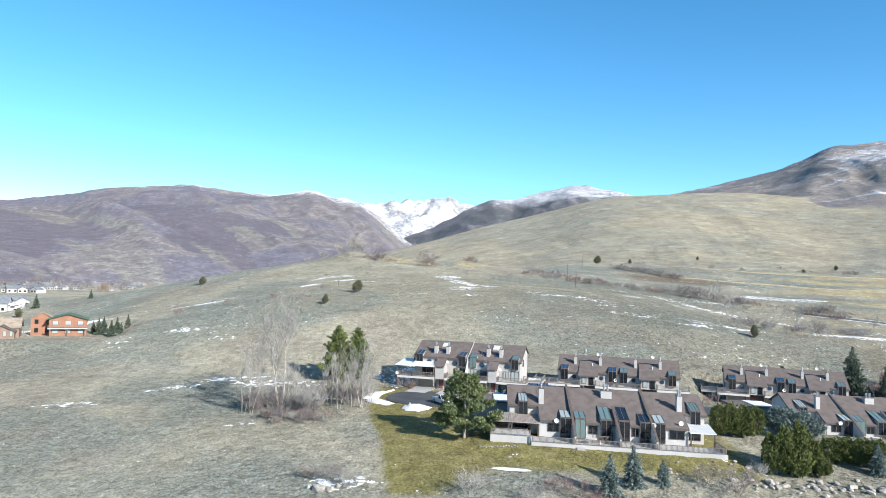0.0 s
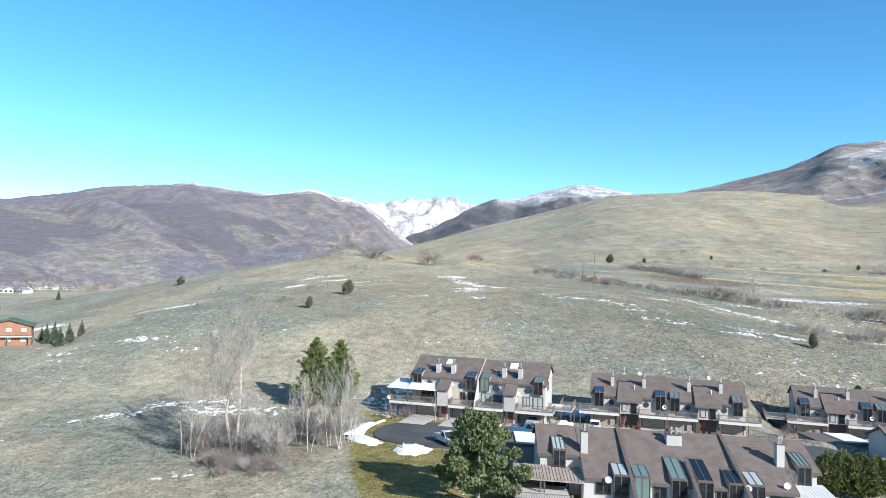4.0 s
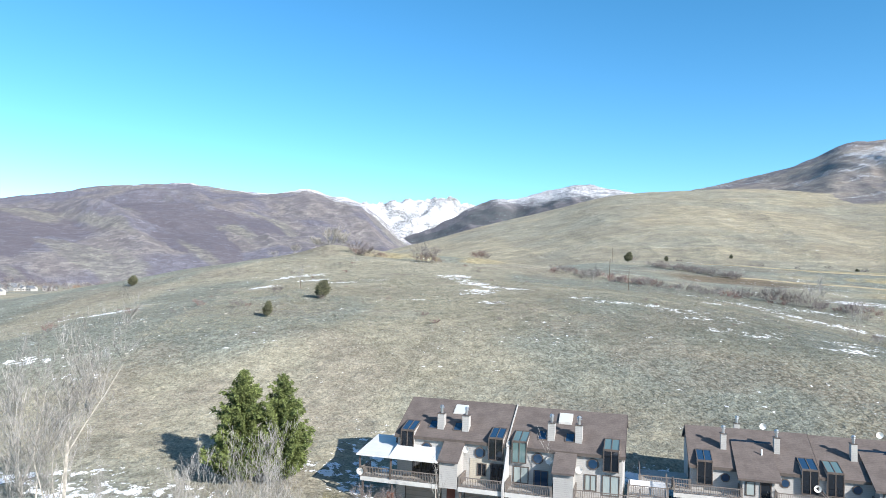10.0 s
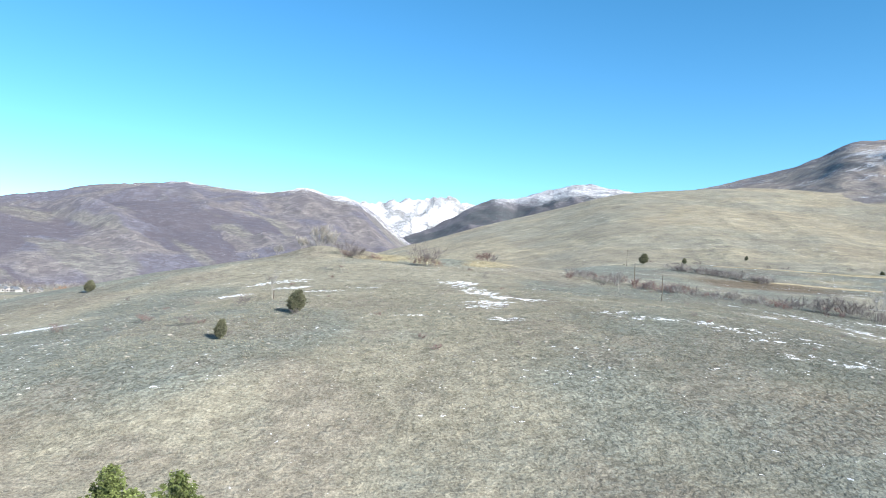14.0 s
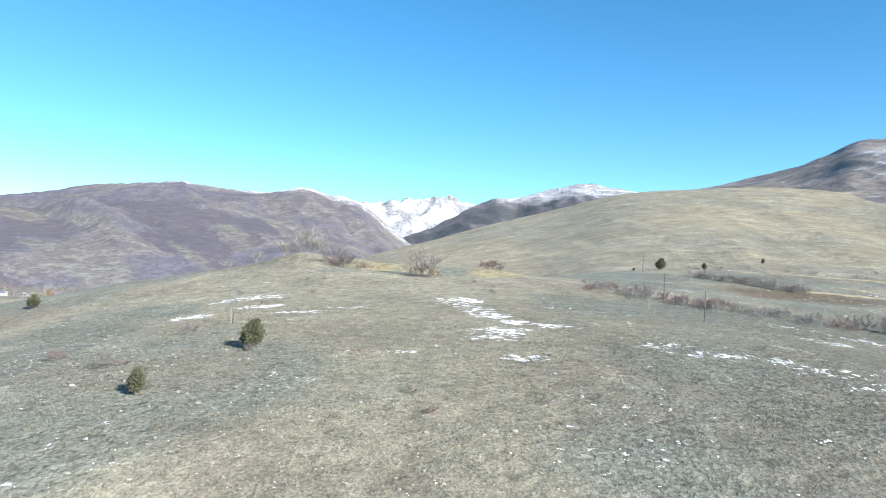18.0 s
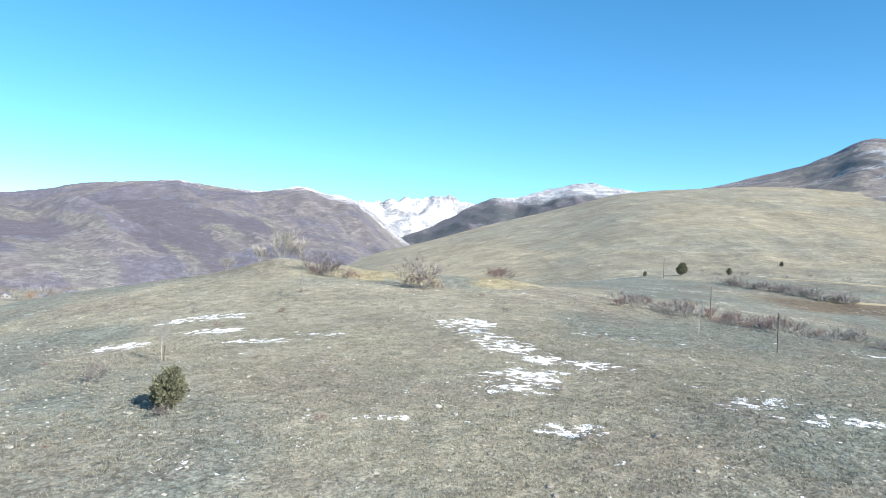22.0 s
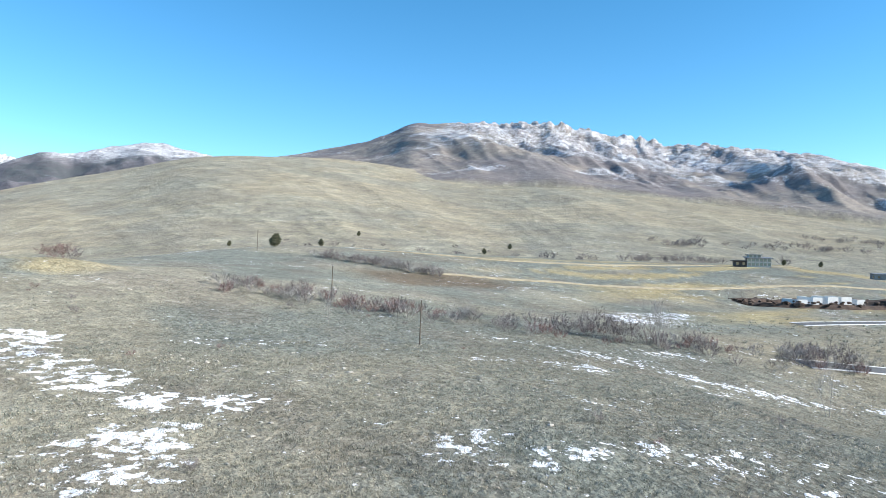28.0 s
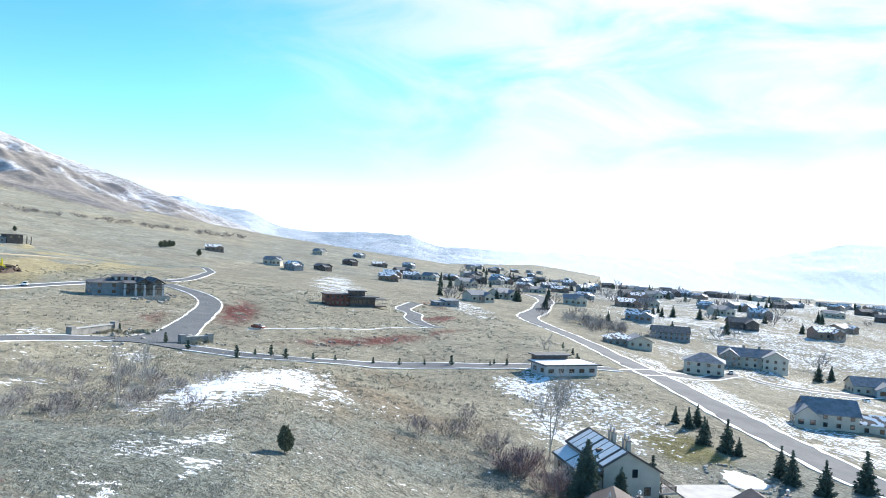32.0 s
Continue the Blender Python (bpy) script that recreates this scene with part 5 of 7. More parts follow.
def conifer(label, h, r, mat, seed, per=7, droop=0.25, kind="spruce_tree", bare=0.06, power=0.85, leaf=1.5):
    rng = np.random.default_rng(seed)
    t = thing(kind, label, "tree")
    part("trunk", tube((0, 0, -0.4), (0, 0, h * 0.95), max(0.09, h * 0.018), 0.02, 7), bark_grey, t)
    cs, ws, rs = [], [], []
    z = h * bare
    while z < h * 0.985:
        k = 1 - (z - h * bare) / (h * (1 - bare))
        rad = r * k**power * rng.uniform(0.66, 1.14) + 0.08
        m = max(4, int(rad * 5.5))
        a0 = rng.uniform(0, 6.28)
        for i in range(m):
            a = a0 + 6.283 * i / m + rng.normal() * 0.15
            rr = rad * rng.uniform(0.62, 1.15)
            for q in np.arange(0.25, 1.01, max(0.13, 0.34 / max(rr, 0.3))):
                cs.append((math.cos(a) * rr * q, math.sin(a) * rr * q, z - droop * rr * q + 0.10 * rr * q * q))
                ws.append((math.cos(a), math.sin(a), -0.15))
                rs.append(0.16 + 0.10 * rr * 0.4)
        z += max(0.22, 0.06 * r + 0.10 * rad)
    v, f = sprays(rng, np.array(cs), np.array(ws), np.array(rs), per, np.array(rs) * leaf)
    part("crown", quick_mesh("crown", v, f, mat), mat, t)
    return t


def bushy(label, lobes, mat, seed, clumps=500, per=9, size=0.3, kind="pine_tree", trunk=None, cat="tree", up=0.5):
    """A rounded evergreen built of lobes (x, y, z, rx, ry, rz)."""
    rng = np.random.default_rng(seed)
    t = thing(kind, label, cat)
    if trunk:
        part("trunk", tube((0, 0, -0.4), (0, 0, trunk[0]), trunk[1], trunk[1] * 0.4, 7), bark_grey, t)
    vs, fs, k = [], [], 0
    total = sum(l[3] * l[5] for l in lobes)
    for x, y, z, rx, ry, rz in lobes:
        n = int(clumps * rx * rz / total)
        d = rng.normal(size=(n, 3))
        d /= np.linalg.norm(d, axis=1, keepdims=True)
        lump = 0.80 + 0.30 * np.sin(d[:, 0] * 5 + seed) * np.sin(d[:, 1] * 6 + 2) * np.sin(d[:, 2] * 5 + 1)
        rr = rng.uniform(0.55, 1.0, n) ** 0.5 * lump * 1.1
        c = d * np.array([rx, ry, rz]) * rr[:, None] + np.array([x, y, z])
        v, f = sprays(rng, c, d * 0.8 + np.array([0, 0, up]), np.full(n, size), per, np.full(n, size * 1.15), 0.6)
        vs.append(v)
        fs.append(f + k)
        k += len(v)
    part("crown", quick_mesh("crown", np.concatenate(vs), np.concatenate(fs), mat), mat, t)
    return t


def ribbons(segs, sides=3):
    """Thin tapered rods from rows of (p, q, r0, r1)."""
    p, q = np.array([s[0] for s in segs]), np.array([s[1] for s in segs])
    r0, r1 = np.array([s[2] for s in segs]), np.array([s[3] for s in segs])
    d = q - p
    d /= np.linalg.norm(d, axis=1, keepdims=True) + 1e-9
    a = np.cross(d, np.where(np.abs(d[:, 2:3]) < 0.9, np.array([[0, 0, 1.0]]), np.array([[1.0, 0, 0]])))
    a /= np.linalg.norm(a, axis=1, keepdims=True)
    b = np.cross(d, a)
    rings = []
    for c, r in ((p, r0), (q, r1)):
        rings.append(np.stack([c + (a * math.cos(6.283 * k / sides) + b * math.sin(6.283 * k / sides)) * r[:, None] for k in range(sides)], 1))
    v = np.concatenate(rings, 1).reshape(-1, 3)
    base = np.arange(len(segs))[:, None] * 2 * sides
    turns = range(sides) if sides > 2 else range(1)
    f = np.concatenate([np.stack([base[:, 0] + k, base[:, 0] + (k + 1) % sides, base[:, 0] + sides + (k + 1) % sides, base[:, 0] + sides + k], 1) for k in turns])
    return v, f


def bare_tree(label, h, seed, stems=1, spread=0.35, bark=None, twig=None, thick=0.018, depth=4, fork=3, kind="bare_tree", twig_r=0.018, cat="tree", open_out=0.35, sides=5):
    rng = np.random.default_rng(seed)
    big, small = [], []

    def grow(p, d, length, r, level):
        steps = 3 if level < 2 else 2
        for s in range(steps):
            d = d + rng.normal(size=3) * (0.06 if level == 0 else 0.13)
            d[2] += 0.05 if level else 0.02
            d = d / np.linalg.norm(d)
            q = p + d * length / steps
            r1 = r * (0.80 if level < 2 else 0.72)
            (big if level < 2 else small).append((p, q, max(r, twig_r), max(r1, twig_r * 0.7)))
            if level < depth and (s > 0 or level > 0):
                for _ in range(fork if level else fork - 1):
                    if rng.random() < 0.8:
                        a = rng.uniform(0, 6.283)
                        side = np.array([math.cos(a), math.sin(a), 0.0])
                        grow(p + (q - p) * rng.uniform(0.2, 1), d * 0.75 + side * rng.uniform(0.45, 0.9) + np.array([0, 0, spread]), length * rng.uniform(0.42, 0.66), r1 * 0.55, level + 1)
            p, r = q, r1
    for k in range(stems):
        a = 6.283 * k / stems + rng.uniform(0, 1)
        lean = 0.0 if stems == 1 else rng.uniform(0.08, open_out)
        grow(np.array([math.cos(a) * 0.3 * (stems > 1), math.sin(a) * 0.3 * (stems > 1), -0.3]), np.array([math.cos(a) * lean, math.sin(a) * lean, 1.0]), h * rng.uniform(0.6, 0.72), h * thick, 0)
    t = thing(kind, label, cat)
    part("trunk", quick_mesh("trunk", *ribbons(big, sides), bark or bark_grey), None, t)
    part("branchwork", quick_mesh("branchwork", *ribbons(small, 2), twig or twig_brown), None, t)
    return t


def bare_shrub(label, h, seed, twig, stems=7):
    return bare_tree(label, h * 1.12, seed, stems + 2, 0.06, twig, twig, 0.006, 3, 3, "bare_shrub", 0.011, "shrub", 1.35)


def far_shrub(label, h, seed, twig):
    """A shrub of fewer, stouter stems for the far belts."""
    return bare_tree(label, h * 1.12, seed, 9, 0.06, twig, twig, 0.009, 2, 3, "bare_shrub", 0.030, "shrub", 1.35, 3)


def put(ob, x, y, turn=0.0, scale=1.0, tall=1.0, sink=0.0, z=None):
    ob.matrix_world = pose(x, y, (hz(x, y) if z is None else z) - sink, 0, 0, turn) @ Matrix.Diagonal((scale, scale, scale * tall, 1))
    return ob


def again(ob, x, y, turn=0.0, scale=1.0, tall=1.0, sink=0.0):
    c = copy_thing(ob, pose(0, 0, 0))
    c.scale = (1, 1, 1)
    return put(c, x, y, turn, scale, tall, sink)


def grove(name, label, sources, places):
    """Many far shrubs or trees that nobody could count, joined into one object."""
    out = {}
    for k, (x, y, turn, s, tall) in enumerate(places):
        z = hz(x, y)
        c, w = math.cos(radians(turn)) * s, math.sin(radians(turn)) * s
        for ch in sources[k % len(sources)].children:
            me = ch.data
            if len(me.loops) % len(me.polygons):
                continue
            v = np.empty(len(me.vertices) * 3, np.float32)
            me.vertices.foreach_get("co", v)
            v = v.reshape(-1, 3)
            n = len(me.loops) // len(me.polygons)
            f = np.empty(len(me.loops), np.int32)
            me.loops.foreach_get("vertex_index", f)
            bag = out.setdefault((me.materials[0], n), [[], [], 0])
            bag[0].append(np.column_stack([x + c * v[:, 0] - w * v[:, 1], y + w * v[:, 0] + c * v[:, 1], z + s * tall * v[:, 2]]))
            bag[1].append(f.reshape(-1, n) + bag[2])
            bag[2] += len(v)
    t = None
    for (mat, n), (vs, fs, _) in out.items():
        ob = new(name if t is None else "branchwork", quick_mesh(name, np.concatenate(vs), np.concatenate(fs), mat))
        if t is None:
            t = tagged(ob, label, "plants", kind="stuff")
        else:
            ob.parent = t
    return t


# evergreens by the houses
put(conifer("tall dense green pine beside the lawn", 12.4, 3.9, pine_green, 3, 30, -0.45, "pine_tree", 0.03, 0.62, 0.75), -22.8, 158.0, 0, 1.0, 1.0)
put(conifer("tall dense green pine beside the lawn", 11.8, 3.7, pine_green, 8, 30, -0.45, "pine_tree", 0.03, 0.62, 0.75), -18.5, 158.6, 60, 1.0, 1.0)
def clumped(seed, n, h, r, low, size):
    """Foliage pads along the limbs of a broad pine, thinning to several tops."""
    g = random.Random(seed)
    out = []
    for k in range(n):
        u = (k + 0.5) / n
        a, q = 2.4 * k, math.sqrt(g.uniform(0.1, 1.0))
        reach = r * (0.62 + 0.5 * math.sin(3.14 * min(1.0, 0.25 + u * 0.62))) * (1 - 0.72 * u * u)
        w = size * g.uniform(0.7, 1.25)
        out.append((math.cos(a) * reach * q, math.sin(a) * reach * q, low + (h - low) * u + g.uniform(-0.3, 0.3), w, w, w * 0.62))
    return out


pads = clumped(5, 44, 8.6, 4.2, 1.3, 1.0) + [(-1.2, 0.2, 8.4, 0.5, 0.5, 1.1), (1.3, -0.3, 8.0, 0.5, 0.5, 1.0), (0.2, 0.5, 7.6, 0.7, 0.7, 1.0)]
put(bushy("broad open pine on the front lawn", pads, lawn_pine, 5, 4200, 7, 0.17, trunk=(7.8, 0.22), up=0.7), 4.2, 110.4, 0, 1.12, 1.0)
blue = conifer("young blue spruce on the planted bank", 5.3, 1.75, spruce_blue, 4, 16, kind="blue_spruce", leaf=0.85)
put(blue, 22.0, 89.8)
again(blue, 25.8, 93.0, 70, 1.0, 1.02)
again(blue, 30.0, 93.8, 140, 0.66, 0.95)
again(blue, 62.5, 100.4, 30, 0.9, 0.9)
dark = conifer("tall dark spruce behind the townhouses", 13.8, 4.6, spruce_green, 9, 16, leaf=0.9)
put(dark, 97.3, 166.1)
again(dark, 104.5, 163.5, 90, 0.76, 1.0)
again(dark, 101.0, 159.0, 200, 0.55, 1.0)
lobes = [(-3.2, 0, 2.6, 1.7, 1.9, 2.7), (-1.2, 0.3, 2.8, 1.6, 1.9, 2.7), (0.9, 0.0, 2.7, 1.7, 1.9, 2.6), (2.9, 0.4, 2.5, 1.7, 1.9, 2.5), (0.2, -0.9, 1.9, 2.6, 1.6, 1.9)]
hedge = put(bushy("clipped dense arborvitae hedge clump", lobes, hedge_green, 12, 5200, 7, 0.13, kind="hedge", cat="hedge", up=1.0), 49.5, 116.5)
spires = [(-2.8, 0.2, 2.7, 1.2, 1.2, 2.7), (-1.4, -0.5, 3.2, 1.1, 1.1, 3.2), (-0.1, 0.4, 2.9, 1.2, 1.2, 2.9), (1.2, -0.3, 3.4, 1.1, 1.1, 3.3), (2.5, 0.3, 2.8, 1.2, 1.2, 2.8), (3.6, -0.2, 2.2, 1.0, 1.0, 2.2), (0.4, -1.3, 1.7, 1.8, 1.2, 1.7)]
put(bushy("tall loose arborvitae clump with pointed tops", spires, hedge_green, 13, 5200, 7, 0.15, kind="hedge", cat="hedge", up=1.6), 49.5, 99.5, 15, 1.08, 1.04)
again(hedge, 61.0, 104.0, 160, 1.02, 0.78)
again(hedge, 54.0, 100.5, 80, 0.7, 0.7)
lobes = [(0, 0, 2.4, 3.2, 2.6, 2.4), (2.8, 0.3, 1.9, 2.6, 2.2, 1.8), (-2.4, 0.5, 3.0, 2.2, 2.0, 2.2)]
put(bushy("sprawling blue-grey spruce by the hedge", lobes, spruce_blue, 14, 3600, 7, 0.16, kind="blue_spruce", up=0.3), 58.5, 116.5)
jun = bushy("round dense juniper alone on the hillside", [(0, 0, 2.1, 1.95, 1.95, 1.7), (0.2, 0, 3.3, 1.2, 1.2, 1.2), (-0.3, 0.2, 1.3, 1.6, 1.6, 1.1)], juniper_green, 21, 1100, 7, 0.16, kind="juniper", trunk=(2.5, 0.16), up=0.6)
put(jun, -29.8, 248.4, 0, 1.0, 1.0)
again(jun, -37.3, 226.2, 50, 0.55, 1.35)
again(jun, -115.2, 338.5, 10, 0.95, 0.9)
again(jun, 94.0, 210.6, 130, 0.62, 1.35)
again(jun, 113.5, 513.0, 20, 1.45, 0.95)
for x, y, s in ((139, 520, .7), (330, 640, .9), (368, 655, .9), (455, 470, .8), (262, 720, .8), (520, 520, .9), (560, 500, .9), (640, 470, .9), (150, 700, .8), (79, 178, .6), (88, 181, .5), (-180, 300, .8), (-60, 430, .9), (737, 370, 1.5), (729, 372, 1.3), (748, 368, 1.4), (756, 366, 1.2), (700, 330, 1.3)):
    again(jun, x, y, x * 7 % 360, s, 1.15)

# bare trees and thickets by the lawn
cotton = bare_tree("tall bare cottonwood with pale spreading branches", 17.0, 2, 2, 0.30, bark_pale, twig_pale, 0.013, 5, 3, twig_r=0.015)
put(cotton, -29.4, 132.2)
again(cotton, 127.5, 162.0, 120, 0.86)
fan = bare_tree("pale leafless tree with a broad fan of branches", 9.0, 36, 8, 0.28, bark_pale, bark_pale, 0.007, 3, 3, twig_r=0.05, open_out=0.7, sides=3)
put(fan, -50.5, 387.0)
again(fan, -45.5, 386.5, 80, 0.72)
again(fan, -57.0, 387.5, 150, 0.62)
again(fan, -66.0, 384.0, 20, 0.45)
aspen = bare_tree("slender bare aspen with whitish trunk", 10.5, 6, 2, 0.55, bark_pale, twig_pale, 0.008, 4, 3, twig_r=0.011, kind="bare_aspen")
put(aspen, -35.7, 130.0)
for x, y, a, s in ((-38.4, 149.6, 40, .9), (-14.5, 131.5, 90, 1.0), (-16.0, 133.0, 200, .9), (-18.3, 130.4, 300, .8), (-12.9, 134.5, 20, .7), (-20.5, 134.0, 160, .75), (120, 236, 30, .8), (117, 238.5, 140, .85), (107, 262, 80, .7), (118, 303, 60, .8), (121, 305, 190, .7), (115, 300, 250, .65), (-50, 391, 30, .5), (-40.7, 273.7, 70, .55), (-33, 330, 0, .5), (50.1, 318.2, 40, .5), (150, 243, 30, .6), (230, 130, 0, .7)):
    again(aspen, x, y, a, s)
street = bare_tree("slender white-barked aspen, leafless, before the garages", 7.6, 16, 1, 0.5, bark_pale, twig_pale, 0.011, 3, 3, twig_r=0.012, kind="bare_aspen")
put(street, 10.6, 150.4)
again(street, -1.0, 149.9, 80, 0.72)
again(street, 30.2, 148.4, 160, 0.55)
thick = bare_shrub("grey-brown leafless thicket on dry slope", 3.2, 7, twig_brown, 8)
put(thick, -26.4, 132.0)
red = bare_shrub("leafless red-twig shrub in dry grass", 2.4, 8, twig_red, 8)
put(red, -22.0, 121.5)
pale = bare_shrub("pale leafless shrub in dry grass", 3.0, 9, twig_pale, 8)
put(pale, -31, 138)
far_thick = put(far_shrub("grey-brown leafless shrub in the dry draw", 3.2, 27, twig_brown), 52, 344)
far_red = put(far_shrub("leafless red-twig shrub in the dry draw", 2.6, 28, twig_red), 70, 331)
far_pale = put(far_shrub("pale leafless shrub in the dry draw", 3.0, 29, twig_pale), 90, 318)
rng = random.Random(5)
for k in range(30):
    x = rng.uniform(-38, -14)
    src = rng.choice((thick, thick, pale))
    again(src, x, rng.uniform(126, 142), rng.uniform(0, 360), rng.uniform(0.7, 1.35), 1.15)
for k in range(22):     # low reddish stems along the front of the thicket
    again(red if k % 4 == 0 else pale if k % 4 == 1 else thick, rng.uniform(-33, -17), rng.uniform(119, 126), rng.uniform(0, 360), rng.uniform(0.35, 0.65), 1.1)
for k in range(7):     # young stems through it
    again(aspen, rng.uniform(-37, -13), rng.uniform(127, 141), rng.uniform(0, 360), rng.uniform(0.5, 0.85))
garden_shrubs = ((4.2, 88.9, 1.0, pale), (12, 86, .9, pale), (17.5, 89.8, 1.1, red), (15, 91, .8, red), (20, 87, .8, red), (38.9, 92, 1.2, thick), (36, 95, .9, thick), (44, 97, .8, pale), (-14, 92, .9, thick), (-17, 94, .7, red), (-11, 90, .8, pale),
                     (-8, 151.5, .8, thick), (-6, 152.5, .7, thick), (10.2, 148.5, .5, thick), (24, 148.6, .8, red), (56, 148, .8, red), (58.5, 150, .8, thick), (113.5, 172.3, 2.3, red), (115, 171, 2.0, red), (118, 169, 1.9, red), (120, 168, 1.7, red), (116.5, 172.5, 1.8, red), (111.5, 173.5, 1.8, red), (109, 167, 1.7, red), (107.5, 169.5, 1.6, red), (110.5, 165, 1.6, pale), (106, 163, 1.6, red), (104, 168, 1.5, red), (129, 172, 1.3, thick), (127, 173.5, 1.2, thick), (149, 174, 1.2, thick), (132, 187, 1.1, thick))
slope_shrubs = (
                     (130, 187.5, 1.3, thick), (134, 181, 1.2, thick), (138, 175.8, 1.3, thick), (-7.2, 352, 2.5, thick), (-9, 353, 1.7, red), (-3.5, 351, 1.1, red), (-6, 350, 1.3, thick), (15, 381, 1.6, red), (13, 380, 1.4, red), (17, 382, 1.3, thick), (-37, 371, 2.1, thick), (-33, 370, 1.8, thick), (-26, 366, 1.1, red), (-33, 366, 1.4, thick), (-37, 367, 1.3, red), (-29, 370, 1.3, thick), (-50, 388, 1.5, pale), (-55, 389, 1.3, pale), (-45, 387, 1.3, pale), (-64, 380, 1.3, pale), (-72, 372, 1.0, pale),
                     (109.6, 308, 2.0, thick), (106, 310, 1.7, thick), (113, 306, 1.7, thick), (157.7, 286.3, 1.9, thick), (153, 288, 1.5, thick), (161, 283, 1.4, pale), (56.8, 348.3, 1.3, thick), (53, 347, .9, red), (-75, 247, .8, red), (-88, 236, .9, red), (-44, 262, .8, thick), (-60, 250, .8, red), (-48, 240, .7, thick))
for x, y, s, src in garden_shrubs + slope_shrubs:
    again(src, x, y, x * 31 % 360, s)
draw = [(45, 352), (62, 336), (80, 323), (100, 313), (125, 300), (150, 289), (166, 284)]
scrub = []
for k in range(150):
    u = rng.uniform(0, len(draw) - 1.001)
    i = int(u)
    x = draw[i][0] + (draw[i + 1][0] - draw[i][0]) * (u - i) + rng.gauss(0, 4)
    y = draw[i][1] + (draw[i + 1][1] - draw[i][1]) * (u - i) + rng.gauss(0, 4.5) + (8 if rng.random() < 0.3 else 0)
    scrub.append((x, y, rng.uniform(0, 360), rng.uniform(0.5, 1.15), 1.0))
grove("draw_scrub", "leafless grey-brown scrub along the dry draw", (far_thick, far_red, far_thick, far_pale), scrub)
for k in range(42):     # shrubs in the hollow before the new road
    again(rng.choice((thick, thick, pale)), rng.uniform(96, 150), 236 + rng.gauss(6, 10), rng.uniform(0, 360), rng.uniform(0.5, 1.15))
for k in range(46):     # scattered knee-high shrubs over the slope
    again(rng.choice((thick, red)), rng.uniform(-110, 95), rng.uniform(215, 345), rng.uniform(0, 360), rng.uniform(0.2, 0.48))
belts = []
for k in range(30):     # far belts of scrub on the upper slope
    a, d = radians(rng.uniform(18, 40)), rng.uniform(330, 560)
    belts.append((d * math.sin(a), 205 + d * math.cos(a), rng.uniform(0, 360), rng.uniform(0.8, 1.4), 0.8))
for k in range(60):     # dense hollow of scrub beside the cut slope
    u = rng.uniform(0, 1)
    belts.append((116 + 27 * u + rng.gauss(0, 2.5), 466 - 42 * u + rng.gauss(0, 4), rng.uniform(0, 360), rng.uniform(0.7, 1.3), 1.0))
grove("far_scrub", "belts of leafless grey-brown scrub across the upper slope", (far_thick, far_pale, far_thick), belts)
oak_lines = [((330, 560), (470, 520), 26), ((520, 640), (700, 560), 40), ((760, 640), (980, 470), 44), ((980, 470), (1150, 330), 40)]
oaks = []
for (x0, y0), (x1, y1), n in oak_lines:     # oak brush along the foot of the eastern mountain
    for k in range(n):
        u = rng.uniform(0, 1)
        oaks.append((x0 + (x1 - x0) * u + rng.gauss(0, 14), y0 + (y1 - y0) * u + rng.gauss(0, 14), rng.uniform(0, 360), rng.uniform(1.3, 2.6), 0.85))
grove("oak_brush", "dark leafless oak brush along the upper slope", (far_thick,), oaks)
# street trees and garden spruces near the main road
yard = conifer("garden spruce on the snowy verge", 7.5, 1.9, spruce_green, 31, 5)
put(yard, 136.2, 119.4)
for x, y, s in ((158.7, 119.6, .55), (156.8, 114.8, .75), (154.3, 118.5, .7), (141.6, 121.8, .85), (134.7, 117.5, .55), (121.5, 116.9, .85), (117.1, 117.6, .9), (108.5, 150.0, 1.0), (111.5, 114.9, .9), (115.2, 103.4, 1.1), (306, -32.9, 1.2), (312, -44.7, 1.0), (147, 118, .6),
                (-110.5, 227.9, 0.75), (-107.0, 233.2, 0.7), (-105.3, 225.3, 0.65), (-102.7, 231.4, 0.6), (-112.2, 234.9, 0.75), (-103.5, 221.8, 0.7), (-101.8, 224.5, 0.5), (-114.0, 231.4, 0.6), (-190, 330, .9), (-172, 345, .6)):
    again(yard, x, y, x * 13 % 360, s)
sap = conifer("small staked evergreen along the new road", 2.2, 0.6, spruce_green, 33, 5, kind="young_evergreen")
put(sap, 189, 229)
for x, y in ((183, 222), (181, 214), (190, 201), (199, 182), (203, 174), (207, 165), (210, 152), (212, 146), (213, 150), (188, 240), (194, 247), (205, 262), (178, 226), (222, 118), (232, 115), (245, 112), (262, 110), (196, 190), (186, 207), (184, 218)):
    again(sap, x + 4, y + 2, x * 17 % 360, 0.7 + (x * 7 % 10) / 14)

# ---- roads, drives, kerbs ----
def smooth_line(pts, step=2.0):
    p = np.array(pts, float)
    p = np.concatenate([2 * p[:1] - p[1:2], p, 2 * p[-1:] - p[-2:-1]])
    out = []
    for i in range(1, len(p) - 2):
        n = max(2, int(np.linalg.norm(p[i + 1] - p[i]) / step))
        for k in range(n):
            out.append([cubic(p[i - 1][c], p[i][c], p[i + 1][c], p[i + 2][c], k / n) for c in (0, 1)])
    out.append(list(p[-2]))
    return np.array(out)


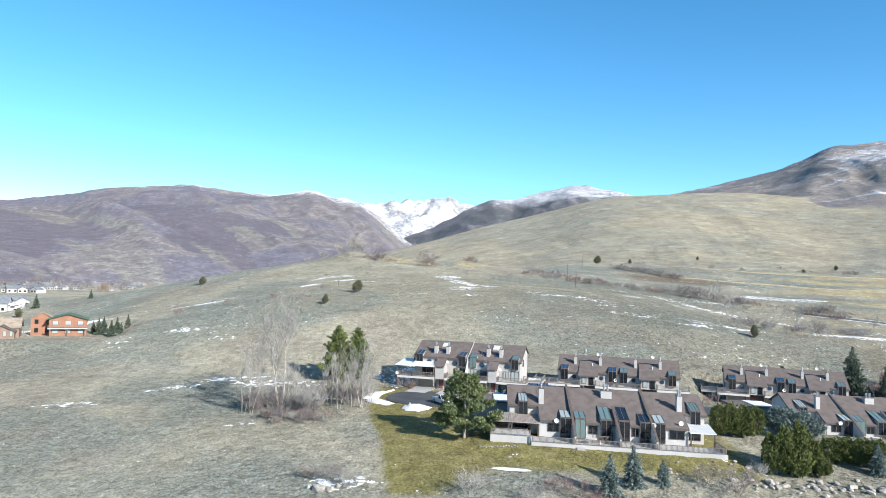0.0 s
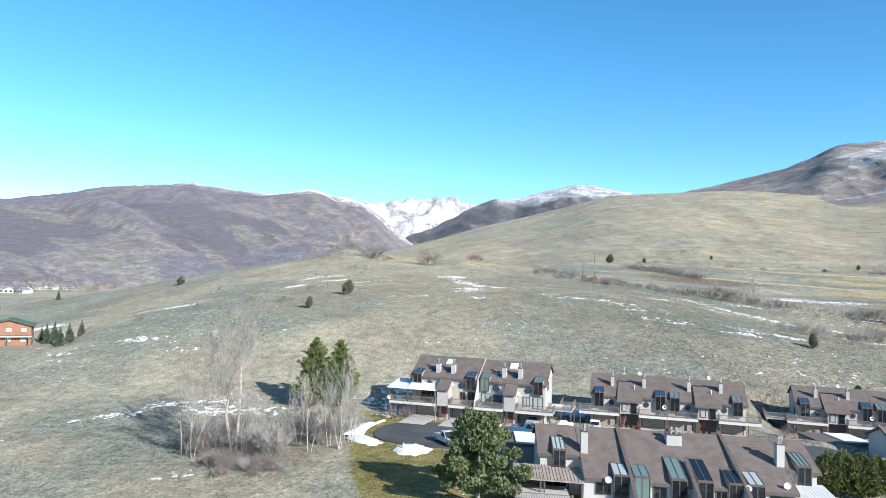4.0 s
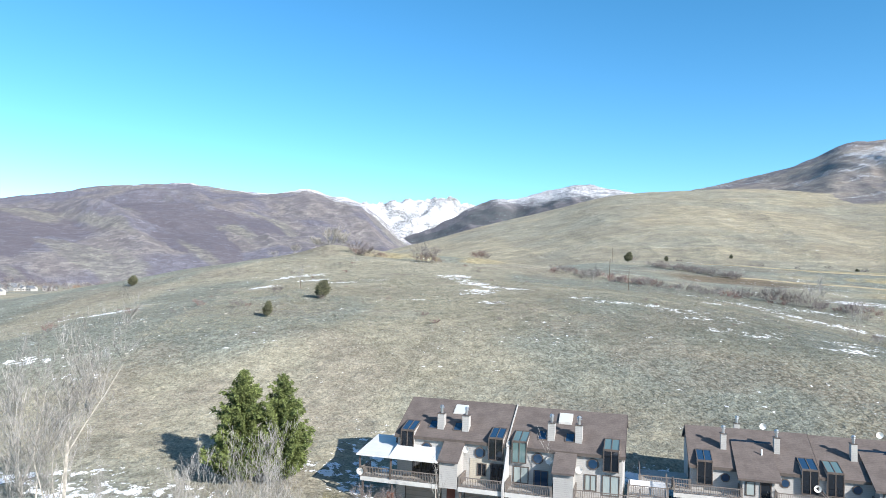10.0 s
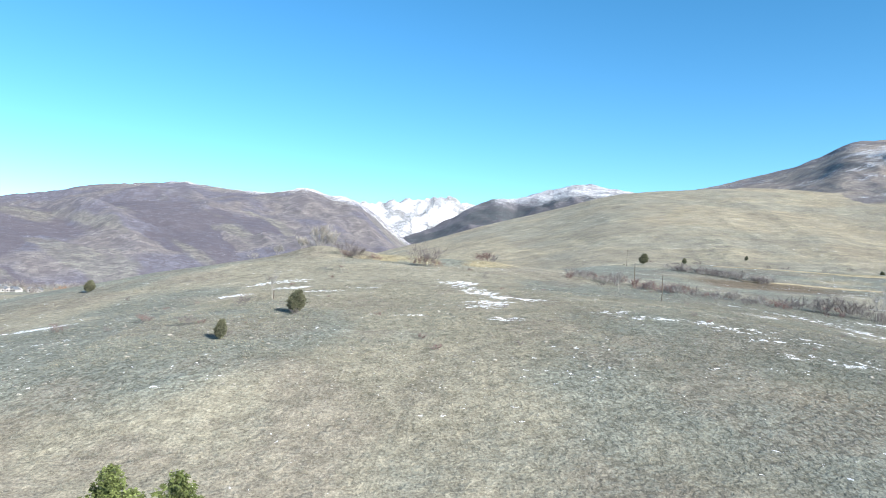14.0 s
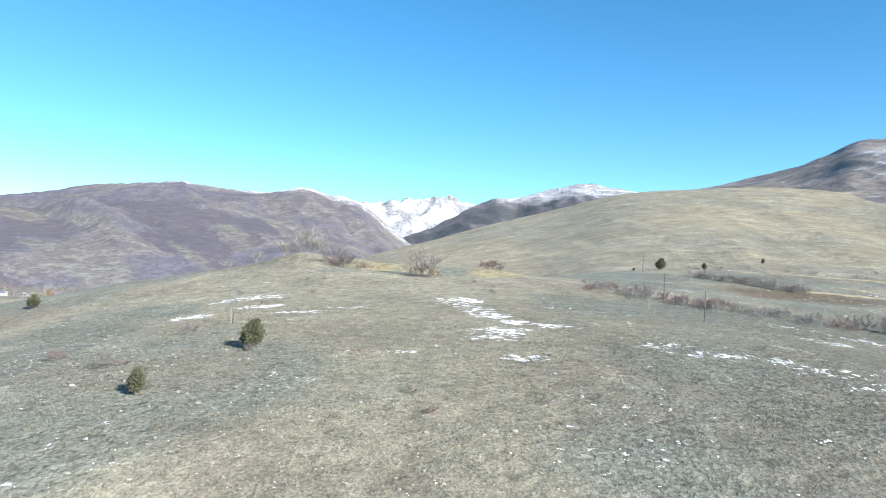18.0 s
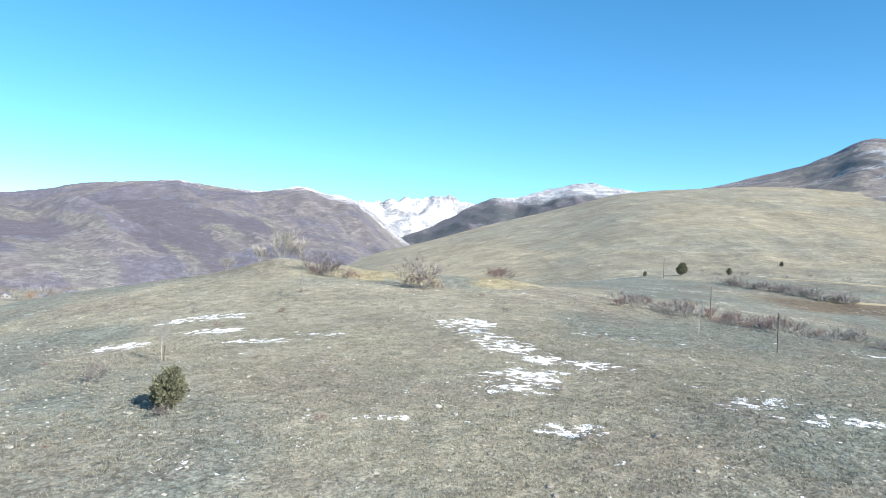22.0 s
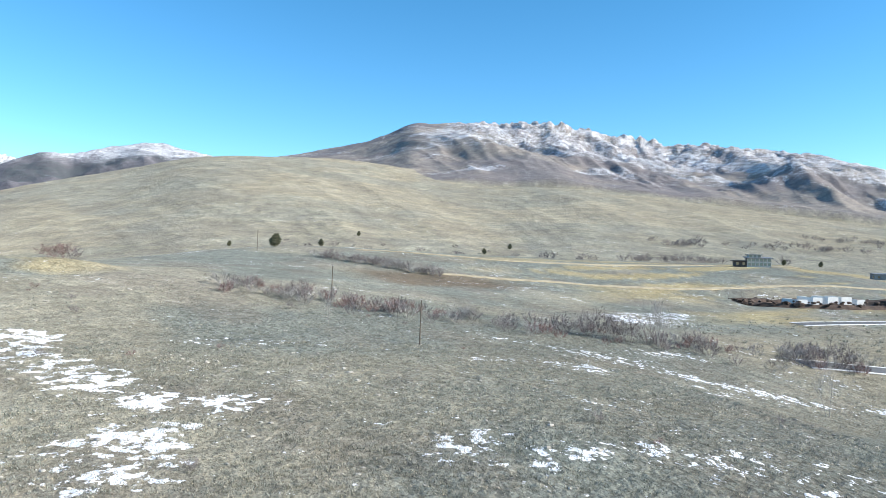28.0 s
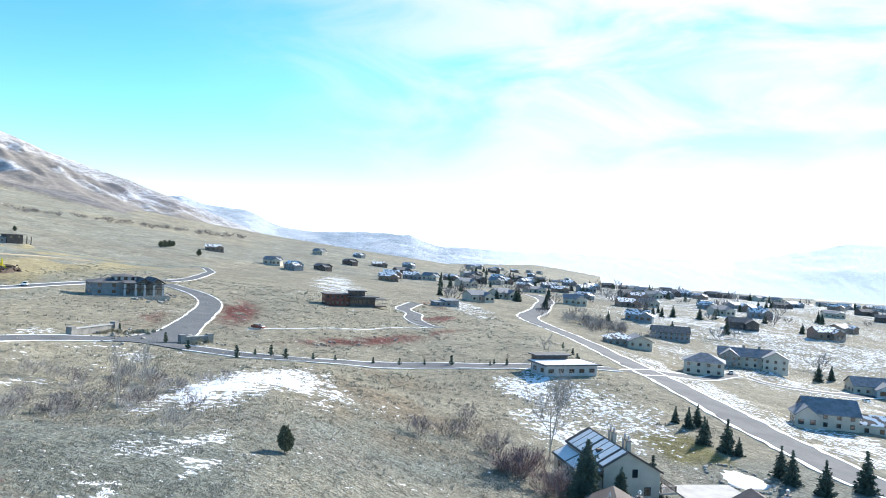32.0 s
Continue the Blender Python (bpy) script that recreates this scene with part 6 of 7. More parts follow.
def strip_mesh(name, line, lo, hi, lift, mat, thick=0.25, wave=0.0, gap=None, flare=0.0):
    """A band beside a centre line, between the offsets lo and hi, draped over the ground."""
    d = np.gradient(line, axis=0)
    d /= np.linalg.norm(d, axis=1, keepdims=True)
    side = np.stack([-d[:, 1], d[:, 0]], 1)
    n = len(line)
    jit = np.stack([fbm(line[:, 0] / 4 + 9 * k, line[:, 1] / 4, 2, 70 + k) - 0.5 for k in range(2)], 1) * wave
    mids = np.linspace(0, 1, 3)
    grow = 1 + flare * np.exp(-np.arange(n) / 9.0)
    mid = (lo + hi) / 2
    lo, hi = lo + mid * (grow - 1) if lo * hi > 0 else lo * grow, hi + mid * (grow - 1) if lo * hi > 0 else hi * grow
    rows = [line + side * ((lo + jit[:, 0]) * (1 - m) + (hi + jit[:, 1]) * m)[:, None] for m in mids]
    k = np.ones(5) / 5
    zs = [np.convolve(np.pad(height(r[:, 0], r[:, 1]), 2, mode="edge"), k, mode="valid") + lift for r in rows]
    v = np.concatenate([np.column_stack([r, q]) for r, q in zip(rows, zs)] + [np.column_stack([rows[0], zs[0] - thick]), np.column_stack([rows[-1], zs[-1] - thick])])
    i = np.arange(n - 1)
    if gap:
        i = i[np.hypot(rows[1][:-1, 0] - gap[0], rows[1][:-1, 1] - gap[1]) > gap[2]]
    q = lambda a, b: np.stack([a * n + i, a * n + i + 1, b * n + i + 1, b * n + i], 1)
    f = np.concatenate([q(0, 1), q(1, 2), q(3, 0), q(2, 4)])
    return quick_mesh(name, v, f, mat)


def road(name, pts, width, mat, label, kerb=None, lift=0.16, wave=0.6, kw=0.7, gap=None, flare=0.0):
    line = smooth_line(pts)
    r = tagged(new(name, strip_mesh(name, line, -width / 2, width / 2, lift, mat, 0.6, flare=flare)), label, "road", kind="structure")
    if kerb:
        for s in (-1, 1):
            a, b = sorted((s * (width / 2 - 0.02), s * (width / 2 + kw)))
            part("kerb", strip_mesh("kerb", line, a, b, lift + 0.05, kerb, 0.16, wave, gap, flare), None, r, "snow-lined kerb")
    return r


road("road_main", [(70, 70), (92, 87), (119, 96.5), (142, 95.9), (162, 96.3), (190, 95), (215, 93.5), (257, 91), (308, 86.5), (352, 86), (390, 87.5), (423, 81), (465, 62), (498, 49), (535, 36), (558, 27), (590, 18), (616, 14), (650, 12)], 12.0, asphalt_old, "worn grey road running down past snowy verges", snow_mat, kw=1.2, wave=1.8)
road("road_side", [(222, 103), (246, 70), (272, 32), (268, 8), (275, -30), (310, -90), (380, -150)], 7.5, asphalt_old, "side street between the large houses", snow_mat, kw=1.0)
road("road_new", [(150, 290), (176, 279), (190, 268), (196, 256), (193, 240), (186, 226), (186, 212), (195, 197), (207, 175), (214, 152), (217, 132), (222, 108)], 6.4, asphalt_old, "new estate road with snow-lined kerbs", snow_mat, 0.2, 0.8, 0.6, gap=(198, 253, 11))
road("road_bend", [(196, 254), (215, 250), (240, 251), (270, 252), (300, 254), (325, 260), (345, 270), (358, 279), (368, 287)], 9.0, asphalt_old, "curving estate road with snow-lined kerbs", snow_mat, 0.24, 1.0, 0.6, gap=(196, 254, 9), flare=0.7)
road("road_upper", [(382, 290), (402, 284), (441, 284), (480, 286), (516, 289), (556, 297), (585, 305), (595, 317)], 5.5, asphalt_old, "upper estate road seen over the rise", snow_mat, 0.2, 0.8, 0.5)
road("road_drive", [(366, 290), (343, 303), (308, 316), (279, 324), (250, 329), (226, 333)], 5.0, asphalt_old, "private drive edged with snow", snow_mat, 0.2)
road("road_loop", [(296, 158), (304, 164), (322, 166), (345, 163), (368, 166), (395, 160), (425, 152)], 7.5, asphalt_old, "short loop road with snow-lined kerbs", snow_mat, 0.2)
road("trail_1", [(240, 232), (250, 216), (262, 206), (270, 192), (284, 180), (292, 166), (300, 160)], 1.0, snow_mat, "narrow trail still under snow", None, 0.12)
road("trail_2", [(135, 432), (190, 420), (250, 405), (320, 395), (390, 372), (450, 350)], 4.0, track, "pale dirt track across the slope", None, 0.3)
road("trail_3", [(150, 505), (220, 480), (300, 470), (370, 462), (420, 440)], 4.5, track, "pale dirt track below the cut slope", None, 0.3)


def flat_shape(name, outline, z, mat, thick=0.3):
    n = len(outline)
    v = [(x, y, z) for x, y in outline] + [(x, y, z - thick) for x, y in outline]
    f = [tuple(range(n)), tuple(range(2 * n - 1, n - 1, -1))] + [(k, (k + 1) % n, n + (k + 1) % n, n + k) for k in range(n)]
    return mesh(name, v, f, mat)


def rounded(pts, cuts=3):
    for _ in range(cuts):
        pts = [q for (a, b), (c, d) in zip(pts, pts[1:] + pts[:1]) for q in ((a * 0.75 + c * 0.25, b * 0.75 + d * 0.25), (a * 0.25 + c * 0.75, b * 0.25 + d * 0.75))]
    return pts


court = tagged(new("road_court", flat_shape("road_court", rounded([(-10, 136), (-10.5, 143), (-7, 149.5), (5, 148.8), (22, 145.6), (46, 140.8), (60, 141), (60, 132), (40, 131), (22, 135), (6, 131), (-4, 132)]), 6.93, asphalt)), "dark asphalt cul-de-sac before the garages", "road", kind="structure")
for u0, u1, vn in ((0.9, 5.4, -14.2), (7.6, 12.1, -14.0), (12.6, 17.1, -13.8), (19.4, 23.9, -13.6)):
    d = tagged(new("driveway", mesh("driveway", *box(u0, u1, vn, -5.9, -0.3, 0.10), concrete)), "pale concrete drive up to a garage", "driveway", kind="structure")
    d.matrix_world = pose(-4.0, 162.1, 6.85, 0, 0, -16.2)
for base in (pose(27.8, 162.9, 6.05, 0, 0, -14.6), pose(69.0, 171.5, 3.9, 0, 0, -18)):
    for u0, u1 in ((0.4, 5.0), (8.6, 17.4), (21.3, 25.6)):
        d = tagged(new("driveway", mesh("driveway", *box(u0, u1, -13.0, -5.9, -0.3, 0.10), concrete)), "pale concrete drive up to a garage", "driveway", kind="structure")
        d.matrix_world = base
d = tagged(new("driveway", mesh("driveway", *box(108, 115, 132, 144, 4.4, 5.05), concrete)), "pale concrete yard beside the end townhouse", "driveway", kind="structure")


def snow_heap(outline, z, h, seed, label="heap of old ploughed snow"):
    """A low heap with a ragged edge, domed towards its middle."""
    rng = random.Random(seed)
    pts = rounded(outline, 2)
    c = (sum(p[0] for p in pts) / len(pts), sum(p[1] for p in pts) / len(pts))
    rings = []
    for k, (q, zz) in enumerate(((1.0, -0.1), (0.96, 0.35), (0.75, 0.75), (0.45, 0.95), (0.15, 1.0))):
        rings.append([(c[0] + (x - c[0]) * q * rng.uniform(0.80, 1.12), c[1] + (y - c[1]) * q * rng.uniform(0.80, 1.12), z + h * zz * rng.uniform(0.75, 1.15)) for x, y in pts])
    n = len(pts)
    v = [p for r in rings for p in r] + [(c[0], c[1], z + h)]
    f = [(k * n + i, k * n + (i + 1) % n, (k + 1) * n + (i + 1) % n, (k + 1) * n + i) for k in range(4) for i in range(n)] + [(4 * n + i, 4 * n + (i + 1) % n, 5 * n) for i in range(n)]
    return tagged(new("snow_heap", mesh("snow_heap", v, f, snow_mat, True)), label, "snow", "snow heaps")


snow_heap([(-15.2, 138), (-15.4, 143), (-13, 147), (-9.6, 151.3), (-8.6, 150.6), (-10.8, 146), (-11.8, 142), (-11.6, 138)], 6.75, 0.35, 1)
snow_heap([(-15, 139), (-11.6, 139), (-8.2, 134.4), (-8.6, 132.0), (-12, 133)], 6.7, 0.35, 2)
snow_heap([(-6.6, 132.8), (-3.8, 134.6), (-1.0, 131.6), (-1.6, 128.8), (-4.4, 127.6), (-6.6, 129.6)], 6.6, 0.6, 3)
snow_heap([(19.2, 152.6), (22, 153), (22.6, 150), (20.4, 148.6), (18.8, 150)], 6.7, 0.9, 4, "dirty snow heap between the drives")
snow_heap([(-9.5, 153.2), (-8.6, 153.4), (-8.5, 152.6), (-9.4, 152.4)], 6.9, 0.15, 5)
snow_heap([(61, 152), (66, 153.5), (70, 152), (68, 149.5), (62, 149.6)], 4.6, 0.7, 6)
snow_heap([(113, 131), (119, 132), (127, 128), (124, 123), (116, 122), (112, 126)], 4.4, 0.5, 7, "snow lying over a stone-edged garden bed")
snow_heap([(7, 98.5), (12, 98), (14, 96.6), (9, 96.4)], 4.7, 0.12, 8, "thin strip of snow on the bank")

# ---- other houses ----
def block(h, u0, u1, v0, v1, z0, z1, wall, roof, kind="gable", rise=2.2, over=0.5, faces="flr", glass=None, rows=1, gap=2.6, win=(1.2, 1.3)):
    """One volume of a house: walls, its roof and its windows."""
    uc, vc = (u0 + u1) / 2, (v0 + v1) / 2
    b = part("wall", box(u0, u1, v0, v1, z0 - 1.5, z1), wall, h)
    if kind == "flat":
        part("roof", box(u0 - over, u1 + over, v0 - over, v1 + over, z1, z1 + 0.35), roof, h)
    elif kind == "shed":
        part("roof", prism([(v0 - over, z1 + 0.2), (v1 + over, z1 + rise), (v1 + over, z1 + rise - 0.3), (v0 - over, z1 - 0.1)], u0 - over, u1 + over), roof, h)
        part("upper_wall", prism([(v0 + 0.05, z1), (v1 - 0.05, z1), (v1 - 0.05, z1 + rise - 0.35)], u0 + 0.05, u1 - 0.05), wall, h)
    elif kind == "gable":
        part("roof", prism([(v0 - over, z1 - 0.15), (vc, z1 + rise), (v1 + over, z1 - 0.15), (v1 + over, z1 - 0.4), (vc, z1 + rise - 0.28), (v0 - over, z1 - 0.4)], u0 - over, u1 + over), roof, h)
        part("gable_wall", prism([(v0 + 0.05, z1), (vc, z1 + rise - 0.32), (v1 - 0.05, z1)], u0 + 0.02, u1 - 0.02), wall, h)
    elif kind == "cross":
        part("roof", prism([(u0 - over, z1 - 0.15), (uc, z1 + rise), (u1 + over, z1 - 0.15), (u1 + over, z1 - 0.4), (uc, z1 + rise - 0.28), (u0 - over, z1 - 0.4)], v0 - over, v1 + over, "y"), roof, h)
        part("gable_wall", prism([(u0 + 0.05, z1), (uc, z1 + rise - 0.32), (u1 - 0.05, z1)], v0 + 0.02, v1 - 0.02, "y"), wall, h)
    else:
        k = min(u1 - u0, v1 - v0) / 2
        lo = [(u0 - over, v0 - over, z1 - 0.1), (u1 + over, v0 - over, z1 - 0.1), (u1 + over, v1 + over, z1 - 0.1), (u0 - over, v1 + over, z1 - 0.1)]
        hi = [(u0 + k, vc, z1 + rise), (u1 - k, vc, z1 + rise)] if u1 - u0 > v1 - v0 else [(uc, v0 + k, z1 + rise), (uc, v1 - k, z1 + rise)]
        fc = [(0, 1, 5, 4), (1, 2, 5), (2, 3, 4, 5), (3, 0, 4), (0, 3, 2, 1)] if u1 - u0 > v1 - v0 else [(0, 1, 4), (1, 2, 5, 4), (2, 3, 5), (3, 0, 4, 5), (0, 3, 2, 1)]
        part("roof", (lo + hi, fc), roof, h)
    storey = (z1 - z0) / rows
    for r in range(rows):
        zz = z0 + storey * r + storey * 0.30
        for f in faces:
            a, c = (u0, u1) if f in "fb" else (v0, v1)
            n = max(1, int((c - a - 0.8) / gap))
            for k in range(n):
                m = a + (c - a) * (k + 0.5) / n
                if f == "f":
                    window(h, m - win[0] / 2, m + win[0] / 2, zz, zz + win[1], v0, glass or glass_dark, 0)
                elif f == "b":
                    window(h, m - win[0] / 2, m + win[0] / 2, zz, zz + win[1], v1, glass or glass_dark, 0, out=1)
                else:
                    side_window(h, m - win[0] / 2, m + win[0] / 2, zz, zz + win[1], u0 if f == "l" else u1, glass or glass_dark, -1 if f == "l" else 1)
    return b


def house(label, x, y, ang, z=None):
    return thing("house", label, "house", pose(x, y, hz(x, y) if z is None else z, 0, 0, ang))


# grey mountain house on the bend: its -v side faces the flight
h = house("grey two-storey mountain house with timber gables and balconies", 303, 289, -62)
block(h, -13, 3, -6, 7, 0, 5.2, slate_wall, roof_dark, "hip", 1.6, 1.0, "flr", rows=2, gap=4)
block(h, -4, 4, -3, 5, 5.2, 7.6, stucco, roof_dark, "hip", 0.9, 1.0, "fr", gap=2.2)
for u in (3.2, 8.4):
    block(h, u, u + 5, -6.5, 5, 0, 5.4, grey_wall, roof_dark, "cross", 1.9, 0.8, "fr", glass_curtain, rows=2, gap=2.4, win=(1.7, 1.8))
for u in (-1.5, 2.6, 6.0, 9.6, 13.2):
    part("stone_column", box(u - 0.4, u + 0.4, -9.2, -8.4, -1.0, 4.6), stucco, h)
part("balcony", box(-1.8, 13.6, -9.3, -6.5, 2.7, 3.0), trim_brown, h)
railing(h, [(-1.6, -9.0), (13.4, -9.0)], 3.0, 0.9)
part("balcony_roof", prism([(-9.8, 5.2), (-6.0, 6.0), (-6.0, 5.75), (-9.8, 4.95)], -2.2, 3.0), roof_dark, h)
for u in (3.2, 8.4):
    part("gable_canopy", prism([(u - 0.8, 5.1), (u + 2.5, 7.1), (u + 5.8, 5.1), (u + 5.8, 4.85), (u + 2.5, 6.85), (u - 0.8, 4.85)], -9.9, -7.4, "y"), roof_dark, h)
    part("canopy_beam", box(u - 0.2, u + 5.2, -9.2, -8.8, 4.6, 4.85), trim_brown, h)
part("garden_wall", box(-16, 15, -12.5, -12.0, -2.0, 0.3), stone, h)
# low dark modern house
h = house("dark modern flat-roofed house with rust-red panels", 352, 193, -78)
block(h, -15, -3, -4, 5, 0, 5.6, rust_wall, roof_dark, "flat", over=0.6, faces="flr", rows=2, gap=2.2, win=(1.3, 1.5))
block(h, -3, 10, -5, 5, 0, 4.6, dark_wall, roof_dark, "flat", over=1.6, faces="fr", gap=2.0, win=(1.7, 1.9))
block(h, -2, 5, -3, 4, 4.9, 7.4, dark_wall, roof_dark, "flat", over=0.8, faces="fl", gap=1.6, win=(1.2, 1.3))
part("deck", box(8, 15, -8, -1, 0.2, 0.6), dark_wall, h)
part("carport_roof", box(9, 15.5, -7.5, 4, 3.6, 3.9), roof_dark, h)
# small garage with mono-pitch roofs further along
h = house("small grey garage with two mono-pitch roofs", 425, 134, -75)
block(h, -8, -1, -4, 4, 0, 2.6, slate_wall, blue_roof, "shed", 0.8, 0.8, "f")
block(h, -1, 8, -3, 5, 0, 3.6, slate_wall, blue_roof, "shed", 1.0, 0.8, "f", gap=4)
# pale house with a curved-looking glazed front on the cut slope
h = house("pale modern house with glazed front above a dug bank", 385, 452, -50)
block(h, -8, -1, -3, 5, 0, 3.6, dark_wall, roof_dark, "flat", over=1.2, faces="f", gap=2.2, win=(1.6, 1.8))
block(h, -1, 12, -5, 6, 0, 5.2, trim_white, blue_roof, "shed", 1.2, 1.0, "flr", glass_teal, 2, 2.0, (1.5, 1.7))
block(h, 0, 7, -2, 6, 5.2, 7.2, trim_white, blue_roof, "flat", over=0.9, faces="f", glass=glass_teal, gap=1.6)
h = house("slate-grey house with open deck frame on the slope", 470, 408, -48)
block(h, -12, 2, -4, 5, 0, 3.4, slate_wall, blue_roof, "shed", 0.9, 0.6, "flr", gap=4)
block(h, 2, 11, -5, 5, 0, 5.4, dark_wall, roof_dark, "flat", over=0.6, faces="flr", rows=2, gap=2.8)
for u in (13.5, 16):
    part("deck_post", box(u, u + 0.4, -4, -3.6, -0.5, 4.6), dark_wall, h)
part("deck", box(11, 16.5, -4.2, 4, 2.3, 2.6), dark_wall, h)
# flat-roofed house by the main road
h = house("low modern house with flat snowy roof by the road", 206, 132, -78)
block(h, -9, 9, -4, 5, 0, 3.2, stucco, roof_dark, "flat", over=1.0, faces="flr", gap=3, win=(1.8, 1.2))
part("roof_snow", box(-9.6, 8.6, -4.6, 5.4, 3.56, 3.66), snow_mat, h)
block(h, -7, 4, 5.2, 9, 1.0, 4.8, dark_wall, roof_dark, "flat", over=0.8, faces="f", gap=3)
# large houses right of the main road
h = house("large tan house with blue-grey hipped roof", 274, 44, -120)
block(h, -10, 6, -6, 7, 0, 5.4, siding_tan, blue_roof, "hip", 3.2, 0.7, "flr", rows=2, gap=3.4)
h = house("large tan house with cross gables and stone base", 316, -4, -120)
block(h, -16, 10, -6, 7, 0, 5.6, siding_tan, blue_roof, "gable", 3.4, 0.7, "flr", rows=2, gap=3.2)
block(h, -15, -7, -10, -2, 0, 5.8, grey_wall, blue_roof, "cross", 3.0, 0.6, "flr", rows=2, gap=2.6)
block(h, 4, 15, -10, 0, 0, 6.0, siding_tan, blue_roof, "cross", 3.2, 0.6, "flr", rows=2, gap=2.8)
for u in (-5, 2):
    chimney(h, u, u + 1.2, 0, 1.2, 5, 10.2, 1, grey_wall)
h = house("tan house with steep blue-grey roof above the snow", 182, 58, -115)
block(h, -8, 6, -5, 6, 0, 4.6, siding_tan, blue_roof, "gable", 3.6, 0.6, "flr", rows=2, gap=3)
block(h, -11, -5, -7, 1, 0, 4.0, siding_tan, blue_roof, "cross", 2.6, 0.5, "flr", gap=2.2, win=(1.5, 1.5))
block(h, 6.2, 14, -4, 4, -1, 2.6, siding_tan, roof_snowy, "gable", 2.0, 0.5, "fr", gap=3)
h = house("tan house with pale garage doors facing the yard", 284, -44, -110)
block(h, -10, 9, -6, 6, 0, 4.4, siding_tan, blue_roof, "gable", 3.4, 0.6, "flr", gap=3.4)
block(h, -2, 8, -10, 0, 0, 3.6, stucco, blue_roof, "cross", 2.8, 0.6, "f", gap=3.4, win=(2.6, 2.0))
h = house("brown house with blue-grey gables across the road", 338, 54, -100)
block(h, -10, 4, -5, 6, 0, 3.8, grey_wall, roof_snowy, "hip", 2.6, 0.7, "fl", gap=3)
block(h, 0, 12, -8, 4, 0, 3.4, siding_tan, blue_roof, "cross", 2.8, 0.7, "fr", gap=3)
h = house("dark slate house with dormer windows", 400, -4, -110)
block(h, -12, 10, -6, 6, 0, 4.6, slate_wall, roof_dark, "gable", 3.4, 0.6, "fl", rows=2, gap=3)
# houses at the foot of the western slope
h = house("orange stucco house with brown gable roof", -129.2, 222.7, 26, 9.6)
h.scale = (0.87, 0.87, 0.87)
block(h, 0, 7, -5, 5, 0, 6.2, orange_wall, tan_roof, "cross", 2.2, 0.5, "fr", rows=2, gap=3, win=(1.3, 1.6))
h = house("low brown house with broad tan roof and glazed porch", -129.6, 210.5, 26, 9.6)
h.scale = (0.87, 0.87, 0.87)
block(h, -12, 4, -3, 6, 0, 3.6, brown_wall, tan_roof, "gable", 3.0, 0.6, "fr", gap=3)
block(h, -4.5, 3, -7, -2, 0, 2.6, brown_wall, roofing, "cross", 1.9, 0.5, "f", glass_curtain, gap=1.5, win=(1.0, 1.8))
h = house("orange house with green gable trim and long balcony", -118.1, 223.6, 26, 9.6)
h.scale = (0.87, 0.87, 0.87)
block(h, -6, 6, -5, 5, 0, 6.2, orange_wall, green_trim, "cross", 1.9, 0.8, "fr", glass_curtain, 2, 2.9, (1.9, 1.5))
part("balcony", box(-6.3, 6.3, -6.6, -5.0, 2.6, 2.9), trim_white, h)
railing(h, [(-6.2, -6.5), (6.2, -6.5)], 2.9, 0.9)
for u in (-5.5, 0, 5.6):
    part("post", box(u - 0.15, u + 0.15, -6.6, -6.3, -0.5, 2.6), brown_wall, h)
h = house("white house with grey roof in the valley", -214, 334, 20)
block(h, -10, 8, -5, 5, 0, 5.0, trim_white, blue_roof, "gable", 3.0, 0.5, "fr", gap=3.2)
block(h, 8.1, 14, -4, 4, 0, 3.4, trim_white, roof_snowy, "gable", 2.0, 0.5, "f")

# ---- the estate on the slope and the town in the valley ----
def town_house(label, wall, roof, kind, seed):
    h = house(label, 0, 0, 0, 0)
    block(h, -9, 7, -5, 6, 0, 5.2, wall, roof, kind, 3.0, 0.7, "f", gap=4.6, win=(1.9, 1.7))
    block(h, 1, 10, -8, 0, 0, 4.6, wall, roof, "cross", 2.6, 0.6, "f", gap=3.2, win=(2.2, 1.8))
    return h


kinds = [town_house("brown mountain house on the estate slope", brown_wall, roof_snowy, "gable", 1), town_house("grey mountain house on the estate slope", slate_wall, roof_snowy, "gable", 2),
         town_house("tan house on the estate slope", siding_tan, blue_roof, "gable", 3), town_house("dark timber house on the estate slope", dark_wall, roof_dark, "gable", 4)]
spots = [(733, 140), (745, 118), (771, 93), (793, 37), (815, 62), (900, -53), (984, 10), (746, 212), (792, 331), (700, 240), (730, 262), (880, 180), (940, 140), (1020, 90), (690, 70), (905, 20), (850, -10), (820, -60), (980, -80), (1060, -20), (660, 150), (1100, 160), (1010, 220), (840, 120)]
rng = random.Random(11)
while len(spots) < 150:
    a, d = radians(rng.uniform(101, 132)), rng.uniform(480, 2100)
    x, y = d * math.sin(a), 205 + d * math.cos(a)
    if all((x - p) ** 2 + (y - q) ** 2 > 34**2 for p, q in spots) and not (430 < d < 640 and rng.random() < 0.6):
        spots.append((x, y))
for k, (x, y) in enumerate(spots):
    src = kinds[k % 4]
    m = pose(x, y, hz(x, y) - 0.2, 0, 0, -100 + rng.uniform(-45, 45)) @ Matrix.Diagonal((1.0, 1.0, rng.uniform(0.85, 1.15), 1))
    if k < 4:
        src.matrix_world = m
    else:
        c = copy_thing(src, pose(0, 0, 0))
        c.matrix_world = m
far_village = [(-500, 825), (-515, 840), (-478, 830), (-554, 993), (-540, 1000), (-520, 1010), (-470, 1000), (-440, 1030), (-400, 1060), (-360, 1080)] + [(rng.uniform(-640, -250), rng.uniform(880, 1150)) for k in range(20)]
cottage = town_house("pale house among bare trees in the valley", siding, blue_roof, "gable", 5)
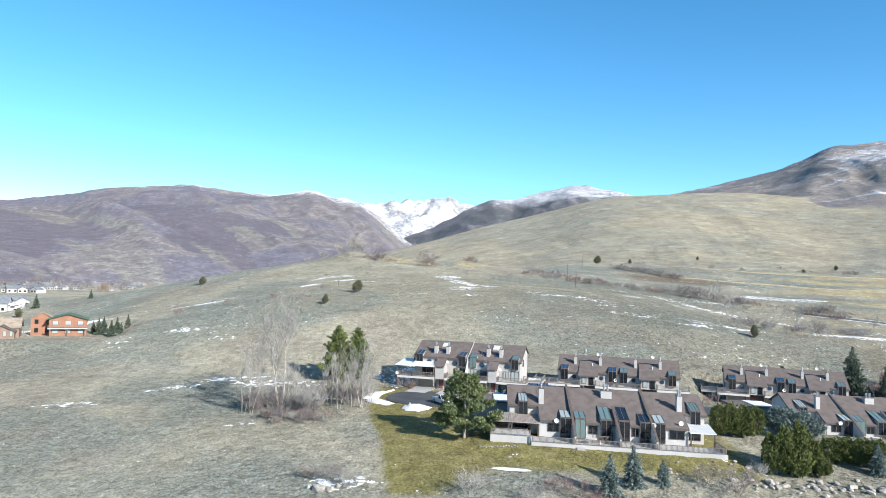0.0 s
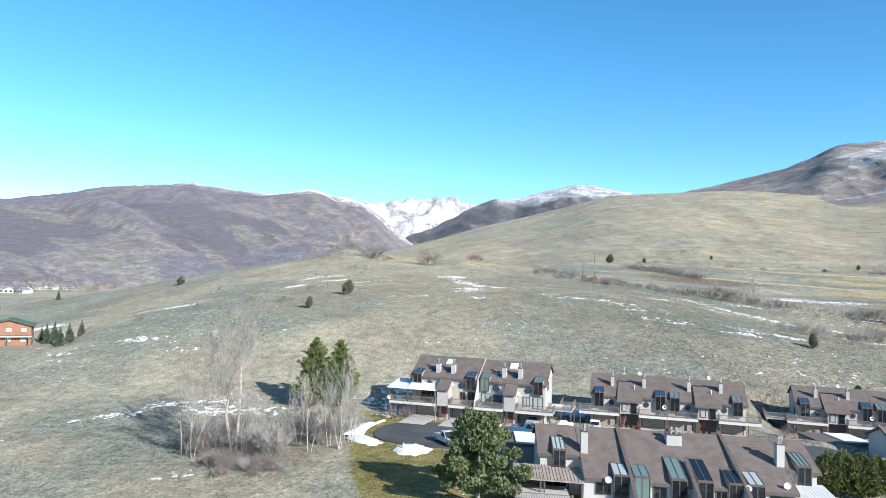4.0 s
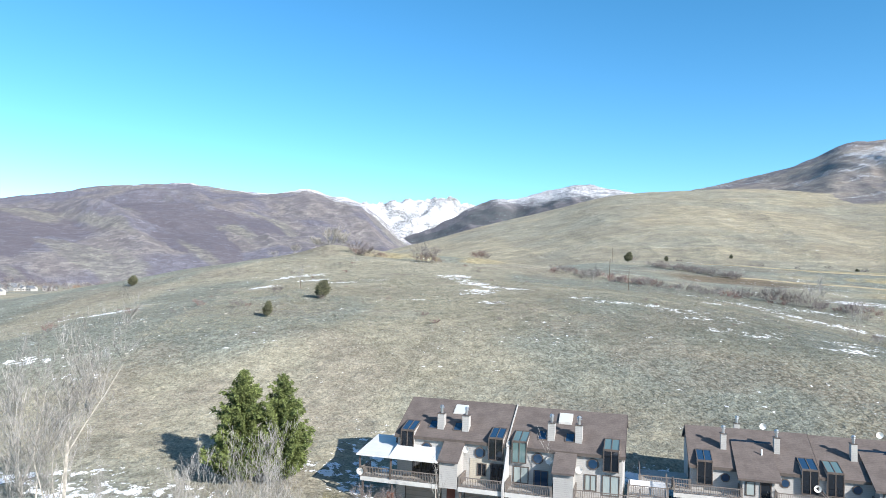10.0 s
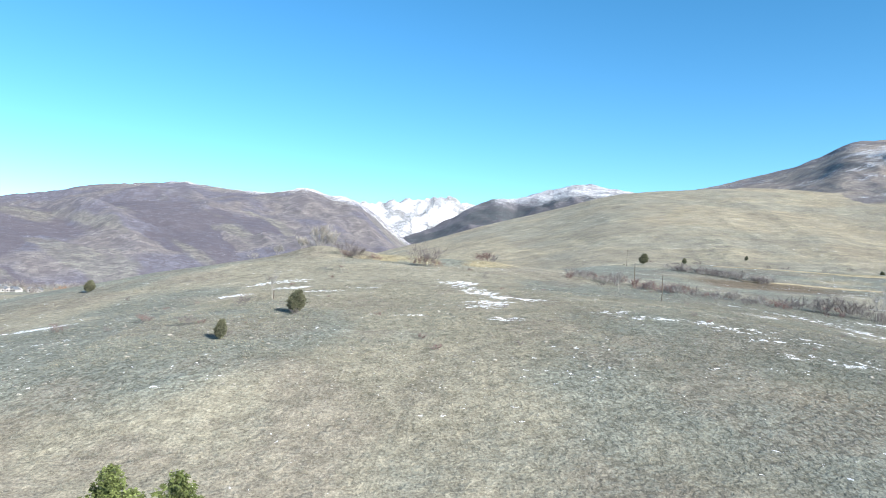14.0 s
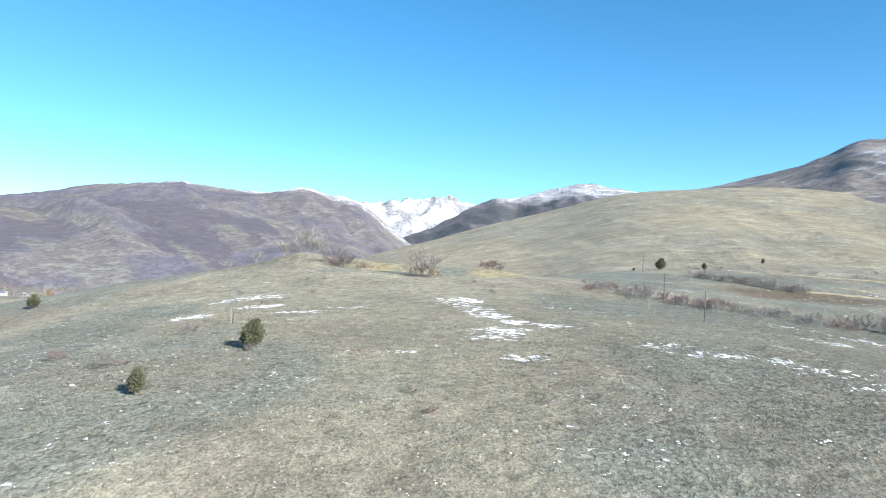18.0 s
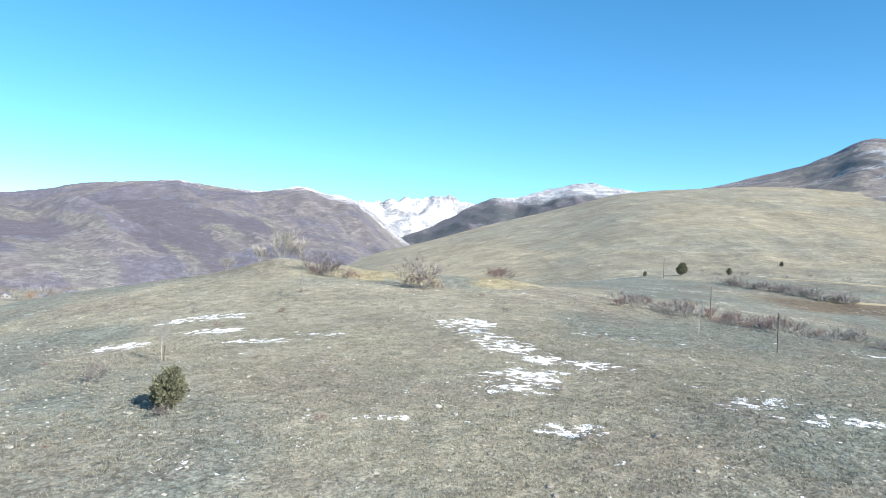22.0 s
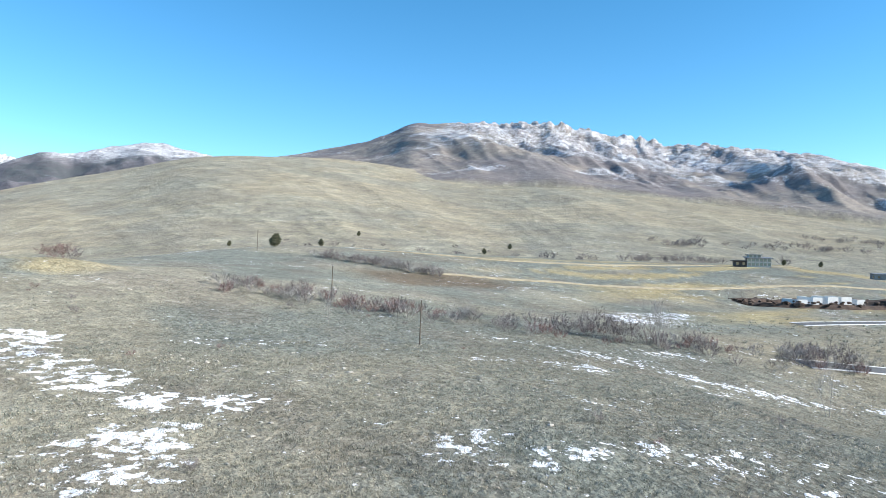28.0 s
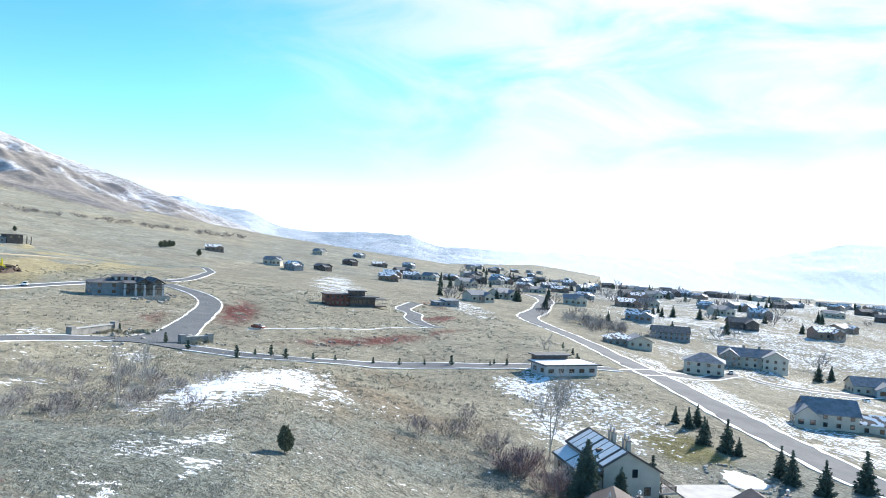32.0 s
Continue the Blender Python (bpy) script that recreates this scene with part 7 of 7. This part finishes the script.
put(cottage, -255, 420, 30, 0.8)
for x, y in far_village:
    c = copy_thing(cottage, pose(0, 0, 0))
    c.matrix_world = pose(x, y, hz(x, y) - 0.2, 0, 0, rng.uniform(-40, 70)) @ Matrix.Scale(rng.uniform(0.8, 1.15), 4)
woods = []
for k in range(180):     # bare trees and evergreens of town and valley
    if k < 80:
        a, d = radians(rng.uniform(98, 131)), rng.uniform(420, 1300)
        x, y = d * math.sin(a), 205 + d * math.cos(a)
    else:
        x, y = rng.uniform(-720, -230), rng.uniform(900, 1200)
    src = rng.choice((yard, yard, thick, thick) if k < 80 else (aspen, aspen, thick, pale, red))
    if src is yard:
        again(src, x, y, rng.uniform(0, 360), rng.uniform(0.9, 1.5))
    else:
        woods.append((x, y, rng.uniform(0, 360), rng.uniform(2.2, 3.8), 1.2))
grove("roadside_scrub", "leafless grey thicket beside the main road", (far_thick, far_pale), [(390 + rng.gauss(14, 18), 52 - rng.gauss(8, 12), rng.uniform(0, 360), rng.uniform(1.0, 1.9), 1.3) for k in range(44)])
grove("town_trees", "dark evergreens scattered between the town houses", (yard,), [(d * math.sin(a), 205 + d * math.cos(a), 0, rng.uniform(0.8, 1.6), 1.0) for a, d in [(radians(rng.uniform(98, 131)), rng.uniform(480, 1400)) for k in range(70)]])
grove("town_thickets", "leafless grey trees between the town houses", (far_thick, far_pale), [(d * math.sin(a), 205 + d * math.cos(a), rng.uniform(0, 360), rng.uniform(1.4, 2.6), 1.1) for a, d in [(radians(rng.uniform(100, 132)), rng.uniform(460, 1700)) for k in range(120)]])
grove("valley_woods", "leafless grey trees round the valley houses", (far_thick, far_pale, far_thick), woods)
gold = bare_shrub("golden-orange leafless willow clump in valley", 4.0, 15, twig_gold, 8)
put(gold, -300, 950, 0, 2.8)
for x, y in ((-290, 955), (-310, 948), (-280, 950), (-318, 955), (-295, 944), (-470, 985), (-478, 990)):
    again(gold, x, y, x * 3 % 360, 2.4)

# ---- vehicles ----
def car(label, paint_mat, length=4.6, pickup=False, tall=1.5):
    t = thing("car", label, "car")
    a, hw = length / 2, 0.9
    side = [(-a, 0.35), (-a, 0.8), (-a + 0.1, 0.92), (-a * 0.45, 0.98), (a * 0.95, 0.98), (a, 0.85), (a, 0.35)]
    verts, faces = prism(side, -hw, hw, "y")
    part("body", (verts, faces), paint_mat, t)
    cab = [(-a * 0.42, 0.96), (-a * 0.18, tall), (a * (0.15 if pickup else 0.55), tall), (a * (0.22 if pickup else 0.86), 0.96)]
    part("cabin", prism(cab, -hw + 0.12, hw - 0.12, "y"), paint_mat, t)
    k = 0.14
    part("windscreen", prism([(-a * 0.41, 1.02), (-a * 0.20, tall - 0.06), (-a * 0.20 - 0.05, tall - 0.06), (-a * 0.41 - 0.05, 1.02)], -hw + k + 0.05, hw - k - 0.05, "y"), glass_dark, t)
    e = a * (0.20 if pickup else 0.82)
    part("rear_window", prism([(e, 1.02), (e - (0.1 if pickup else a * 0.25), tall - 0.06), (e + 0.06 - (0.1 if pickup else a * 0.25), tall - 0.06), (e + 0.06, 1.02)], -hw + k + 0.05, hw - k - 0.05, "y"), glass_dark, t)
    for s in (-1, 1):
        part("side_window", prism([(-a * 0.34, 1.02), (-a * 0.17, tall - 0.08), (e - a * 0.26, tall - 0.08), (e - a * 0.08, 1.02)], *sorted((s * (hw - 0.125), s * (hw - 0.10))), "y"), glass_dark, t)
        part("headlight", box(-a - 0.02, -a + 0.05, s * 0.62 - 0.16, s * 0.62 + 0.16, 0.66, 0.80), glass_frost, t)
        part("tail_light", box(a - 0.05, a + 0.02, s * 0.68 - 0.12, s * 0.68 + 0.12, 0.66, 0.86), car_red, t)
        for x in (-a * 0.62, a * 0.62):
            w = part("wheel", tube((x, s * (hw - 0.22), 0.33), (x, s * (hw + 0.02), 0.33), 0.33, 0.33, 12), black_rubber, t)
            part("rim", tube((x, s * (hw + 0.021), 0.33), (x, s * (hw + 0.03), 0.33), 0.2, 0.18, 10), metal, w)
    if pickup:
        part("load_bed", join(box(a * 0.24, a * 0.97, -hw + 0.02, -hw + 0.1, 0.95, 1.12), box(a * 0.24, a * 0.97, hw - 0.1, hw - 0.02, 0.95, 1.12)), paint_mat, t)
    return t


def park(t, x, y, z, turn):
    t.matrix_world = pose(x, y, z, 0, 0, turn)
    return t


silver = park(car("silver car parked before a garage", car_silver), 15.3, 149.6, 6.96, 74)
park(car("silver pickup truck parked on the court", car_silver, 5.6, True, 1.75), 0.8, 134.6, 6.94, 118)
park(car("blue pickup truck parked on the court", car_blue, 5.6, True, 1.75), 13.6, 142.4, 6.94, 160)
white = park(car("white car parked beside the drive", car_white), 25.8, 150.5, 6.3, 75)
park(copy_thing(white, pose(0, 0, 0)), 273.3, 34.0, hz(273.3, 34) + 0.2, 150)
park(copy_thing(white, pose(0, 0, 0)), 259.8, -20.1, hz(259.8, -20) + 0.2, 160)
park(copy_thing(white, pose(0, 0, 0)), 290, 321.5, hz(290, 321.5) + 0.3, 12)
park(car("dark red car parked beside the snowy trail", car_red), 242.9, 228.8, hz(242.9, 228.8), 60)
cover = tagged(new("covered_trailer", mesh("covered_trailer", *prism([(-1.2, 0.3), (-1.25, 1.5), (-0.9, 2.1), (0.9, 2.1), (1.25, 1.5), (1.2, 0.3)], -2.6, 2.6), trim_white)), "boxy trailer wrapped in a white cover", "trailer")
cover.matrix_world = pose(6.4, 138.8, 6.9, 0, 0, -14)
for k in range(6):
    part("cover_hoop", tube((-2.3 + 0.9 * k, 0.9, 2.05), (-2.3 + 0.9 * k, 0.9, 2.5), 0.05, 0.05, 5), trim_white, cover)
bin_ = thing("wheelie_bin", "green wheeled rubbish bin beside the garage", "bin", pose(12.9, 150.9, 6.95, 0, 0, -16))
part("body", prism([(-0.3, 0.1), (0.3, 0.1), (0.36, 1.0), (-0.36, 1.0)], -0.3, 0.3), green_bin, bin_)
part("lid", box(-0.33, 0.33, -0.4, 0.4, 1.0, 1.08), green_bin, bin_)
for x, y in ((32.9, 150.6), (37.6, 149.4)):
    p = thing("flower_pot", "pot with a red plant by the door", "plant pot", pose(x, y, 6.15))
    part("pot", tube((0, 0, 0), (0, 0, 0.45), 0.2, 0.28, 8), brick_mat, p)
    v, f = sprays(np.random.default_rng(3), np.zeros((30, 3)) + np.array([0, 0, 0.6]), np.random.default_rng(4).normal(size=(30, 3)), np.full(30, 0.3), 3, np.full(30, 0.2))
    part("plant", quick_mesh("plant", v, f, car_red), None, p)
hyd = thing("hydrant", "small pale hydrant on the lawn edge", "hydrant", pose(-5.2, 130.2, 6.9))
part("barrel", tube((0, 0, 0), (0, 0, 0.7), 0.14, 0.12, 8), trim_white, hyd)
part("cap", tube((0, 0, 0.7), (0, 0, 0.85), 0.15, 0.05, 8), trim_white, hyd)


# ---- boulders ----
def boulder_mesh(seed):
    rng = random.Random(seed)
    bm = bmesh.new()
    bmesh.ops.create_icosphere(bm, subdivisions=1, radius=0.5)
    for v in bm.verts:
        v.co *= rng.uniform(0.75, 1.2)
        v.co.z *= 0.75
    me = bpy.data.meshes.new("boulder")
    bm.to_mesh(me)
    bm.free()
    me.materials.append(stone)
    return me


rocks = [boulder_mesh(k) for k in range(6)]
rng = random.Random(21)


def boulder(x, y, s, label, sink=0.15):
    ob = tagged(new("boulder", rocks[rng.randrange(6)]), label, "boulder", "garden boulders")
    ob.matrix_world = pose(x, y, hz(x, y) + s * (0.35 - sink), rng.uniform(-15, 15), rng.uniform(-15, 15), rng.uniform(0, 360)) @ Matrix.Diagonal((s * rng.uniform(0.8, 1.3), s, s * rng.uniform(0.7, 1.1), 1))


for k in range(75):      # dry-stone bank below the hedges
    u = k / 75
    boulder(42 + 26 * u + rng.gauss(0, 0.8), 95.0 - 1.0 * u + rng.gauss(0, 1.0), rng.uniform(0.5, 1.2), "pale boulder in the dry-stone bank")
for k in range(36):
    boulder(rng.uniform(32, 44), rng.uniform(93, 101), rng.uniform(0.3, 0.7), "pale boulder on the planted bank")
for k in range(14):
    boulder(6.5 + k * 0.42, 105.4 + rng.gauss(0, 0.12), rng.uniform(0.25, 0.45), "small pale stone edging the lawn")
for x, y, s in ((-14.6, 89.3, 1.6), (-13.2, 89.0, 1.3), (-12.4, 90.2, 0.9), (-16, 90, .9), (18.4, 242.3, 0.9), (61, 152.6, 1.0), (63, 154, .9), (59.5, 150.6, .8)):
    boulder(x, y, s, "large pale boulder lying in dry grass")
for k in range(60):
    a = rng.uniform(0, 6.28)
    boulder(119.5 + 8.0 * math.cos(a), 127 + 5.2 * math.sin(a), rng.uniform(0.5, 0.9), "boulder edging the snowy garden bed")
for k in range(70):
    boulder(rng.uniform(286, 322), rng.uniform(270, 282), rng.uniform(0.7, 1.6), "pale rock of the house bank", 0.05)


for k in range(64):      # rubble round the entrance walls and below the loop road
    if k < 30:
        boulder(203 + rng.gauss(0, 6), 262 + rng.gauss(0, 5.5) * (1 if k % 2 else 0.4), rng.uniform(0.5, 1.5), "pale rock piled by the entrance wall", 0.05)
    elif k < 44:
        boulder(206 + rng.gauss(0, 4), 241 + rng.gauss(0, 3.5), rng.uniform(0.5, 1.4), "pale rock piled by the entrance wall", 0.05)
    else:
        u = rng.uniform(0, 1)
        boulder(214 + 50 * u + rng.gauss(0, 4), 214 - 42 * u + rng.gauss(0, 4), rng.uniform(0.5, 1.3), "pale rock on the cut bank", 0.05)


# ---- poles and fence posts on the hillside ----
for x, y, h in ((57.0, 299.4, 7.0), (60.5, 339.5, 8.0), (99.2, 496.4, 9.0), (-40.5, 274.2, 2.2)):
    p = thing("utility_pole", "weathered wooden pole standing in dry grass", "pole", pose(x, y, hz(x, y), 0, 1.5, 0))
    part("shaft", tube((0, 0, -0.5), (0, 0, h), 0.13, 0.09, 7), wood_post, p)
    if h > 5:
        part("cap", tube((0, 0, h), (0, 0, h + 0.08), 0.12, 0.05, 7), metal, p)

# ---- entrance walls of the estate ----
sage_bush = put(bushy("clump of straw-coloured ornamental grass", [(0, 0, 0.4, 0.6, 0.6, 0.45)], straw_mat, 44, 60, 6, 0.25, "ornamental_grass", cat="grass", up=1.2), 206, 265)
for x, y, a, n in ((201, 268.5, -24, 16), (203.5, 242, -55, 8)):
    w = thing("entrance_wall", "low stone entrance wall with a flat cap", "wall", pose(x, y, hz(x, y), 0, 0, a))
    part("wall", box(-n / 2, n / 2, -0.5, 0.5, -1.0, 1.8), grey_wall, w)
    part("capstone", box(-n / 2 - 0.2, n / 2 + 0.2, -0.7, 0.7, 1.8, 2.0), concrete, w)
    for s in (-1, 1):
        part("pier", box(s * n / 2 - 0.8, s * n / 2 + 0.8, -0.9, 0.9, -1.0, 2.5), grey_wall, w)
for k in range(42):
    c = ((206, 264.5), (204, 240), (212, 258))[k % 3]
    u, v = rng.gauss(0, 3.0), rng.gauss(0, 0.9)
    again(sage_bush, c[0] + u, c[1] - 0.5 * u + v, rng.uniform(0, 360), rng.uniform(0.6, 1.2))

# ---- building site ----
site = thing("building_site", "dug house plot with poured pale foundation walls", "construction", pose(297, 362, 26.6, 0, 0, -28))
out = []
n = 40
for ring, (q, z) in enumerate(((1.25, -0.6), (1.12, 2.6), (0.95, 2.0), (0.86, -0.4))):
    out += [(34 * q * math.cos(6.283 * k / n) * rng.uniform(0.96, 1.04), 13.5 * q * math.sin(6.283 * k / n) * rng.uniform(0.94, 1.06), z * (0.55 if math.sin(6.283 * k / n) < 0 else 1.0) * rng.uniform(0.6, 1.3)) for k in range(n)]
part("spoil_bank", (out, [(r * n + k, r * n + (k + 1) % n, (r + 1) * n + (k + 1) % n, (r + 1) * n + k) for r in range(3) for k in range(n)]), earth, site, "ring of dug brown earth")
part("pit_floor", box(-28, 28, -9, 9, -0.6, 0.06), earth, site)
for u0, u1, h in ((-15, -10.5, 2.2), (-8.2, -4, 3.2), (-1.6, 3, 3.5), (4.4, 9, 3.6), (11.4, 15, 2.6)):
    part("foundation_wall", box(u0, u1, -6.2, -5.8, 0, h + 0.7), new_concrete, site)
    part("foundation_wall", box(u0, u0 + 0.35, -5.8, 4.5, 0, h + 0.7), new_concrete, site)
    part("foundation_wall", box(u0, u1, 4.5, 4.9, 0, h + 0.7), new_concrete, site)
# dark panel on the solid wall stands in for a shaded door opening
part("door_gap", box(1.0, 2.6, -6.24, -6.19, 0.1, 2.2), dark_wall, site)
dig = thing("excavator", "yellow tracked excavator standing at the dig", "excavator", pose(326, 345, 26.9, 0, 0, 30))
for s in (-1, 1):
    part("track", prism([(-2.0, 0.0), (2.0, 0.0), (2.3, 0.45), (2.0, 0.9), (-2.0, 0.9), (-2.3, 0.45)], *sorted((s * 0.9, s * 1.5)), "y"), black_rubber, dig)
part("body", box(-1.9, 1.4, -1.3, 1.3, 1.0, 2.2), yellow_paint, dig)
cabin = part("cabin", box(-0.2, 1.4, 0.2, 1.3, 2.2, 3.3), yellow_paint, dig)
part("cabin_glass", box(0.0, 1.45, 0.3, 1.2, 2.4, 3.15), glass_dark, cabin)
part("boom", prism([(0.9, 2.0), (4.2, 5.2), (4.6, 4.9), (1.5, 1.7)], -0.35, 0.15, "y"), yellow_paint, dig)
part("arm", prism([(4.1, 5.3), (6.4, 2.2), (6.0, 2.0), (3.9, 4.8)], -0.3, 0.1, "y"), yellow_paint, dig)
part("bucket", prism([(5.7, 2.2), (6.6, 2.2), (6.8, 1.4), (5.9, 1.0)], -0.7, 0.5, "y"), black_rubber, dig)
toi = thing("portable_toilet", "green portable toilet at the site", "toilet", pose(331, 352, 27.2, 0, 0, 10))
part("cabin", box(-0.6, 0.6, -0.6, 0.6, 0, 2.2), green_bin, toi)
part("roof", prism([(-0.65, 2.2), (0, 2.4), (0.65, 2.2)], -0.65, 0.65), trim_white, toi)

# ---- dry grass, sage and loose stones ----
def scatter(name, label, count, areas, mat, build, seed, keep=None):
    g = np.random.default_rng(seed)
    xs, ys = [], []
    for (x0, x1, y0, y1), share in areas:
        n = int(count * share)
        xs.append(g.uniform(x0, x1, n))
        ys.append(g.uniform(y0, y1, n))
    x, y = np.concatenate(xs), np.concatenate(ys)
    patch = fbm(x / 7, y / 7, 3, seed) + 0.25 * (g.random(len(x)) - 0.5)
    snow = np.zeros(len(x))
    for e in DRIFTS:
        if e[2] < 40:
            snow = np.maximum(snow, inside(x, y, e))
    ok = (patch > 0.44) & (lawn_weight(x, y) < 0.2) & (snow < 0.46 + 0.4 * g.random(len(x)))
    for px, py, ang, hl, hw, pz, soft in PADS:
        c, s = math.cos(radians(ang)), math.sin(radians(ang))
        u, v = (x - px) * c + (y - py) * s, -(x - px) * s + (y - py) * c
        ok &= ~((np.abs(u) < hl) & (np.abs(v) < hw))
    x, y = x[ok], y[ok]
    v, f = build(g, np.column_stack([x, y, height(x, y)]))
    return tagged(new(name, quick_mesh(name, v, f, mat)), label, "plants", kind="stuff")


def tufts(blades, h, w, lean, spread):
    def build(g, p):
        n = len(p)
        size = np.repeat(g.uniform(0.55, 1.35, n), blades)[:, None]
        c = np.repeat(p, blades, 0) + np.column_stack([g.normal(size=n * blades), g.normal(size=n * blades), np.zeros(n * blades)]) * spread * size
        off = c - np.repeat(p, blades, 0)
        a = np.arctan2(off[:, 1], off[:, 0]) + g.normal(size=n * blades) * 0.7
        out = np.column_stack([np.cos(a), np.sin(a), np.zeros_like(a)])
        side = np.column_stack([-np.sin(a), np.cos(a), np.zeros_like(a)])
        tip = c + (out * lean * g.uniform(0.3, 1.2, (n * blades, 1)) + np.array([0, 0, 1.0]) * g.uniform(0.55, 1.1, (n * blades, 1))) * h * size
        low = np.array([0, 0, -0.04])
        v = np.stack([c - side * w * 0.28 * size + low, c + side * w * 0.28 * size + low, tip], 1).reshape(-1, 3)
        return v, np.arange(len(v)).reshape(-1, 3)
    return build


def stones(g, p):
    """Rounded field stones, flat on the ground and half bedded."""
    k = 0.62
    base = np.array([(k * a, k * b, k * c) for a in (-1, 1) for b in (-1, 1) for c in (-1, 1)] + [(1, 0, 0), (-1, 0, 0), (0, 1, 0), (0, -1, 0), (0, 0, 1), (0, 0, -1)], float)
    fc = []
    for axis, up, centre in ((0, 1, 8), (0, 0, 9), (1, 1, 10), (1, 0, 11), (2, 1, 12), (2, 0, 13)):
        ring = [i for i in range(8) if (i >> (2 - axis)) & 1 == up]
        order = [ring[0], ring[1], ring[3], ring[2]]
        fc += [(centre, order[j], order[(j + 1) % 4]) for j in range(4)]
    fc = np.array(fc)
    n = len(p)
    s = (g.uniform(0.07, 0.18, n) * np.where(g.random(n) < 0.08, 1.9, 1.0))[:, None, None]
    stretch = np.stack([g.uniform(0.8, 1.5, n), g.uniform(0.8, 1.3, n), g.uniform(0.45, 0.75, n)], 1)[:, None, :]
    v = base[None] * s * stretch * g.uniform(0.85, 1.15, (n, 14, 3)) + p[:, None, :] + np.array([0, 0, 0.03])
    return v.reshape(-1, 3), (fc[None] + 14 * np.arange(n)[:, None, None]).reshape(-1, 3)


NEAR = [((-60, 90, 215, 300), 0.52), ((-130, 140, 175, 360), 0.34), ((-120, -16, 60, 175), 0.14)]
scatter("sagebrush", "low grey sagebrush scattered over the slope", 46000, NEAR, sage_mat, tufts(14, 0.24, 0.10, 1.0, 0.24), 61)
scatter("dry_grass", "straw-coloured dry bunch grass over the slope", 50000, NEAR, straw_mat, tufts(6, 0.17, 0.085, 1.5, 0.12), 67)
scatter("slope_brush", "pale dry weeds and low brush over the estate slope", 9000, [((150, 430, 110, 340), 0.75), ((96, 190, 170, 250), 0.25)], straw_mat, tufts(10, 0.42, 0.22, 0.9, 0.3), 73)
scatter("slope_sage", "grey brush dotted over the estate slope", 4000, [((150, 430, 110, 340), 1.0)], sage_mat, tufts(12, 0.55, 0.26, 0.9, 0.4), 79)
scatter("field_stones", "small pale stones strewn in the grass", 6000, [((-70, 90, 205, 300), 0.8), ((-100, 120, 290, 370), 0.2)], stone_loose, stones, 71)
pile = np.random.default_rng(83)
turn = pile.uniform(0, 6.283, 260)
reach = pile.uniform(0.98, 1.22, 260)
du, dv = 34 * np.cos(turn) * reach, 13.5 * np.sin(turn) * reach
c28, s28 = math.cos(radians(-28)), math.sin(radians(-28))
spots = np.column_stack([297 + du * c28 - dv * s28, 362 + du * s28 + dv * c28, 27.4 + pile.uniform(-0.4, 1.6, 260)])
v, f = stones(pile, spots)
centre = np.repeat(spots, 14, 0)
tagged(new("spoil_rubble", quick_mesh("spoil_rubble", (v - centre) * 5.0 + centre, f, earth)), "dark clods and rocks heaped round the dug plot", "rubble", kind="stuff")
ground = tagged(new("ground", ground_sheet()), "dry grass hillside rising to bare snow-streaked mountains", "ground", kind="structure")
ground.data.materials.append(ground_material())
